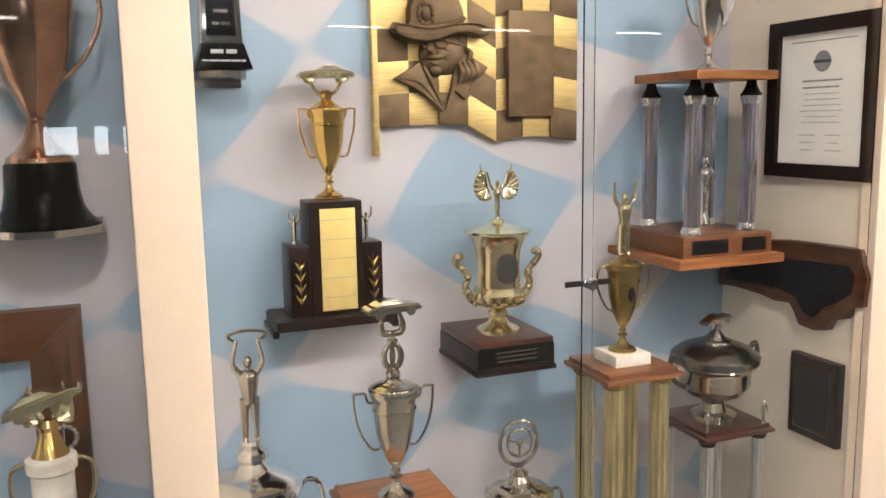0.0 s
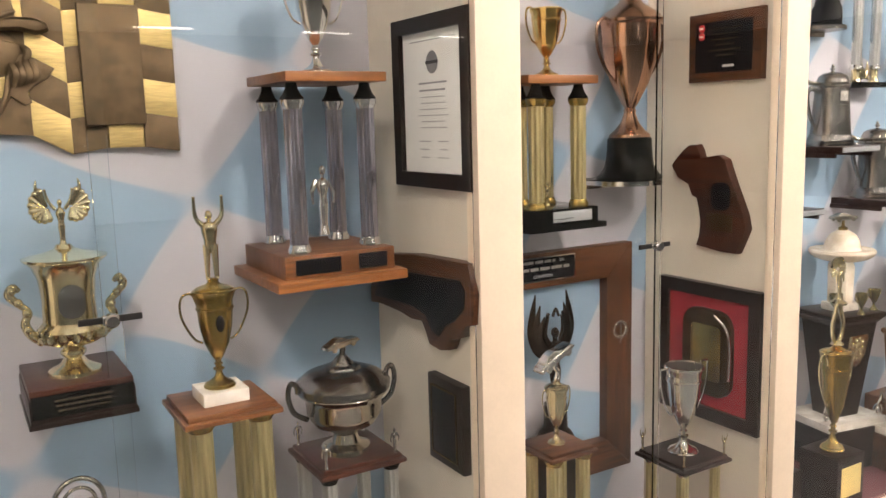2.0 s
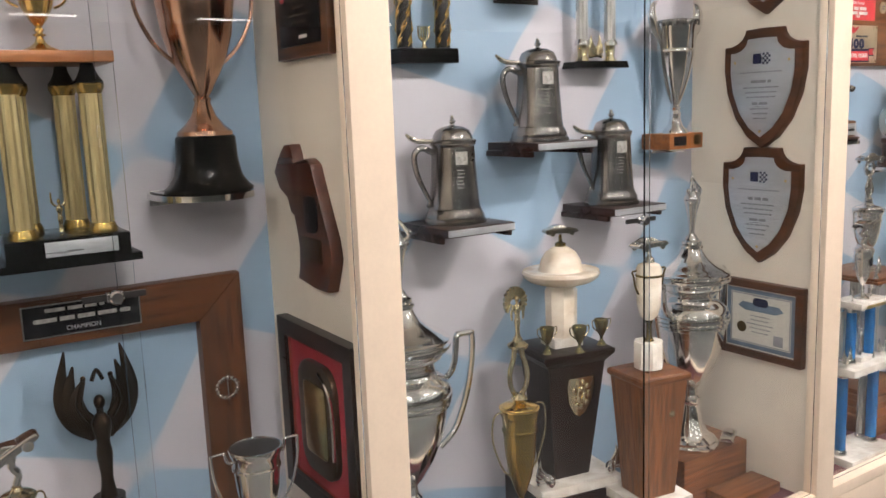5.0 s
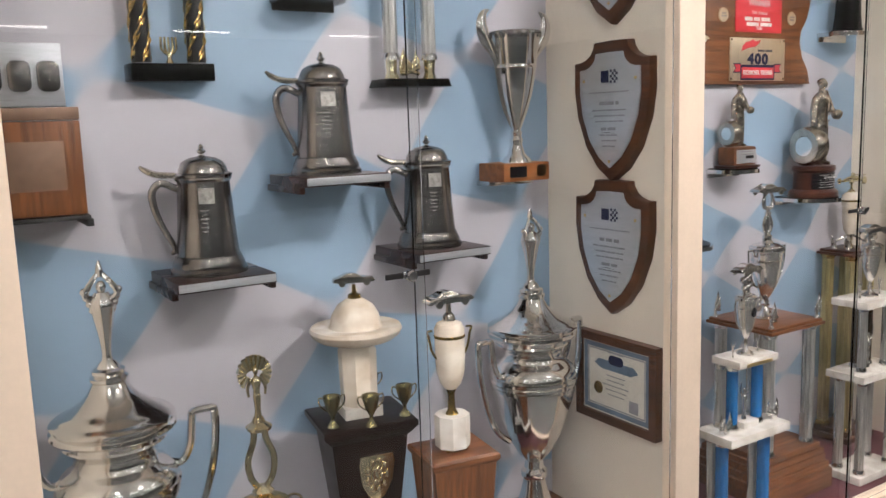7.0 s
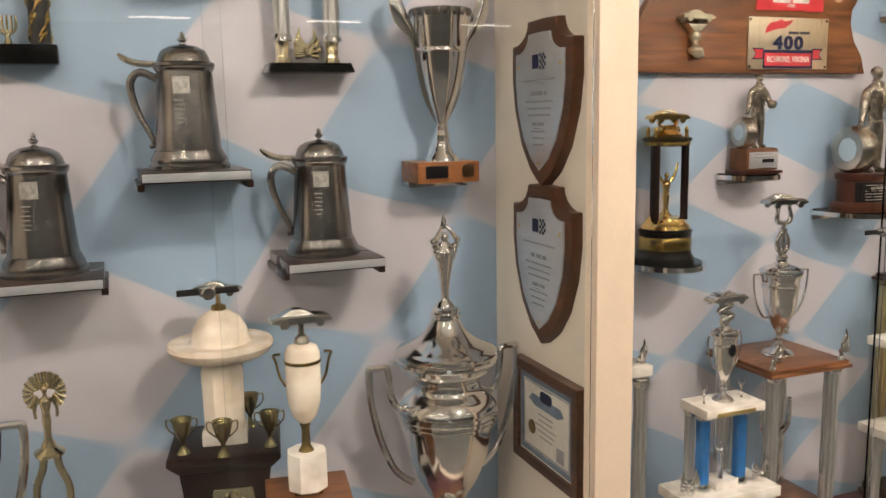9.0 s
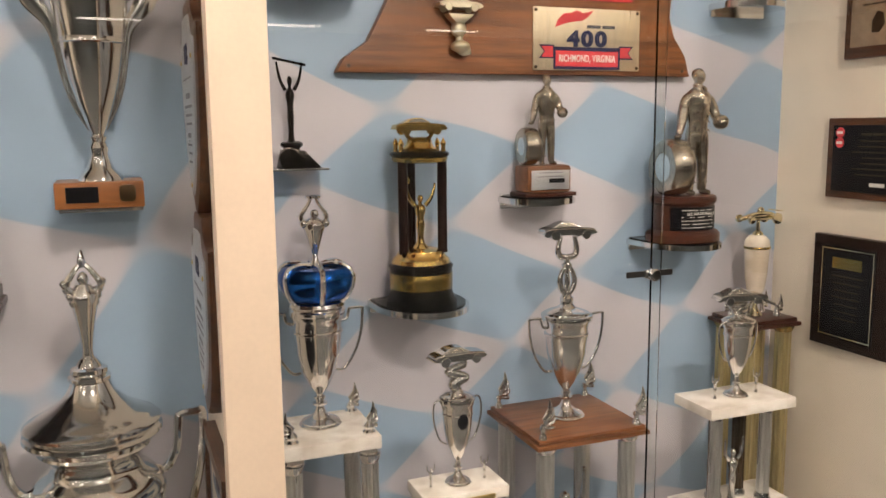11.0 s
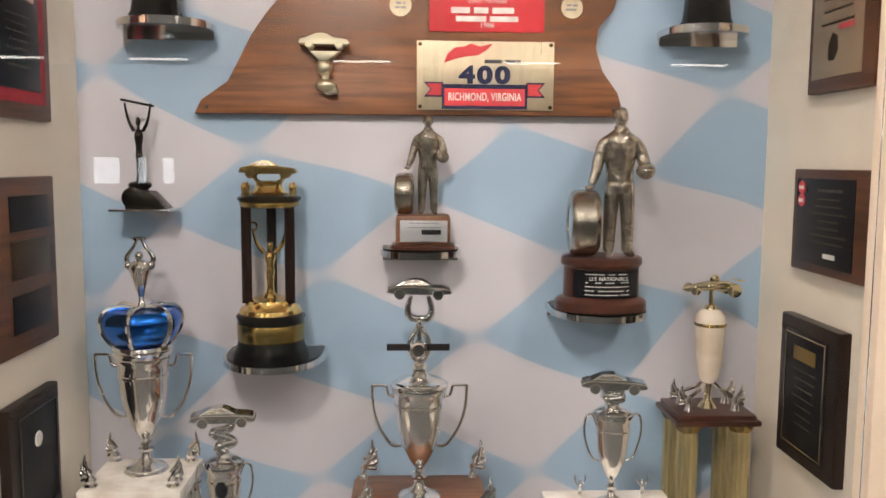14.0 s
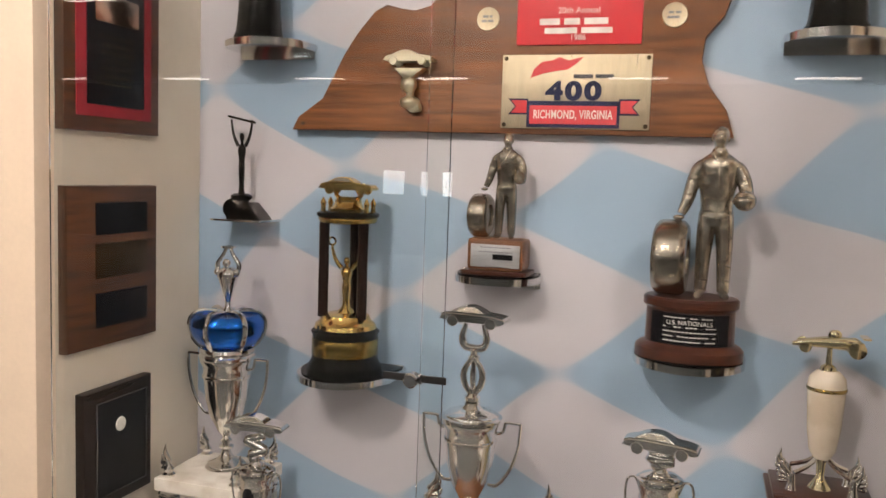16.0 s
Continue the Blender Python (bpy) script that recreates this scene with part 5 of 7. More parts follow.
def tankard(x, y, z, label):
    """Flared pewter tankard with a domed lid and a scroll handle to the west."""
    t = thing("tankard", x, y, z, label, "tankard", -12, group="pewter tankards")
    part("body", lathe([(0.074, 0), (0.074, 0.008), (0.069, 0.013), (0.070, 0.018), (0.064, 0.030), (0.063, 0.034), (0.060, 0.036), (0.055, 0.10), (0.051, 0.16), (0.050, 0.178), (0.055, 0.184), (0.053, 0.188)], 44), PEWTER, t)
    part("lid", lathe([(0.055, 0.188), (0.056, 0.193), (0.048, 0.196), (0.046, 0.204), (0.040, 0.216), (0.026, 0.224), (0.008, 0.227), (0.005, 0.229)], 36), PEWTER, t)
    part("finial", lathe([(0.006, 0.227), (0.004, 0.231), (0.009, 0.235), (0.0095, 0.238), (0.004, 0.242), (0.0055, 0.245), (0.003, 0.249), (0.001, 0.251)], 18), CHROME, t)
    part("handle", tube([(-0.048, 0, 0.165), (-0.078, 0, 0.178), (-0.096, 0, 0.162), (-0.094, 0, 0.130), (-0.082, 0, 0.095), (-0.066, 0, 0.062), (-0.062, 0, 0.046), (-0.070, 0, 0.042)], [0.007, 0.0075, 0.0075, 0.007, 0.006, 0.0055, 0.005, 0.004], 8), PEWTER, t)
    part("thumb_rest", tube([(-0.050, 0, 0.192), (-0.085, 0, 0.195), (-0.104, 0, 0.203), (-0.115, 0, 0.212)], [0.006, 0.0065, 0.006, 0.003], 8), TARNISH, t)
    bm = bmesh.new()
    for k in range(8):
        a = radians(-104 + 4 * k)
        box(-0.0020, 0.0020, -0.0535, -0.0525, 0.138, 0.168, bm=bm, m=Matrix.Rotation(a + radians(90), 4, "Z"))
    part("engraving", bm, ETCHED, t)
    bm = bmesh.new()
    for k in range(6):
        a = radians(-96)
        w = 0.005 + 0.003 * (k % 2)
        box(-w, w, -0.0570, -0.0555, 0.085 + 0.008 * k, 0.0866 + 0.008 * k, bm=bm, m=Matrix.Rotation(a + radians(90), 4, "Z"))
    part("inscription", bm, ETCHED, t)


for tx, tz in ((2.606, 1.238), (2.868, 1.416), (3.116, 1.236)):
    tankard(tx, 1.622, tz + 0.0, "dark pewter lidded tankard on a wooden wall shelf")
    slab_shelf(tx - 0.092, tx + 0.098, 1.518, tz, "dark wooden wall shelf with a bright front strip", DARKSHELF, 0.02)

t = thing("winged_cup", 3.385, 1.640, 1.368, "silver cup with flaring wing handles on an orange wooden block", "trophy cup")
part("block", box(-0.072, 0.066, -0.045, 0.06, 0, 0.044, 0.003), OAK, t)
panel(t, -0.055, -0.005, 0.010, 0.036, -0.045, BLACKPLATE, "plate")
part("badge", slab(rounded(0.026, 0.028, 0.008, at=(0.04, 0.024)), -0.048, -0.045, 0.001), BRONZE, t)
part("foot", lathe([(0.036, 0.044), (0.034, 0.052), (0.022, 0.064), (0.014, 0.088), (0.017, 0.098), (0.012, 0.108), (0.016, 0.116), (0.010, 0.122)], 28), SILVER, t)
part("bowl", lathe([(0.010, 0.120), (0.015, 0.130), (0.029, 0.168), (0.040, 0.205), (0.0475, 0.245), (0.0505, 0.268), (0.0530, 0.270), (0.0530, 0.276), (0.0515, 0.278), (0.057, 0.315), (0.061, 0.340), (0.063, 0.346), (0.058, 0.346), (0.05, 0.32), (0.02, 0.2)], 40), SILVER, t)
part("scalloped_rim", lathe([(0.0585, 0.336), (0.0650, 0.342), (0.0665, 0.350), (0.0630, 0.356), (0.0560, 0.354), (0.0520, 0.340)], 120, flute=0.07, flutes=20), PEWTER, t, "darker scalloped rim")
for s in (-1, 1):
    bm = tube([(s * 0.012, 0, 0.128), (s * 0.032, 0, 0.168), (s * 0.045, 0, 0.212), (s * 0.053, 0, 0.262), (s * 0.061, 0, 0.300), (s * 0.086, 0, 0.338), (s * 0.096, 0, 0.368), (s * 0.090, 0, 0.394), (s * 0.074, 0, 0.404)], [0.003, 0.0045, 0.005, 0.006, 0.010, 0.017, 0.015, 0.009, 0.002], 10, 5)
    bm.transform(Matrix.Diagonal((1, 0.55, 1, 1)))
    part("handle", bm, SILVER, t)
part("support", box(-0.07, 0.065, 0.02, 0.074, -0.012, 0, 0.002), CHROME, t, "chrome shelf bracket")

PX_D = 3.545
shield = [(0, 0.162), (0.056, 0.160), (0.059, 0.147), (0.068, 0.134), (0.083, 0.124), (0.102, 0.118), (0.124, 0.117), (0.125, 0.05), (0.114, -0.015), (0.085, -0.085), (0.045, -0.135), (0, -0.165)]
shield = shield + [(-x, z) for x, z in shield[-2:0:-1]]
for sz in (1.205, 1.528, 1.890):
    t = plaque("shield_plaque", PX_D, 1.457, sz, 0.25, 0.32, "walnut shield plaque with an engraved steel plate", mat=WALNUT, outline=shield, thick=0.024, bevel=0.008)
    t["group"] = "shield plaques"
    pl = part("steel_plate", slab([(x * 0.80, z * 0.82 + 0.002) for x, z in shield], -0.027, -0.022, 0.001), GREYPLATE, t)
    bm = bmesh.new()
    for k in range(20):
        if (k % 4 + k // 4) % 2 == 0:
            box(0.004 + 0.0062 * (k % 4), 0.0100 + 0.0062 * (k % 4), -0.0278, -0.027, 0.064 + 0.0062 * (k // 4), 0.0700 + 0.0062 * (k // 4), bm=bm)
    box(-0.026, -0.001, -0.0278, -0.027, 0.066, 0.093, bm=bm)
    part("emblem_or_reflection", bm, NAVY, pl)
    lettering(pl, -0.07, 0.07, 0.045, 1, 0.01, 0.003, -0.027, SOFTINK, fill=(0.95, 1))
    lettering(pl, -0.05, 0.05, 0.022, 1, 0.01, 0.008, -0.027, SOFTINK, fill=(0.6, 0.7))
    lettering(pl, -0.060, 0.060, 0.004, 3, 0.013, 0.004, -0.027, SOFTINK, fill=(0.7, 1))
    lettering(pl, -0.030, 0.030, -0.038, 1, 0.01, 0.007, -0.027, SOFTINK, fill=(0.7, 0.9))
    lettering(pl, -0.038, 0.038, -0.054, 3, 0.013, 0.0035, -0.027, SOFTINK)
    for q in ((-0.085, 0.072), (0.085, 0.072), (0, -0.118)):
        part("rivet", turned(lathe([(0.004, 0), (0.003, 0.002)], 10), pose(q[0], -0.027, q[1], 90, 0, 0)), BRASS, pl)

t = thing("framed_certificate", PX_D, 1.449, 0.871, "small certificate behind a walnut frame with a blue border", "certificate", -90)
hollow(t, 0.275, 0.226, 0.022, -0.022, 0, WALNUT)
pp = panel(t, -0.117, 0.117, -0.092, 0.092, -0.010, OLDPAPER, "sheet", 0.004, 0)
hollow(pp, 0.224, 0.174, 0.012, -0.0150, -0.0140, SKYINK, "border")
hollow(pp, 0.196, 0.146, 0.003, -0.0150, -0.0140, SOFTINK, "inner_border")
lettering(pp, -0.040, 0.040, 0.072, 1, 0.01, 0.004, -0.0142, SOFTINK)
part("crest", slab(rounded(0.05, 0.024, 0.011, at=(0, 0.052)), -0.0150, -0.014, 0), NAVY, pp)
part("banner", slab([(-0.075, 0.035), (-0.05, 0.024), (0.05, 0.024), (0.075, 0.035), (0.06, 0.048), (-0.06, 0.048)], -0.0146, -0.014, 0), SKYINK, pp)
lettering(pp, -0.05, 0.05, 0.012, 5, 0.012, 0.003, -0.0142, SOFTINK)
part("gold_seal", turned(lathe([(0.016, 0), (0.015, 0.0012)], 20), pose(-0.062, -0.014, -0.028, 90, 0, 0)), OLDGOLD, pp)
part("stamp", slab([(0.045, -0.066), (0.075, -0.066), (0.075, -0.036), (0.045, -0.036)], -0.0146, -0.014, 0), SOFTINK, pp)


def loving_cup(x, y, z, label, rz=0):
    """Tall ringed silver loving cup with a figured lid and angular handles."""
    t = thing("loving_cup", x, y, z, label, "trophy cup", rz, group="tall silver loving cups")
    part("foot", lathe([(0.082, 0), (0.083, 0.008), (0.078, 0.011), (0.074, 0.013), (0.075, 0.020), (0.068, 0.024), (0.064, 0.026), (0.050, 0.040), (0.034, 0.085), (0.026, 0.12), (0.032, 0.128), (0.032, 0.142), (0.024, 0.15), (0.022, 0.17)], 36), SILVER, t)
    part("bowl", lathe([(0.022, 0.168), (0.040, 0.190), (0.066, 0.235), (0.086, 0.290), (0.094, 0.340), (0.095, 0.352), (0.102, 0.356), (0.102, 0.362), (0.097, 0.364), (0.106, 0.367), (0.106, 0.373), (0.101, 0.375), (0.108, 0.378), (0.108, 0.385), (0.102, 0.387), (0.105, 0.390), (0.104, 0.397), (0.098, 0.408), (0.088, 0.418), (0.078, 0.425), (0.072, 0.432), (0.071, 0.446), (0.075, 0.456), (0.084, 0.462), (0.088, 0.466), (0.086, 0.470), (0.090, 0.480)], 56), SILVER, t)
    part("lid", lathe([(0.090, 0.480), (0.104, 0.484), (0.108, 0.489), (0.107, 0.495), (0.102, 0.498), (0.100, 0.500), (0.105, 0.503), (0.106, 0.508), (0.101, 0.512), (0.095, 0.514), (0.090, 0.518), (0.075, 0.526), (0.059, 0.536), (0.047, 0.546), (0.038, 0.557), (0.032, 0.568), (0.029, 0.575), (0.033, 0.579), (0.033, 0.584), (0.026, 0.587), (0.029, 0.591), (0.028, 0.597), (0.020, 0.600), (0.018, 0.605), (0.012, 0.613)], 56), SILVER, t)
    for s in (-1, 1):
        part("handle", tube([(s * 0.085, 0, 0.408), (s * 0.110, 0, 0.402), (s * 0.128, 0, 0.43), (s * 0.134, 0, 0.476), (s * 0.138, 0, 0.492), (s * 0.164, 0, 0.494), (s * 0.176, 0, 0.488), (s * 0.172, 0, 0.42), (s * 0.155, 0, 0.345), (s * 0.125, 0, 0.275), (s * 0.084, 0, 0.238)], 0.0075, 8, 4), SILVER, t)
    bm = tube([(0, 0, 0.608), (0, 0, 0.625), (0, 0, 0.66), (0, 0, 0.695), (0, 0, 0.715), (0, 0, 0.735)], [0.012, 0.008, 0.012, 0.019, 0.023, 0.012], 14, 4)
    ball((0, -0.003, 0.744), (0.009, 0.010, 0.012), bm, 10)
    for s in (-1, 1):
        tube([(s * 0.015, -0.004, 0.722), (s * 0.026, -0.008, 0.733), (s * 0.016, -0.006, 0.752), (s * 0.005, -0.002, 0.766)], [0.006, 0.006, 0.005, 0.004], 8, 4, bm=bm)
        for q in range(4):
            ball((s * (0.016 + 0.004 * q), -0.006, 0.705 + 0.011 * q), 0.007, bm, 8)
    tube([(0, 0, 0.762), (0, 0, 0.775), (0, 0, 0.790)], [0.007, 0.006, 0.0015], 8, 3, bm=bm)
    part("figure", bm, SILVER, t)
    return t


loving_cup(3.348, 1.545, 0.518, "tall ringed silver loving cup with a figured lid", 8)
loving_cup(2.384, 1.520, 0.508, "tall ringed silver loving cup with angular handles", -6)

t = thing("display_block", 3.36, 1.56, CARPET, "low walnut display block with a small silver car", "display block")
part("block", box(-0.13, 0.14, -0.10, 0.13, 0, 0.132, 0.004), TEAK, t)
car(t, 0.10, pose(0.095, -0.07, 0.132, 0, 0, 30), SILVER)
part("step", box(-0.04, 0.16, -0.20, -0.102, 0, 0.03, 0.003), TEAK, t)
t = thing("display_block", 2.384, 1.52, CARPET, "dark wooden display block under a loving cup", "display block")
part("block", box(-0.11, 0.11, -0.11, 0.11, 0, 0.122, 0.004), DARKWOOD, t)

t = thing("figure_cup_trophy", 2.606, 1.394, CARPET, "gold cup with a winged figure on a dark labelled block", "trophy")
part("block", box(-0.062, 0.062, -0.062, 0.062, 0, 0.165, 0.004), DARKWOOD, t)
panel(t, -0.045, 0.045, 0.045, 0.135, -0.062, LABELGOLD, "label")
cup_parts(t, 0.165, 0.29, 0.043, OLDGOLD, PALEGOLD, handles="scroll", reach=1.15, lid=0.026, lid_mat=GOLD)
bm = bmesh.new()
for s in (-1, 1):
    tube([(0, 0, 0.478), (s * 0.020, 0, 0.505), (s * 0.024, 0, 0.540), (s * 0.012, 0, 0.575), (s * 0.010, 0, 0.600)], 0.006, 8, bm=bm)
lathe([(0.008, 0.476), (0.020, 0.480), (0.010, 0.490)], 16, bm=bm)
lathe([(0.022, 0.596), (0.024, 0.602), (0.012, 0.610), (0.010, 0.618)], 16, bm=bm)
part("riser", bm, PALEGOLD, t)
bm = figure_bm(0.095, "down", True, (0, 0, 0.616))
for k in range(15):
    a = radians(-40 + 260 * k / 14)
    tube([(0.016 * math.cos(a), 0.006, 0.698 + 0.006 * math.sin(a)), (0.031 * math.cos(a), 0.006, 0.698 + 0.034 * math.sin(a))], [0.003, 0.0050], 6, 1, bm=bm)
part("figurine", bm, PALEGOLD, t)

t = thing("sombrero_trophy", 2.900, 1.585, CARPET, "cream marble sombrero and car on a dark tapered pedestal", "trophy", -10)
part("plinth", box(-0.125, 0.125, -0.10, 0.10, 0, 0.135, 0.004), DARKWOOD, t)
part("marble_slab", box(-0.120, 0.120, -0.095, 0.095, 0.135, 0.160, 0.002), STONE, t)
bm = lathe([(0.072, 0.160), (0.118, 0.470)], at=(0, 0, 0), flat=4)
bm.transform(Matrix.Diagonal((1, 0.86, 1, 1)))
part("pedestal", bm, DARKWOOD, t)
part("cap", lathe([(0.120, 0.470), (0.132, 0.480), (0.146, 0.492), (0.146, 0.503), (0.138, 0.506)], flat=4, sy=0.86), DARKWOOD, t)
bm = slab([(-0.036, 0.050), (0.036, 0.050), (0.040, 0.030), (0.034, -0.015), (0.018, -0.046), (0, -0.058), (-0.018, -0.046), (-0.034, -0.015), (-0.040, 0.030)], -0.004, 0.002, 0.002)
for k in range(18):
    a = radians(40 * k)
    ball(((0.022 if k < 9 else 0.010) * math.cos(a), -0.005, 0.004 + (0.034 if k < 9 else 0.016) * math.sin(a)), (random.uniform(0.004, 0.008), 0.005, random.uniform(0.005, 0.010)), bm, 8)
part("emblem_or_reflection", turned(bm, pose(0.012, -0.0645, 0.385, 5.2, 0, 0)), PALEGOLD, t)
for px, py in ((-0.075, -0.055), (0.0, -0.085), (0.085, -0.055), (0.045, 0.06)):
    c = part("small_cup", lathe([(0.013, 0.506), (0.011, 0.510), (0.004, 0.520), (0.004, 0.528), (0.013, 0.545), (0.018, 0.565), (0.019, 0.573), (0.015, 0.571), (0.004, 0.545)], 16, (px, py, 0)), OLIVEGOLD, t)
    for s in (-1, 1):
        part("handle", tube([(px + s * 0.012, py, 0.542), (px + s * 0.026, py, 0.556), (px + s * 0.027, py, 0.572), (px + s * 0.018, py, 0.570)], 0.0016, 6), PALEGOLD, c)
part("marble_foot", box(-0.042, 0.042, -0.036, 0.036, 0.506, 0.531, 0.002), STONE, t)
part("marble_post", lathe([(0.040, 0.531), (0.042, 0.650), (0.036, 0.660), (0.030, 0.668)], flat=8), CREAMSTONE, t)
part("sombrero", lathe([(0.030, 0.664), (0.058, 0.668), (0.082, 0.676), (0.095, 0.686), (0.100, 0.696), (0.097, 0.703), (0.088, 0.705), (0.072, 0.702), (0.058, 0.702), (0.055, 0.708), (0.051, 0.728), (0.038, 0.750), (0.016, 0.764)], 40), CREAMSTONE, t)
part("car_stand", lathe([(0.014, 0.764), (0.014, 0.772), (0.005, 0.776), (0.004, 0.794)], 14), OLDGOLD, t)
car(t, 0.085, pose(0, 0, 0.792, 0, 0, -8), TARNISH)
for s in (-1, 1):
    bm = wing_bm(0.055, s, (s * 0.09, -0.08, 0.18), None, 5)
    ball((s * 0.09, -0.085, 0.182), (0.014, 0.014, 0.02), bm)
    part("eagle", bm, SILVER, t)

t = thing("marble_car_trophy", 3.018, 1.396, CARPET, "marble column with a car on a tapered wooden pedestal", "trophy", -8)
part("plinth", box(-0.085, 0.085, -0.08, 0.08, 0, 0.115, 0.004), WALNUT, t)
panel(t, -0.02, 0.07, 0.03, 0.095, -0.08, LABELGOLD, "label")
part("marble_slab", box(-0.080, 0.080, -0.075, 0.075, 0.115, 0.140, 0.002), STONE, t)
part("pedestal", lathe([(0.068, 0.140), (0.097, 0.440)], flat=4, sy=0.92), TEAKUP, t)
part("cap", lathe([(0.099, 0.440), (0.106, 0.446), (0.106, 0.456), (0.100, 0.460)], flat=4, sy=0.92), TEAK, t)
part("badge", turned(lathe([(0.009, 0), (0.008, 0.002)], 18), pose(0.022, -0.0625, 0.36, 84, 0, 0)), PALEGOLD, t)
part("marble_block", lathe([(0.036, 0.466), (0.037, 0.470), (0.037, 0.530), (0.036, 0.534)], flat=8), STONE, t)
for px, py in square_spots(0.02, 0.02):
    part("ball_foot", ball((px, py, 0.463), 0.006, seg=8), OLDGOLD, t)
part("stem", lathe([(0.014, 0.534), (0.008, 0.545), (0.007, 0.575), (0.012, 0.590)], 16), OLDGOLD, t)
part("marble_column", lathe([(0.012, 0.588), (0.022, 0.600), (0.029, 0.625), (0.031, 0.66), (0.031, 0.715), (0.026, 0.726), (0.012, 0.732)], 28), CREAMSTONE, t)
part("collar", lathe([(0.032, 0.697), (0.033, 0.700), (0.032, 0.703)], 28), OLDGOLD, t)
for s in (-1, 1):
    part("handle", tube([(s * 0.030, 0, 0.655), (s * 0.040, 0, 0.672), (s * 0.046, 0, 0.70), (s * 0.050, 0, 0.712), (s * 0.038, 0, 0.714)], 0.0025, 6), OLDGOLD, t)
part("car_stand", lathe([(0.014, 0.732), (0.012, 0.742), (0.006, 0.748), (0.005, 0.765)], 14), TARNISH, t)
car(t, 0.10, pose(0, 0, 0.762, 0, 0, 8), SILVER)

# ---------------------------------------------------------------- case E
va = [(-0.408, 0), (-0.395, 0.025), (-0.345, 0.060), (-0.318, 0.11), (-0.300, 0.145), (-0.273, 0.184), (-0.240, 0.222), (-0.217, 0.233), (-0.190, 0.226), (-0.161, 0.221), (-0.130, 0.230), (-0.112, 0.250), (-0.09, 0.30), (-0.04, 0.36), (0.05, 0.40), (0.20, 0.42), (0.30, 0.40), (0.395, 0.34), (0.40, 0.26), (0.380, 0.20), (0.352, 0.165), (0.348, 0.128), (0.362, 0.085), (0.392, 0.045), (0.406, 0.0)]
t = thing("state_plaque", 4.220, WALL, 1.600, "large state-shaped walnut board with race award plates", "plaque")
part("board", slab(va, -0.024, 0, 0.003), TEAK, t)
pl = panel(t, 0.009, 0.268, 0.010, 0.138, -0.024, PALEPLATE, "race_plate", 0.003, label="champagne plate with race lettering")
mark = [(0.060, 0.098), (0.066, 0.114), (0.080, 0.126), (0.098, 0.128), (0.110, 0.134), (0.126, 0.128), (0.152, 0.134), (0.140, 0.122), (0.124, 0.112), (0.104, 0.110), (0.084, 0.106)]
part("script_mark", slab(mark, -0.0276, -0.027, 0), REDPLATE, pl, "red swash-shaped mark")
lettering(pl, 0.136, 0.216, 0.104, 1, 0.01, 0.0065, -0.027, INK, fill=(0.98, 1))
writing(pl, "400", 0.043, 0.137, -0.0275, 0.074, NAVY, bold=0.05, width=0.098)
tail = [(0.058, 0.062), (0.058, 0.034), (0.022, 0.034), (0.034, 0.048), (0.022, 0.062)]
for s in (-1, 1):
    for grow, mt, y in ((1.0, NAVY, -0.0275), (0.78, REDPLATE, -0.0279)):
        part("ribbon_tail", slab([(0.137 + s * (0.137 - (0.045 + (x - 0.045) * grow)), 0.048 + (z - 0.048) * grow) for x, z in tail], y, -0.027, 0), mt, pl)
panel(pl, 0.056, 0.218, 0.012, 0.058, -0.0279, NAVY, "banner_edge", 0.0004, 0)
panel(pl, 0.061, 0.213, 0.018, 0.050, -0.0283, REDPLATE, "banner", 0.0005, 0)
writing(pl, "RICHMOND, VIRGINIA", 0.0205, 0.137, -0.0292, 0.034, WHITEPAINT, bold=0.02, width=0.138)
for px in (0.015, 0.262):
    for pz in (0.016, 0.132):
        part("screw", turned(lathe([(0.004, 0), (0.003, 0.0015)], 10), pose(px, -0.027, pz, 90, 0, 0)), BRONZE, pl)
pl = panel(t, 0.032, 0.248, 0.155, 0.34, -0.024, REDPLATE, "red_plate", 0.003, label="red engraved plate")
writing(pl, "WINNER", 0.026, 0.140, -0.0275, 0.240, WHITEPAINT)
writing(pl, "20th Annual", 0.015, 0.140, -0.0275, 0.213, WHITEPAINT)
lettering(pl, 0.07, 0.21, 0.200, 1, 0.01, 0.011, -0.027, WHITEPAINT, fill=(0.95, 1))
lettering(pl, 0.08, 0.20, 0.184, 1, 0.01, 0.010, -0.027, WHITEPAINT, fill=(0.95, 1))
writing(pl, "1986", 0.014, 0.140, -0.0275, 0.167, WHITEPAINT)
for px in (-0.022, 0.300):
    md = part("medallion", turned(lathe([(0.021, 0), (0.020, 0.003), (0.017, 0.0025)], 28), pose(px, -0.024, 0.202, 90, 0, 0)), PALEPLATE, t)
    lettering(md, px - 0.012, px + 0.012, 0.208, 2, 0.008, 0.004, -0.0275, SOFTINK)
bm = car_bm(0.088, pose(-0.162, -0.040, 0.118))
slab([(-0.190, 0.114), (-0.132, 0.114), (-0.154, 0.096), (-0.172, 0.096)], -0.05, -0.026, 0.003, bm)
ball((-0.163, -0.04, 0.085), (0.016, 0.014, 0.016), bm)
ball((-0.160, -0.04, 0.052), (0.020, 0.016, 0.012), bm)
tube([(-0.16, -0.038, 0.085), (-0.16, -0.038, 0.045), (-0.14, -0.04, 0.044)], 0.008, 8, bm=bm)
part("car_ornament", bm, CASTGOLD, t, "pale gold car ornament")
for q in ((-0.385, 0.012), (0.385, 0.012)):
    part("screw", turned(lathe([(0.004, 0), (0.003, 0.002)], 10), pose(q[0], -0.024, q[1], 90, 0, 0)), BLACKSATIN, t)

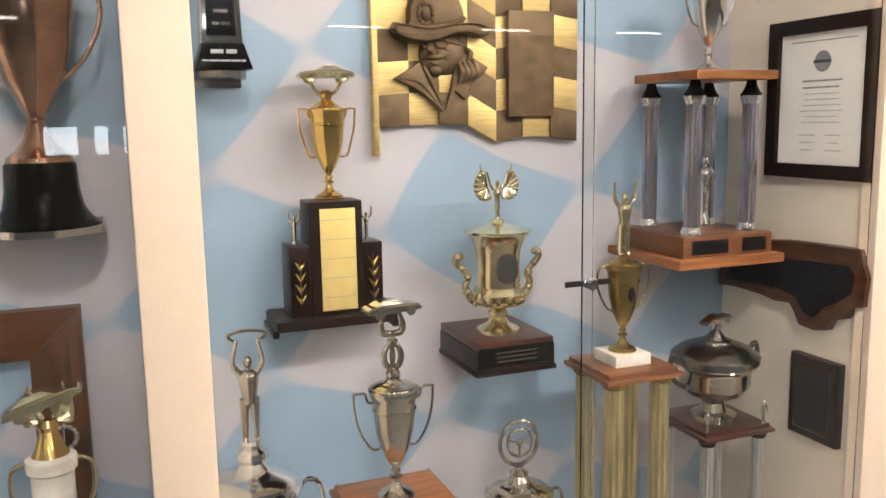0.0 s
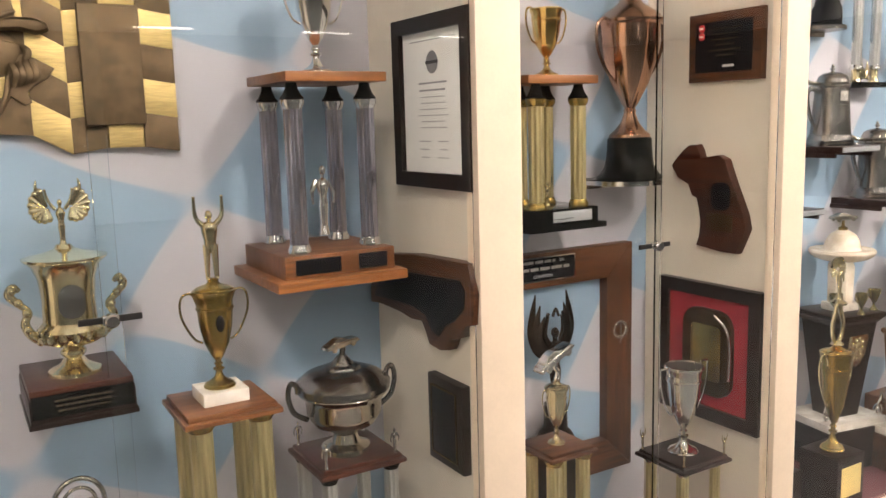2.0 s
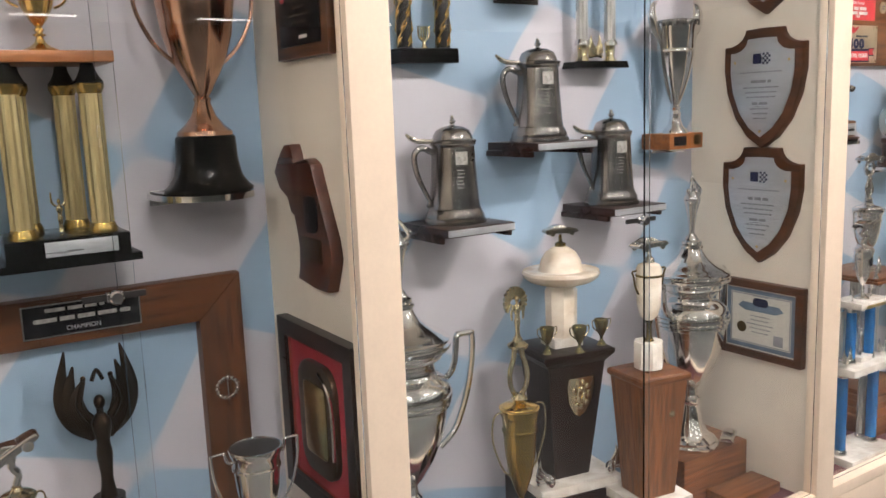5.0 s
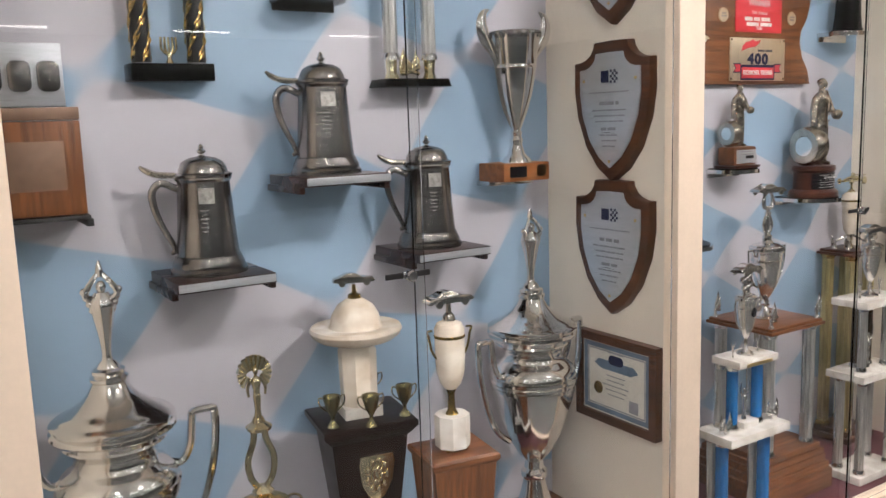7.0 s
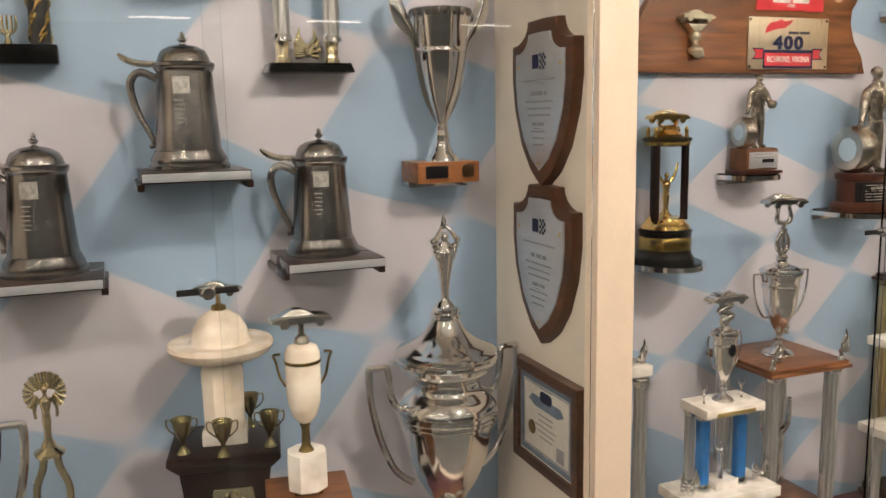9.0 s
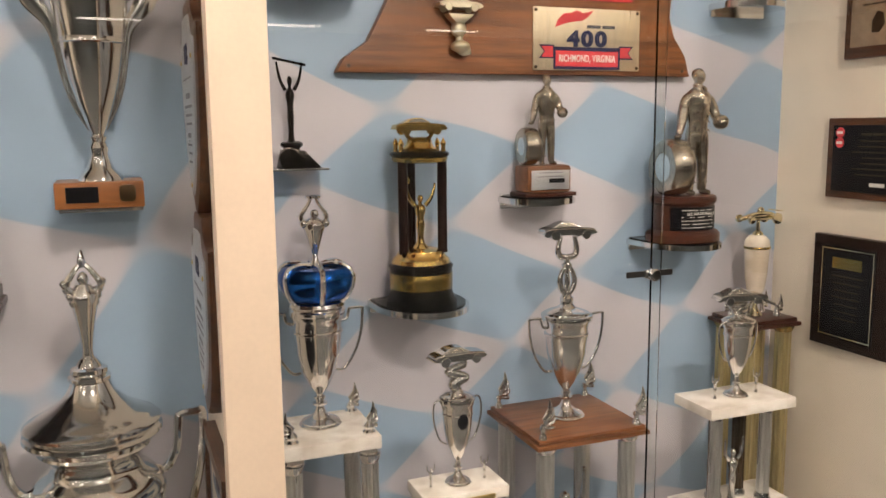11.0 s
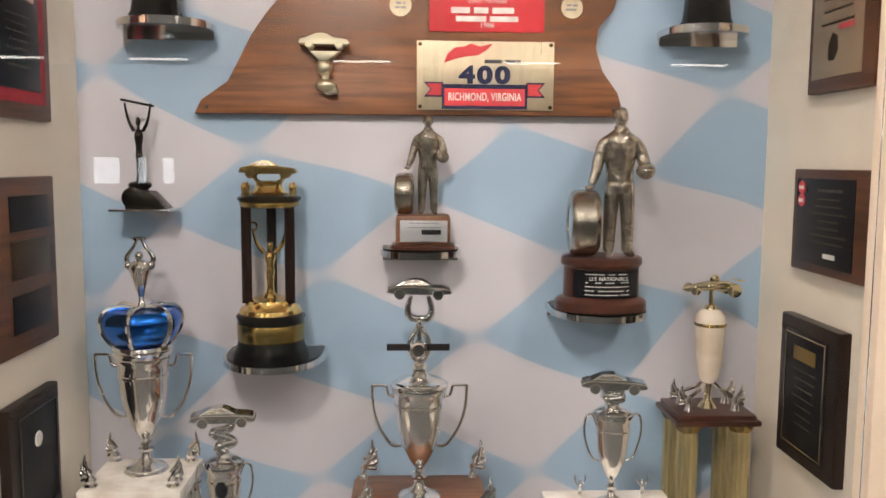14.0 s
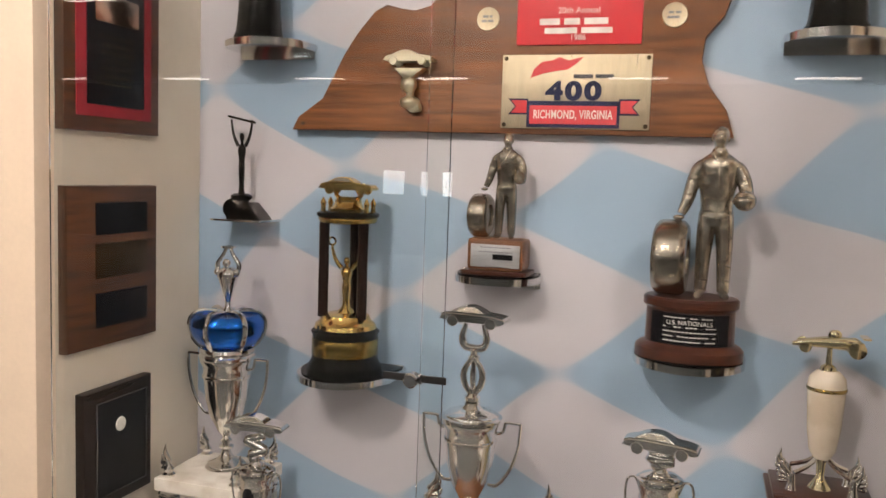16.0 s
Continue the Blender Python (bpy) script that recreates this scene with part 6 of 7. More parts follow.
for sx0, sx1, bx in ((3.682, 3.852, 3.758), (4.690, 4.850, 4.765)):
    wall_shelf(sx0, sx1, 1.600, 1.762, "brushed steel shelf high on the mural", top=CHROME)
    t = thing("black_trophy_base", bx, 1.655, 1.765, "glossy black waisted base of a tall trophy", "trophy", group="black based trophies")
    part("base", lathe([(0.048, 0), (0.048, 0.006), (0.044, 0.012), (0.040, 0.05), (0.038, 0.11), (0.034, 0.115)], 36), BLACKGLOSS, t)
    part("cup", lathe([(0.03, 0.115), (0.012, 0.15), (0.01, 0.18), (0.04, 0.25), (0.05, 0.36), (0.046, 0.36), (0.01, 0.22)], 30), SILVER, t)

t = thing("black_statuette", 3.716, 1.668, 1.422, "black figure holding a bar overhead on a wedge base", "statuette")
bm = figure_bm(0.122, "v", True, (0, 0, 0.046), bulk=0.72)
tube([(-0.030, -0.002, 0.200), (0.0, -0.002, 0.194), (0.030, -0.002, 0.188)], 0.0024, 6, 1, bm=bm)
lathe([(0.016, 0.030), (0.015, 0.036), (0.021, 0.041), (0.021, 0.046), (0.014, 0.050)], 16, bm=bm)
slab([(-0.024, 0), (0.052, 0), (0.022, 0.032), (-0.016, 0.034)], -0.018, 0.03, 0.002, bm)
joined(bm, turned(lathe([(0.020, 0), (0.020, 0.004), (0.015, 0.006), (0.013, 0.003), (0.005, 0.004)], 22), pose(-0.008, -0.018, 0.020, 90, 0, 0)))
part("body", bm, DARKCAST, t)
part("stand", box(-0.048, 0.062, -0.035, 0.047, -0.004, 0, 0.001), CHROME, t)

t = thing("tower_trophy", 3.958, 1.640, 1.152, "gilt tower with a car and figure on a black drum", "trophy")
part("drum", lathe([(0.070, 0), (0.070, 0.009), (0.066, 0.014), (0.062, 0.022), (0.061, 0.030), (0.061, 0.066), (0.064, 0.074), (0.058, 0.080)], 44), BLACKGLOSS, t)
part("gold_band", lathe([(0.0615, 0.030), (0.0622, 0.031), (0.0622, 0.060), (0.0615, 0.061)], 44), OLDGOLD, t)
part("gold_base", lathe([(0.058, 0.080), (0.056, 0.088), (0.048, 0.094), (0.044, 0.104), (0.030, 0.108)], 40), GOLD, t)
for a in (95, 200, 335):
    part("post", lathe([(0.0095, 0.100), (0.0095, 0.278)], 14, (0.043 * math.cos(radians(a)), 0.043 * math.sin(radians(a)), 0)), DARKWOOD, t)
part("roof", lathe([(0.040, 0.274), (0.052, 0.277), (0.055, 0.283), (0.053, 0.287)], 40), OLDGOLD, t)
part("roof_rim", lathe([(0.053, 0.286), (0.0575, 0.288), (0.058, 0.294), (0.052, 0.297), (0.030, 0.298)], 40), BLACKGLOSS, t, "black roof rim")
part("roof_bell", lathe([(0.034, 0.297), (0.035, 0.302), (0.028, 0.306), (0.024, 0.314), (0.025, 0.318), (0.012, 0.324)], 36), GOLD, t)
for a in (20, 160, 200, 340):
    part("finial", lathe([(0.005, 0.296), (0.004, 0.306), (0.006, 0.312), (0.001, 0.322)], 10, (0.046 * math.cos(radians(a)), 0.046 * math.sin(radians(a)), 0)), GOLD, t)
bm = bmesh.new()
for s in (-1, 1):
    tube([(0, 0, 0.318), (s * 0.02, 0, 0.322), (s * 0.028, 0, 0.334)], 0.004, 6, bm=bm)
part("car_stand", bm, GOLD, t)
car(t, 0.100, pose(0, 0, 0.328, 0, 0, 0), GOLD)
bm = figure_bm(0.100, "v", True, (0, 0, 0.112), bulk=1.15)
lathe([(0.018, 0.104), (0.014, 0.112), (0.008, 0.118)], 16, bm=bm)
tube([(-0.030 + 0.007 * math.cos(a), -0.002, 0.240 + 0.007 * math.sin(a)) for a in [2 * math.pi * q / 10 for q in range(10)]], 0.002, 6, 2, True, bm)
part("figurine", bm, GOLD, t)
wall_shelf(3.868, 4.055, 1.540, 1.149, "black shelf with a chrome front under a gilt tower trophy")


def tyre_statue(x, y, z, h, label, wheel_r, drum):
    """Nickel figure of a driver with a helmet under one arm and a hand on a tyre."""
    t = thing("driver_statuette", x, y, z, label, "statuette", group="driver statuettes")
    k = h
    bm = bmesh.new()

    def limb(pts, radii, seg=12):
        tube([(x * k, y * k, z * k) for x, y, z in pts], [r * k for r in radii], seg, 4, bm=bm)

    for s in (-1, 1):
        limb([(s * 0.078, -0.075, 0.016), (s * 0.070, -0.035, 0.022), (s * 0.064, 0.004, 0.030)], [0.020, 0.026, 0.028])
        limb([(s * 0.064, 0.0, 0.035), (s * 0.062, 0.0, 0.09), (s * 0.058, -0.004, 0.26), (s * 0.050, 0.0, 0.40), (s * 0.044, 0.0, 0.48)], [0.036, 0.039, 0.046, 0.054, 0.056])
        for q in range(4):
            limb([(s * 0.095, -0.030, 0.10 + 0.085 * q), (s * 0.060, -0.045, 0.112 + 0.085 * q), (s * 0.025, -0.034, 0.095 + 0.085 * q)], [0.004, 0.009, 0.004], 6)
    torso = tube([(0, 0, 0.42 * k), (0, 0, 0.455 * k), (0, 0, 0.475 * k), (0, 0, 0.54 * k), (0, 0, 0.64 * k), (0, 0, 0.73 * k), (0, 0, 0.79 * k), (0, 0, 0.825 * k), (0, 0, 0.85 * k)], [0.092 * k, 0.096 * k, 0.100 * k, 0.092 * k, 0.104 * k, 0.116 * k, 0.112 * k, 0.075 * k, 0.040 * k], 20, 4)
    torso.transform(Matrix.Diagonal((1.0, 0.66, 1, 1)))
    joined(bm, torso)
    for s in (-1, 1):
        for q in range(4):
            limb([(s * 0.012, -0.068, 0.50 + 0.07 * q), (s * 0.05, -0.070, 0.515 + 0.068 * q), (s * 0.088, -0.045, 0.495 + 0.07 * q)], [0.003, 0.007, 0.003], 6)
        limb([(s * 0.014, -0.060, 0.80), (s * 0.034, -0.045, 0.835), (s * 0.030, 0.020, 0.862)], [0.010, 0.014, 0.012], 8)
    limb([(0, -0.068, 0.455), (0, -0.064, 0.54), (0, -0.074, 0.66), (0, -0.078, 0.74), (0, -0.055, 0.82)], [0.006, 0.006, 0.006, 0.006, 0.004], 6)
    limb([(0, 0, 0.83), (0, 0, 0.89)], [0.036, 0.033])
    ball((0, -0.008 * k, 0.925 * k), (0.044 * k, 0.052 * k, 0.062 * k), bm, 18)
    ball((0, 0.008 * k, 0.950 * k), (0.050 * k, 0.054 * k, 0.048 * k), bm, 18)
    ball((0, -0.058 * k, 0.918 * k), (0.009 * k, 0.012 * k, 0.014 * k), bm, 8)
    limb([(-0.022, -0.052, 0.898), (0, -0.058, 0.894), (0.022, -0.052, 0.898)], [0.003, 0.006, 0.003], 6)
    for s in (-1, 1):
        ball((s * 0.018 * k, -0.052 * k, 0.938 * k), (0.010 * k, 0.006 * k, 0.006 * k), bm, 8)
        ball((s * 0.046 * k, 0.0, 0.922 * k), (0.007 * k, 0.012 * k, 0.016 * k), bm, 8)
    limb([(-0.060, 0.0, 0.772), (-0.108, 0.004, 0.745), (-0.142, 0.0, 0.65), (-0.165, -0.015, 0.56), (-0.195, -0.028, 0.485)], [0.044, 0.046, 0.041, 0.036, 0.027])
    ball((-0.208 * k, -0.033 * k, 0.463 * k), (0.036 * k, 0.026 * k, 0.016 * k), bm, 10)
    limb([(0.060, 0.0, 0.772), (0.112, 0.004, 0.742), (0.152, -0.01, 0.65), (0.150, -0.060, 0.590), (0.100, -0.110, 0.570)], [0.044, 0.046, 0.042, 0.036, 0.026])
    for x, z in ((-0.135, 0.69), (-0.152, 0.60), (0.145, 0.69), (0.156, 0.63)):
        limb([(x - 0.036, -0.028, z + 0.008), (x, -0.044, z), (x + 0.036, -0.026, z + 0.010)], [0.003, 0.008, 0.003], 6)
    ball((0.150 * k, -0.098 * k, 0.575 * k), (0.062 * k, 0.062 * k, 0.060 * k), bm, 18)
    limb([(0.105, -0.135, 0.585), (0.150, -0.158, 0.600), (0.195, -0.135, 0.585)], [0.005, 0.010, 0.005], 6)
    part("figure", bm, NICKELCAST, t)
    w = wheel_r
    bm = lathe([(0.50 * w, 0.10 * w), (0.52 * w, 0), (0.86 * w, 0), (0.97 * w, 0.10 * w), (w, 0.22 * w), (w, 0.62 * w), (0.97 * w, 0.74 * w), (0.86 * w, 0.84 * w), (0.52 * w, 0.84 * w), (0.50 * w, 0.74 * w)], 40)
    bm.transform(pose(-0.19 * k + 0.20 * w, -0.02 * k, w, 90, 0, -94))
    tyre = part("tyre", bm, NICKEL, t)
    bm = lathe([(0.50 * w, 0.2 * w), (0.46 * w, 0.10 * w), (0.20 * w, 0.18 * w), (0.16 * w, 0.06 * w), (0.05 * w, 0.04 * w)], 28)
    bm.transform(pose(-0.19 * k + 0.20 * w, -0.02 * k, w, 90, 0, -94) @ Matrix.Translation((0, 0, 0.62 * w)))
    part("hub", bm, CHROME, tyre)
    return t


t = tyre_statue(4.605, 1.632, 1.340, 0.276, "large nickel driver statuette with helmet and tyre on a mahogany drum", 0.062, True)
part("drum", lathe([(0.086, -0.100), (0.086, -0.084), (0.080, -0.078), (0.071, -0.074), (0.070, -0.020), (0.076, -0.014), (0.076, -0.004), (0.072, 0.0)], 44, (-0.030, 0.0, 0), sy=0.8), MAHOG, t)
bm = bmesh.new()
seg = 14
ring = []
for k in range(seg + 1):
    a = radians(215 + 110 * k / seg)
    ring.append([bm.verts.new((-0.030 + rr * math.cos(a), 0.8 * rr * math.sin(a), zz)) for rr, zz in ((0.0705, -0.073), (0.0725, -0.073), (0.0725, -0.022), (0.0705, -0.022))])
for p, q in zip(ring, ring[1:]):
    for i in range(4):
        bm.faces.new((p[i], q[i], q[(i + 1) % 4], p[(i + 1) % 4]))
pl = part("plate", bm, BLACKPLATE, t, "black curved name plate")
bmesh_rows = bmesh.new()
for k in range(6):
    for j in range(14):
        if random.random() < 0.85 and not (k == 1):
            a = radians(236 + 68 * (j + 0.5) / 14)
            c = Vector((-0.030 + 0.0728 * math.cos(a), 0.8 * 0.0728 * math.sin(a), -0.029 - 0.0075 * k))
            box(-0.0024, 0.0024, -0.0004, 0.0004, -0.0007, 0.0007, bm=bmesh_rows, m=Matrix.Translation(c) @ Matrix.Rotation(a + radians(90), 4, "Z"))
link("lettering", bmesh_rows, WHITEPAINT, pl, smooth=False)
writing(pl, "U.S. NATIONALS", 0.0095, -0.030, -0.0605, -0.0365, WHITEPAINT)
wall_shelf(4.484, 4.666, 1.545, 1.238, "mahogany shelf with a chrome front under a driver statuette", top=BLACKGLOSS)

t = tyre_statue(4.250, 1.668, 1.414, 0.186, "small nickel driver statuette with tyre on an oak block", 0.039, False)
part("block", box(-0.060, 0.042, -0.034, 0.030, -0.056, 0, 0.008), TEAK, t)
part("base", box(-0.068, 0.050, -0.042, 0.034, -0.064, -0.056, 0.002), MAHOG, t)
pl = panel(t, -0.052, 0.036, -0.050, -0.010, -0.034, GREYPLATE, "plate")
panel(pl, -0.012, 0.024, -0.036, -0.027, -0.0362, BLACKPLATE, "name_bar", 0.0005, 0)
lettering(pl, -0.045, 0.03, -0.014, 2, 0.008, 0.002, -0.0362, SOFTINK)
wall_shelf(4.160, 4.314, 1.600, 1.347, "black shelf with a chrome front under a small statuette")

# crown cup
t = thing("crown_cup_trophy", 3.736, 1.572, CARPET, "silver cup with a blue enamel crown on white marble and columns", "trophy")
part("plinth", box(-0.09, 0.09, -0.085, 0.085, 0, 0.03, 0.003), STONE, t)
pillars(t, square_spots(0.070, 0.062), 0.03, 0.525, 0.016, SILVERTUBE, CHROME)
part("marble_slab", box(-0.088, 0.088, -0.082, 0.082, 0.538, 0.562, 0.002), STONE, t)
for px, py in square_spots(0.070, 0.062):
    part("ball_cap", lathe([(0.006, 0.522), (0.018, 0.526), (0.020, 0.531), (0.012, 0.538)], 18, (px, py, 0)), CHROME, t)
    bm = lathe([(0.011, 0.562), (0.012, 0.566), (0.008, 0.570), (0.010, 0.576), (0.004, 0.584)], 16, (px, py, 0))
    part("wing_ornament", wing_bm(0.040, 1 if px > 0 else -1, (px - (0.008 if px > 0 else -0.008), py, 0.578), bm, 4), SILVER, t)
cup_parts(t, 0.562, 0.216, 0.050, SILVER, handles="square", lid=0.0, cy=0.02)
part("collar", lathe([(0.051, 0.777), (0.053, 0.782), (0.049, 0.786), (0.052, 0.791), (0.050, 0.797), (0.042, 0.800)], 40, (0, 0.02, 0)), SILVER, t)
cr = part("crown", lathe([(0.047, 0.800), (0.056, 0.806), (0.065, 0.820), (0.0700, 0.836), (0.0690, 0.850), (0.059, 0.861), (0.038, 0.864), (0.012, 0.856)], 72, (0, 0.02, 0), flute=0.05, flutes=6), BLUEFOIL, t, "blue enamel crown")
for k in range(6):
    a = radians(60 * k + 28)
    bm = tube([((r0) * math.cos(a), 0.02 + (r0) * math.sin(a), z0) for r0, z0 in ((0.048, 0.799), (0.056, 0.806), (0.065, 0.820), (0.0695, 0.836), (0.0685, 0.851), (0.058, 0.863), (0.037, 0.867), (0.010, 0.863))], 0.0052, 8, 3)
    part("band", bm, SILVER, cr)
part("stem", lathe([(0.012, 0.866), (0.006, 0.874), (0.005, 0.885)], 12, (0, 0.02, 0)), SILVER, t)
bm = tube([(0, 0.02, 0.880), (0, 0.02, 0.894), (0, 0.02, 0.920), (0, 0.02, 0.938), (0, 0.02, 0.950)], [0.004, 0.008, 0.016, 0.021, 0.010], 14, 4)
ball((0, 0.014, 0.958), 0.008, bm)
for s in (-1, 1):
    ball((s * 0.020, 0.016, 0.940), 0.008, bm, 10)
    tube([(s * 0.020, 0.02, 0.942), (s * 0.023, 0.02, 0.955), (s * 0.010, 0.02, 0.974), (s * 0.004, 0.02, 0.988)], [0.005, 0.0045, 0.0035, 0.003], 8, 4, bm=bm)
lathe([(0.014, 0.986), (0.015, 0.990), (0.006, 0.992)], 12, (0, 0.02, 0), bm)
part("figurine", bm, SILVER, t)

# small car cup on blue columns
t = thing("car_cup_trophy", 3.925, 1.378, CARPET, "silver car cup on white marble tiers with blue columns", "trophy")
part("plinth", box(-0.12, 0.12, -0.065, 0.065, 0, 0.025, 0.003), STONE, t)
pillars(t, [(-0.085, 0), (0.085, 0)], 0.025, 0.285, 0.017, BLUETUBE, CHROME, 4, name="blue_column")
pillars(t, [(-0.085, 0.035), (0.085, 0.035)], 0.025, 0.285, 0.012, SILVERTUBE, CHROME)
part("lower_slab", box(-0.120, 0.118, -0.058, 0.058, 0.285, 0.308, 0.002), STONE, t)
part("figurine_block", box(-0.030, 0.030, -0.025, 0.025, 0.308, 0.325, 0.002), STONE, t)
part("figurine", figure_bm(0.085, "up", True, (0, 0, 0.325)), SILVER, t)
for s in (-1, 1):
    bm = wing_bm(0.038, 1, (s * 0.095, -0.02, 0.325), wing_bm(0.038, -1, (s * 0.095, -0.02, 0.325), None, 4), 4)
    ball((s * 0.095, -0.022, 0.322), (0.010, 0.010, 0.014), bm, 8)
    part("eagle", bm, SILVER, t)
pillars(t, [(-0.050, 0), (0.050, 0)], 0.308, 0.482, 0.015, BLUETUBE, CHROME, 4, name="blue_column")
pillars(t, [(-0.062, 0.030), (0.062, 0.030)], 0.308, 0.482, 0.011, SILVERTUBE, CHROME)
part("upper_slab", box(-0.077, 0.077, -0.045, 0.045, 0.482, 0.502, 0.002), STONE, t)
panel(t, -0.05, 0.05, 0.484, 0.493, -0.045, BRASS, "label")
car_cup(t, 0.502, 0.150, 0.029, 0.715, SILVER, 0.095, twist=True, handles="scroll", lid=0.024, emblem_or_reflection=True, rz=6)
for s in (-1, 1):
    part("corner_figurine", figure_bm(0.034, "up", True, (s * 0.050, 0, 0.502)), SILVER, t)

# centre car cup on a wooden platform
t = thing("car_cup_trophy", 4.234, 1.548, CARPET, "large silver car cup on a teak platform with four columns", "trophy")
part("lower_block", box(-0.15, 0.15, -0.14, 0.14, 0, 0.06, 0.004), TEAK, t)
part("lower_step", moulded(0.285, 0.265, 0.06, 0.105), TEAK, t)
part("lower_board", moulded(0.262, 0.242, 0.105, 0.140), TEAK, t)
pillars(t, square_spots(0.092, 0.085), 0.140, 0.505, 0.018, SILVERTUBE, CHROME)
part("platform", moulded(0.248, 0.232, 0.505, 0.523, 0.006), TEAK, t)
part("figurine", figure_bm(0.22, "up", True, (0, 0, 0.14)), SILVER, t)
car_cup(t, 0.523, 0.208, 0.049, 0.888, SILVER, 0.108, handles="square", lid=0.034, rz=-4)
for px, py in square_spots(0.104, 0.098):
    bm = wing_bm(0.05, 1, (px - 0.006, py, 0.545), None, 3)
    lathe([(0.009, 0.523), (0.007, 0.530), (0.004, 0.536), (0.006, 0.55)], 12, (px, py, 0), bm)
    part("wing_ornament", bm, SILVER, t)

# right car cup on white marble
t = thing("car_cup_trophy", 4.550, 1.414, CARPET, "silver car cup on white marble tiers and pale columns", "trophy")
part("plinth", box(-0.11, 0.11, -0.06, 0.06, 0, 0.025, 0.003), STONE, t)
pillars(t, square_spots(0.078, 0.035), 0.025, 0.320, 0.014, SILVERTUBE, CHROME)
part("lower_slab", box(-0.115, 0.115, -0.062, 0.062, 0.320, 0.342, 0.002), STONE, t)
pillars(t, [(-0.062, -0.02), (0.062, -0.02)], 0.342, 0.544, 0.013, SILVERTUBE, CHROME)
pillars(t, [(-0.030, 0.02), (0.030, 0.02)], 0.342, 0.544, 0.014, BRONZE, CHROME, name="dark_column")
part("figurine", figure_bm(0.11, "up", True, (0, 0, 0.342)), SILVER, t)
part("upper_slab", box(-0.106, 0.104, -0.058, 0.058, 0.544, 0.565, 0.002), STONE, t)
car_cup(t, 0.565, 0.152, 0.031, 0.755, SILVER, 0.100, twist=True, handles="scroll", lid=0.024, rz=-8)
for s in (-1, 1):
    part("corner_figurine", figure_bm(0.042, "up", True, (s * 0.052, 0, 0.565)), SILVER, t)

# racing car on a marble column
t = thing("racing_car_trophy", 4.787, 1.632, CARPET, "gold racing car on a marble column over gold columns", "trophy")
part("plinth", moulded(0.16, 0.14, 0, 0.04), WALNUT, t)
pillars(t, square_spots(0.050, 0.042), 0.04, 0.645, 0.019, GOLDTUBE, OLDGOLD)
part("board", moulded(0.158, 0.136, 0.645, 0.664, 0.007), MAHOG, t)
part("foot", lathe([(0.018, 0.664), (0.014, 0.670), (0.006, 0.682), (0.008, 0.715)], 16), PALEGOLD, t)
for a in (-35, 215, 35, 145):
    ca, sa = math.cos(radians(a)), math.sin(radians(a))
    bm = tube([(0.006 * ca, 0.006 * sa, 0.715), (0.026 * ca, 0.022 * sa, 0.700), (0.050 * ca, 0.040 * sa, 0.690)], 0.004, 6)
    wing_bm(0.034, 1 if ca > 0 else -1, (0.052 * ca, 0.042 * sa, 0.678), bm, 3)
    lathe([(0.009, 0.664), (0.007, 0.668), (0.005, 0.690)], 12, (0.054 * ca, 0.044 * sa, 0), bm)
    part("wing_leg", bm, SILVER, t)
part("marble_column", lathe([(0.012, 0.712), (0.020, 0.725), (0.025, 0.760), (0.028, 0.815), (0.029, 0.828), (0.027, 0.842), (0.018, 0.852), (0.010, 0.854)], 28), CREAMSTONE, t)
part("beaded_band", lathe([(0.0292, 0.822), (0.0305, 0.825), (0.0292, 0.828)], 28), OLDGOLD, t)
part("car_stand", lathe([(0.013, 0.854), (0.011, 0.860), (0.005, 0.864), (0.004, 0.888)], 12), PALEGOLD, t)
bm = tube([(-0.055, 0, 0.892), (-0.03, 0, 0.896), (0.0, 0, 0.898), (0.03, 0, 0.897), (0.048, 0, 0.894)], [0.003, 0.007, 0.010, 0.010, 0.006], 10, 4)
for wx, wr in ((-0.038, 0.009), (0.036, 0.013)):
    for wy in (-0.024, 0.018):
        lathe([(wr * 0.6, 0), (wr, 0.001), (wr, 0.006), (wr * 0.6, 0.007)], 16, bm=(w := bmesh.new()))
        w.transform(pose(wx, wy + 0.006, 0.892, 90, 0, 0))
        tmp = bpy.data.meshes.new("t")
        w.to_mesh(tmp)
        w.free()
        bm.from_mesh(tmp)
        bpy.data.meshes.remove(tmp)
    tube([(wx, -0.022, 0.892), (wx, 0.022, 0.892)], 0.0022, 6, 1, bm=bm)
ball((0.006, 0, 0.910), (0.010, 0.006, 0.009), bm, 8)
box(0.044, 0.055, -0.018, 0.018, 0.908, 0.911, bm=bm)
part("racing_car", bm, PALEGOLD, t)

# plaques on the partitions of case E
PX_EL = 3.587
t = plaque("award_plaque", PX_EL, 1.436, 1.715, 0.242, 0.28, "walnut framed black plaque on red backing", 90)
panel(t, -0.095, 0.095, -0.115, 0.115, -0.02, REDVELVET, "red_backing")
pl = panel(t, -0.072, 0.072, -0.095, 0.10, -0.0222, BLACKPLATE, "black_plate")
lettering(pl, -0.05, 0.05, 0.02, 7, 0.013, 0.003, -0.0244, GOLDINK)
part("picture", slab(rounded(0.11, 0.045, 0.006, at=(0, 0.065)), -0.026, -0.024, 0.001), COPPER, pl)
t = plaque("award_plaque", PX_EL, 1.436, 1.345, 0.232, 0.278, "walnut plaque with three dark name plates", 90)
for k, (zz, hh, mt) in enumerate(((0.055, 0.055, BLACKPLATE), (-0.02, 0.060, BRONZE), (-0.105, 0.060, BLACKPLATE))):
    panel(t, -0.05, 0.085, zz, zz + hh, -0.02, mt, "plate")
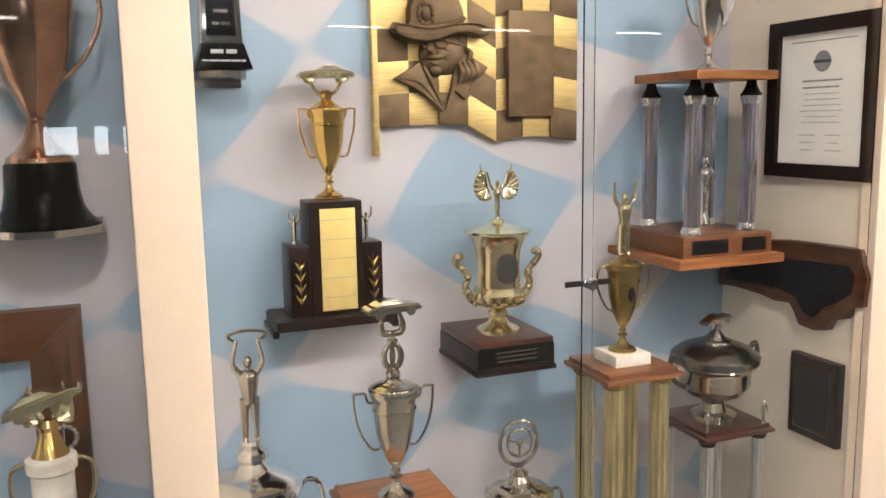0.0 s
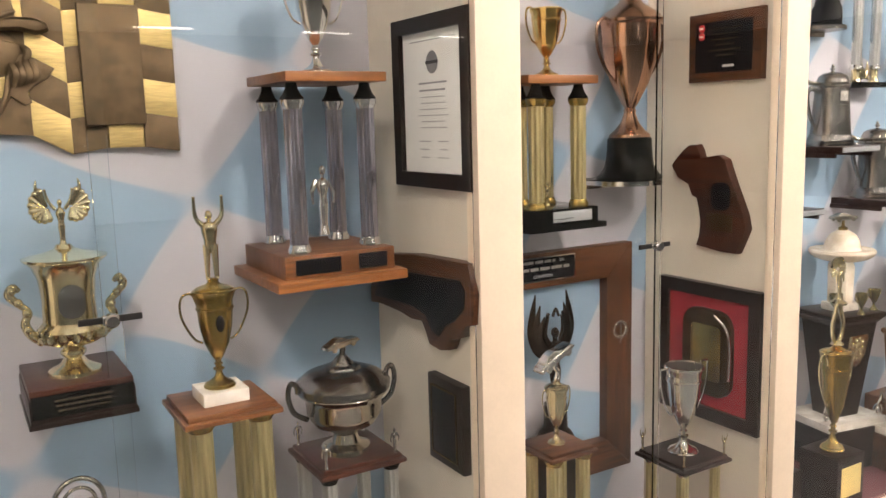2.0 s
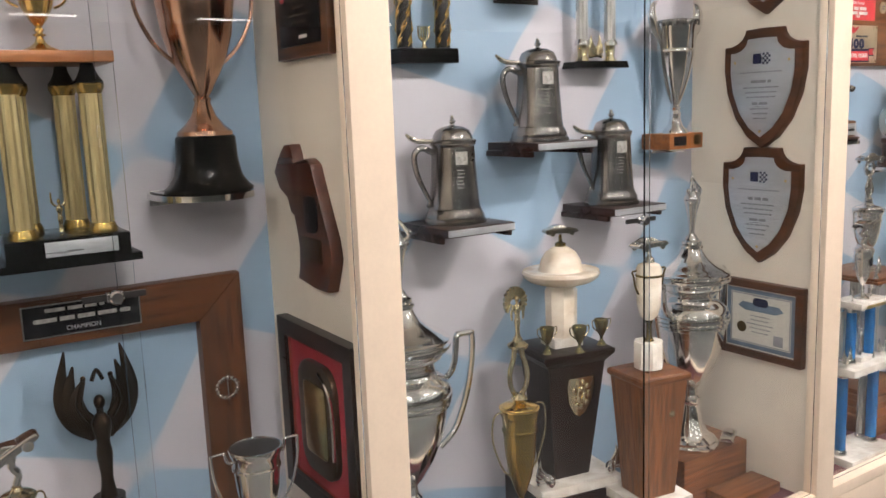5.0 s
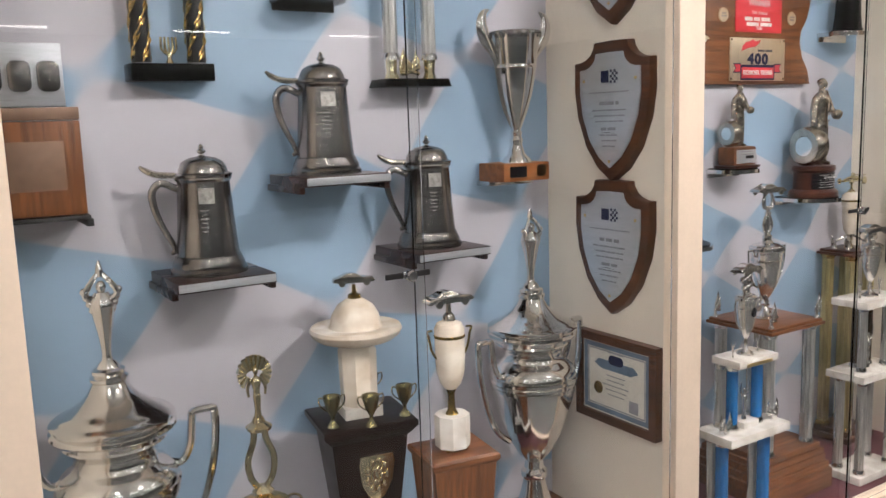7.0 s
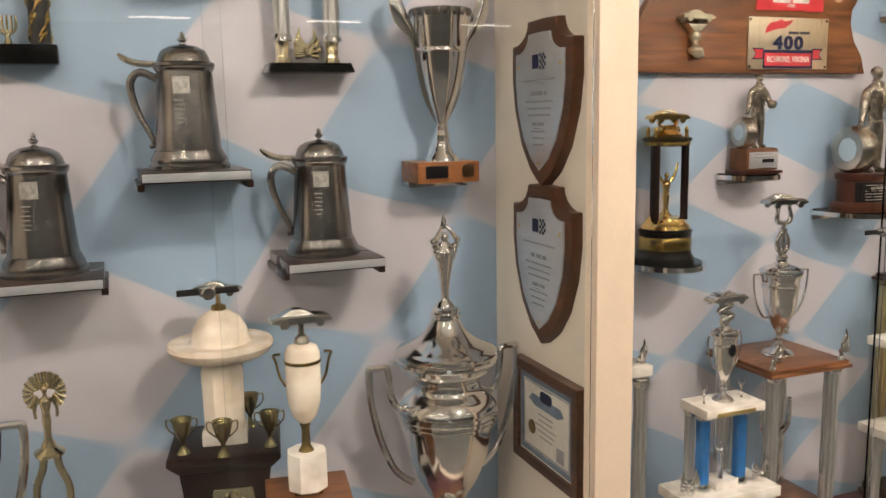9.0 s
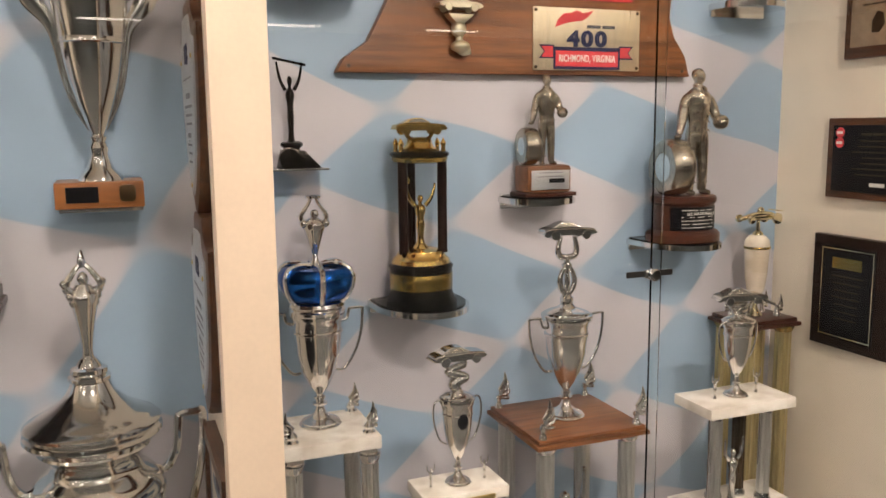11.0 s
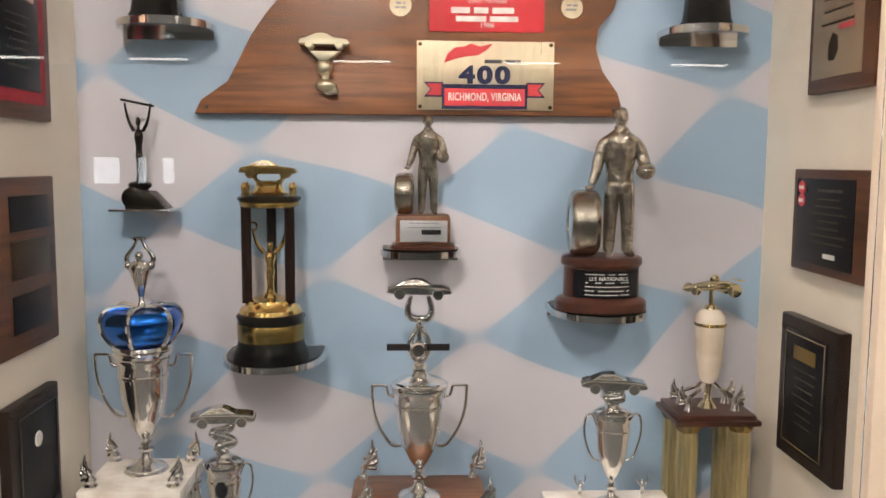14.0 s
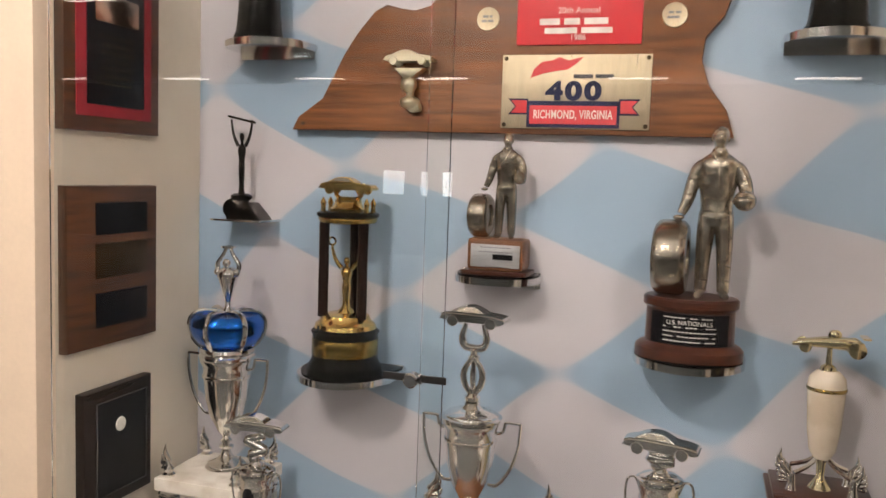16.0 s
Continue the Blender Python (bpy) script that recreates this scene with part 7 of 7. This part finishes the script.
t = plaque("award_plaque", PX_EL, 1.447, 1.022, 0.180, 0.215, "dark wooden plaque with a black crest plate", 90, DARKWOOD)
pl = panel(t, -0.062, 0.070, -0.085, 0.085, -0.02, BLACKPLATE, "plate")
hollow(pl, 0.134, 0.172, 0.002, -0.0235, -0.022, PEWTER, "edging", (0.004, 0))
part("crest", turned(lathe([(0.013, 0), (0.012, 0.002)], 24), pose(0.0, -0.022, 0.035, 90, 0, 0)), WHITEPAINT, pl)

PX_ER = 4.9155
t = plaque("award_plaque", PX_ER, 1.415, 1.745, 0.205, 0.23, "walnut plaque with a champagne engraved plate", -90)
pl = panel(t, -0.085, 0.070, -0.092, 0.095, -0.02, TANPLATE)
lettering(pl, -0.06, 0.05, 0.035, 3, 0.02, 0.004, -0.0222, BRONZE)
part("picture", slab([(-0.03, -0.065), (-0.012, -0.066), (0.0, -0.05), (-0.004, -0.028), (-0.018, -0.022), (-0.03, -0.04)], -0.0232, -0.022, 0), BRONZE, pl)
panel(pl, 0.0, 0.045, -0.02, -0.012, -0.0222, REDPLATE, "red_bar", 0.0004, 0)
t = plaque("award_plaque", PX_ER, 1.425, 1.417, 0.245, 0.175, "walnut plaque with a black plate and red badge", -90)
pl = panel(t, -0.105, 0.085, -0.072, 0.072, -0.02, BLACKPLATE)
for bz in (0.056, 0.034):
    bd = part("badge", turned(lathe([(0.0115, 0), (0.0105, 0.0016)], 24), pose(-0.086, -0.022, bz, 90, 0, 0)), REDPLATE, pl, "small red and white roundel")
    part("badge_bar", box(-0.0935, -0.0785, -0.0241, -0.0236, bz - 0.003, bz + 0.003), WHITEPAINT, bd)
lettering(pl, -0.03, 0.05, 0.055, 1, 0.01, 0.005, -0.0222, GOLDINK)
lettering(pl, -0.055, 0.07, 0.040, 7, 0.012, 0.003, -0.0222, GOLDINK)
lettering(pl, -0.01, 0.05, -0.050, 1, 0.01, 0.008, -0.0222, WHITEPAINT, fill=(0.6, 0.8))
t = plaque("award_plaque", PX_ER, 1.467, 1.118, 0.205, 0.255, "dark wooden plaque with a bordered black plate", -90, DARKWOOD)
pl = panel(t, -0.078, 0.070, -0.105, 0.105, -0.02, BLACKPLATE)
hollow(pl, 0.14, 0.20, 0.0025, -0.0235, -0.022, PALEGOLD, "edging", (-0.004, 0))
panel(pl, -0.045, 0.035, 0.055, 0.080, -0.022, OLDGOLD, "heading", 0.0008, 0)
lettering(pl, -0.045, 0.040, 0.040, 7, 0.016, 0.003, -0.0222, GOLDINK)

# ---------------------------------------------------------------- case F
t = thing("two_column_trophy", 5.400, 1.640, 1.680, "two tapered wooden columns on a brown stepped base", "trophy")
part("lower_base", box(-0.12, 0.10, -0.055, 0.07, 0, 0.018, 0.003), OAK, t)
part("base", box(-0.10, 0.06, -0.045, 0.06, 0.018, 0.050, 0.003), BRONZE, t)
for s in (-1, 1):
    part("column", lathe([(0.011, 0.05), (0.019, 0.32)], 16, (-0.02 + s * 0.035, 0, 0), flat=4), TEAKUP, t)
t = thing("small_award", 5.375, 1.675, 1.408, "small dark award on a thin wooden shelf", "award")
part("shelf", moulded(0.14, 0.075, 0, 0.016), OAK, t)
part("block", box(-0.03, 0.022, -0.02, 0.03, 0.016, 0.105, 0.003), BRONZE, t)
wall_shelf(5.395, 5.60, 1.545, 1.345, "steel shelf with a black trophy base", top=BLACKGLOSS)
t = thing("black_trophy_base", 5.53, 1.63, 1.349, "round black trophy base with a silver cup", "trophy")
part("base", lathe([(0.085, 0), (0.080, 0.012), (0.060, 0.03), (0.056, 0.11), (0.05, 0.115)], 32), BLACKGLOSS, t)
part("cup", lathe([(0.05, 0.115), (0.02, 0.16), (0.02, 0.19), (0.07, 0.27), (0.075, 0.36), (0.07, 0.36), (0.02, 0.24)], 32), SILVER, t)
for s in (-1, 1):
    part("handle", tube([(s * 0.05, 0, 0.24), (s * 0.10, 0, 0.27), (s * 0.11, 0, 0.33), (s * 0.075, 0, 0.35)], 0.006), SILVER, t)
t = thing("marble_figure_trophy", 5.318, 1.490, CARPET, "gold figure on a white marble block over dark columns", "trophy")
part("plinth", moulded(0.18, 0.16, 0, 0.04), WALNUT, t)
pillars(t, square_spots(0.055, 0.045), 0.04, 0.440, 0.020, BRONZE, CHROME)
part("board", moulded(0.19, 0.16, 0.440, 0.462), MAHOG, t)
for px, py in square_spots(0.026, 0.02):
    part("ball_foot", ball((px, py, 0.467), 0.006, seg=8), CHROME, t)
part("marble_block", box(-0.042, 0.042, -0.035, 0.035, 0.472, 0.575, 0.014), STONE, t)
part("marble_neck", box(-0.025, 0.025, -0.022, 0.022, 0.575, 0.592, 0.002), STONE, t)
part("marble_cap", lathe([(0.062, 0.592), (0.080, 0.602), (0.080, 0.614)], flat=4, sy=0.8), STONE, t)
part("gold_foot", lathe([(0.026, 0.614), (0.026, 0.628), (0.020, 0.640), (0.012, 0.650)], 20), GOLD, t)
bm = figure_bm(0.075, "up", True, (0, 0, 0.645))
part("figurine", bm, OLDGOLD, t)
for px in (-0.035, 0.075):
    bm = wing_bm(0.055, 1, (px - 0.012, -0.055, 0.49), None, 4)
    lathe([(0.012, 0.462), (0.010, 0.474), (0.005, 0.48), (0.006, 0.49)], 12, (px, -0.055, 0), bm)
    part("wing_ornament", bm, SILVER, t)
t = thing("winged_statue", 5.500, 1.600, CARPET, "copper winged figure on a dark tapered pedestal", "statue")
bm = figure_bm(0.20, "up", True, (0, 0, 0.575), 0.12)
lathe([(0.03, 0.565), (0.026, 0.575), (0.015, 0.585)], 20, bm=bm)
part("body", bm, NICKEL, t)
part("copper_cap", lathe([(0.095, 0.525), (0.090, 0.533), (0.030, 0.562), (0.028, 0.567)], 32), COPPER, t)
part("pedestal", lathe([(0.055, 0), (0.055, 0.05), (0.040, 0.08), (0.05, 0.30), (0.080, 0.50), (0.085, 0.527)], 32), BRONZE, t)
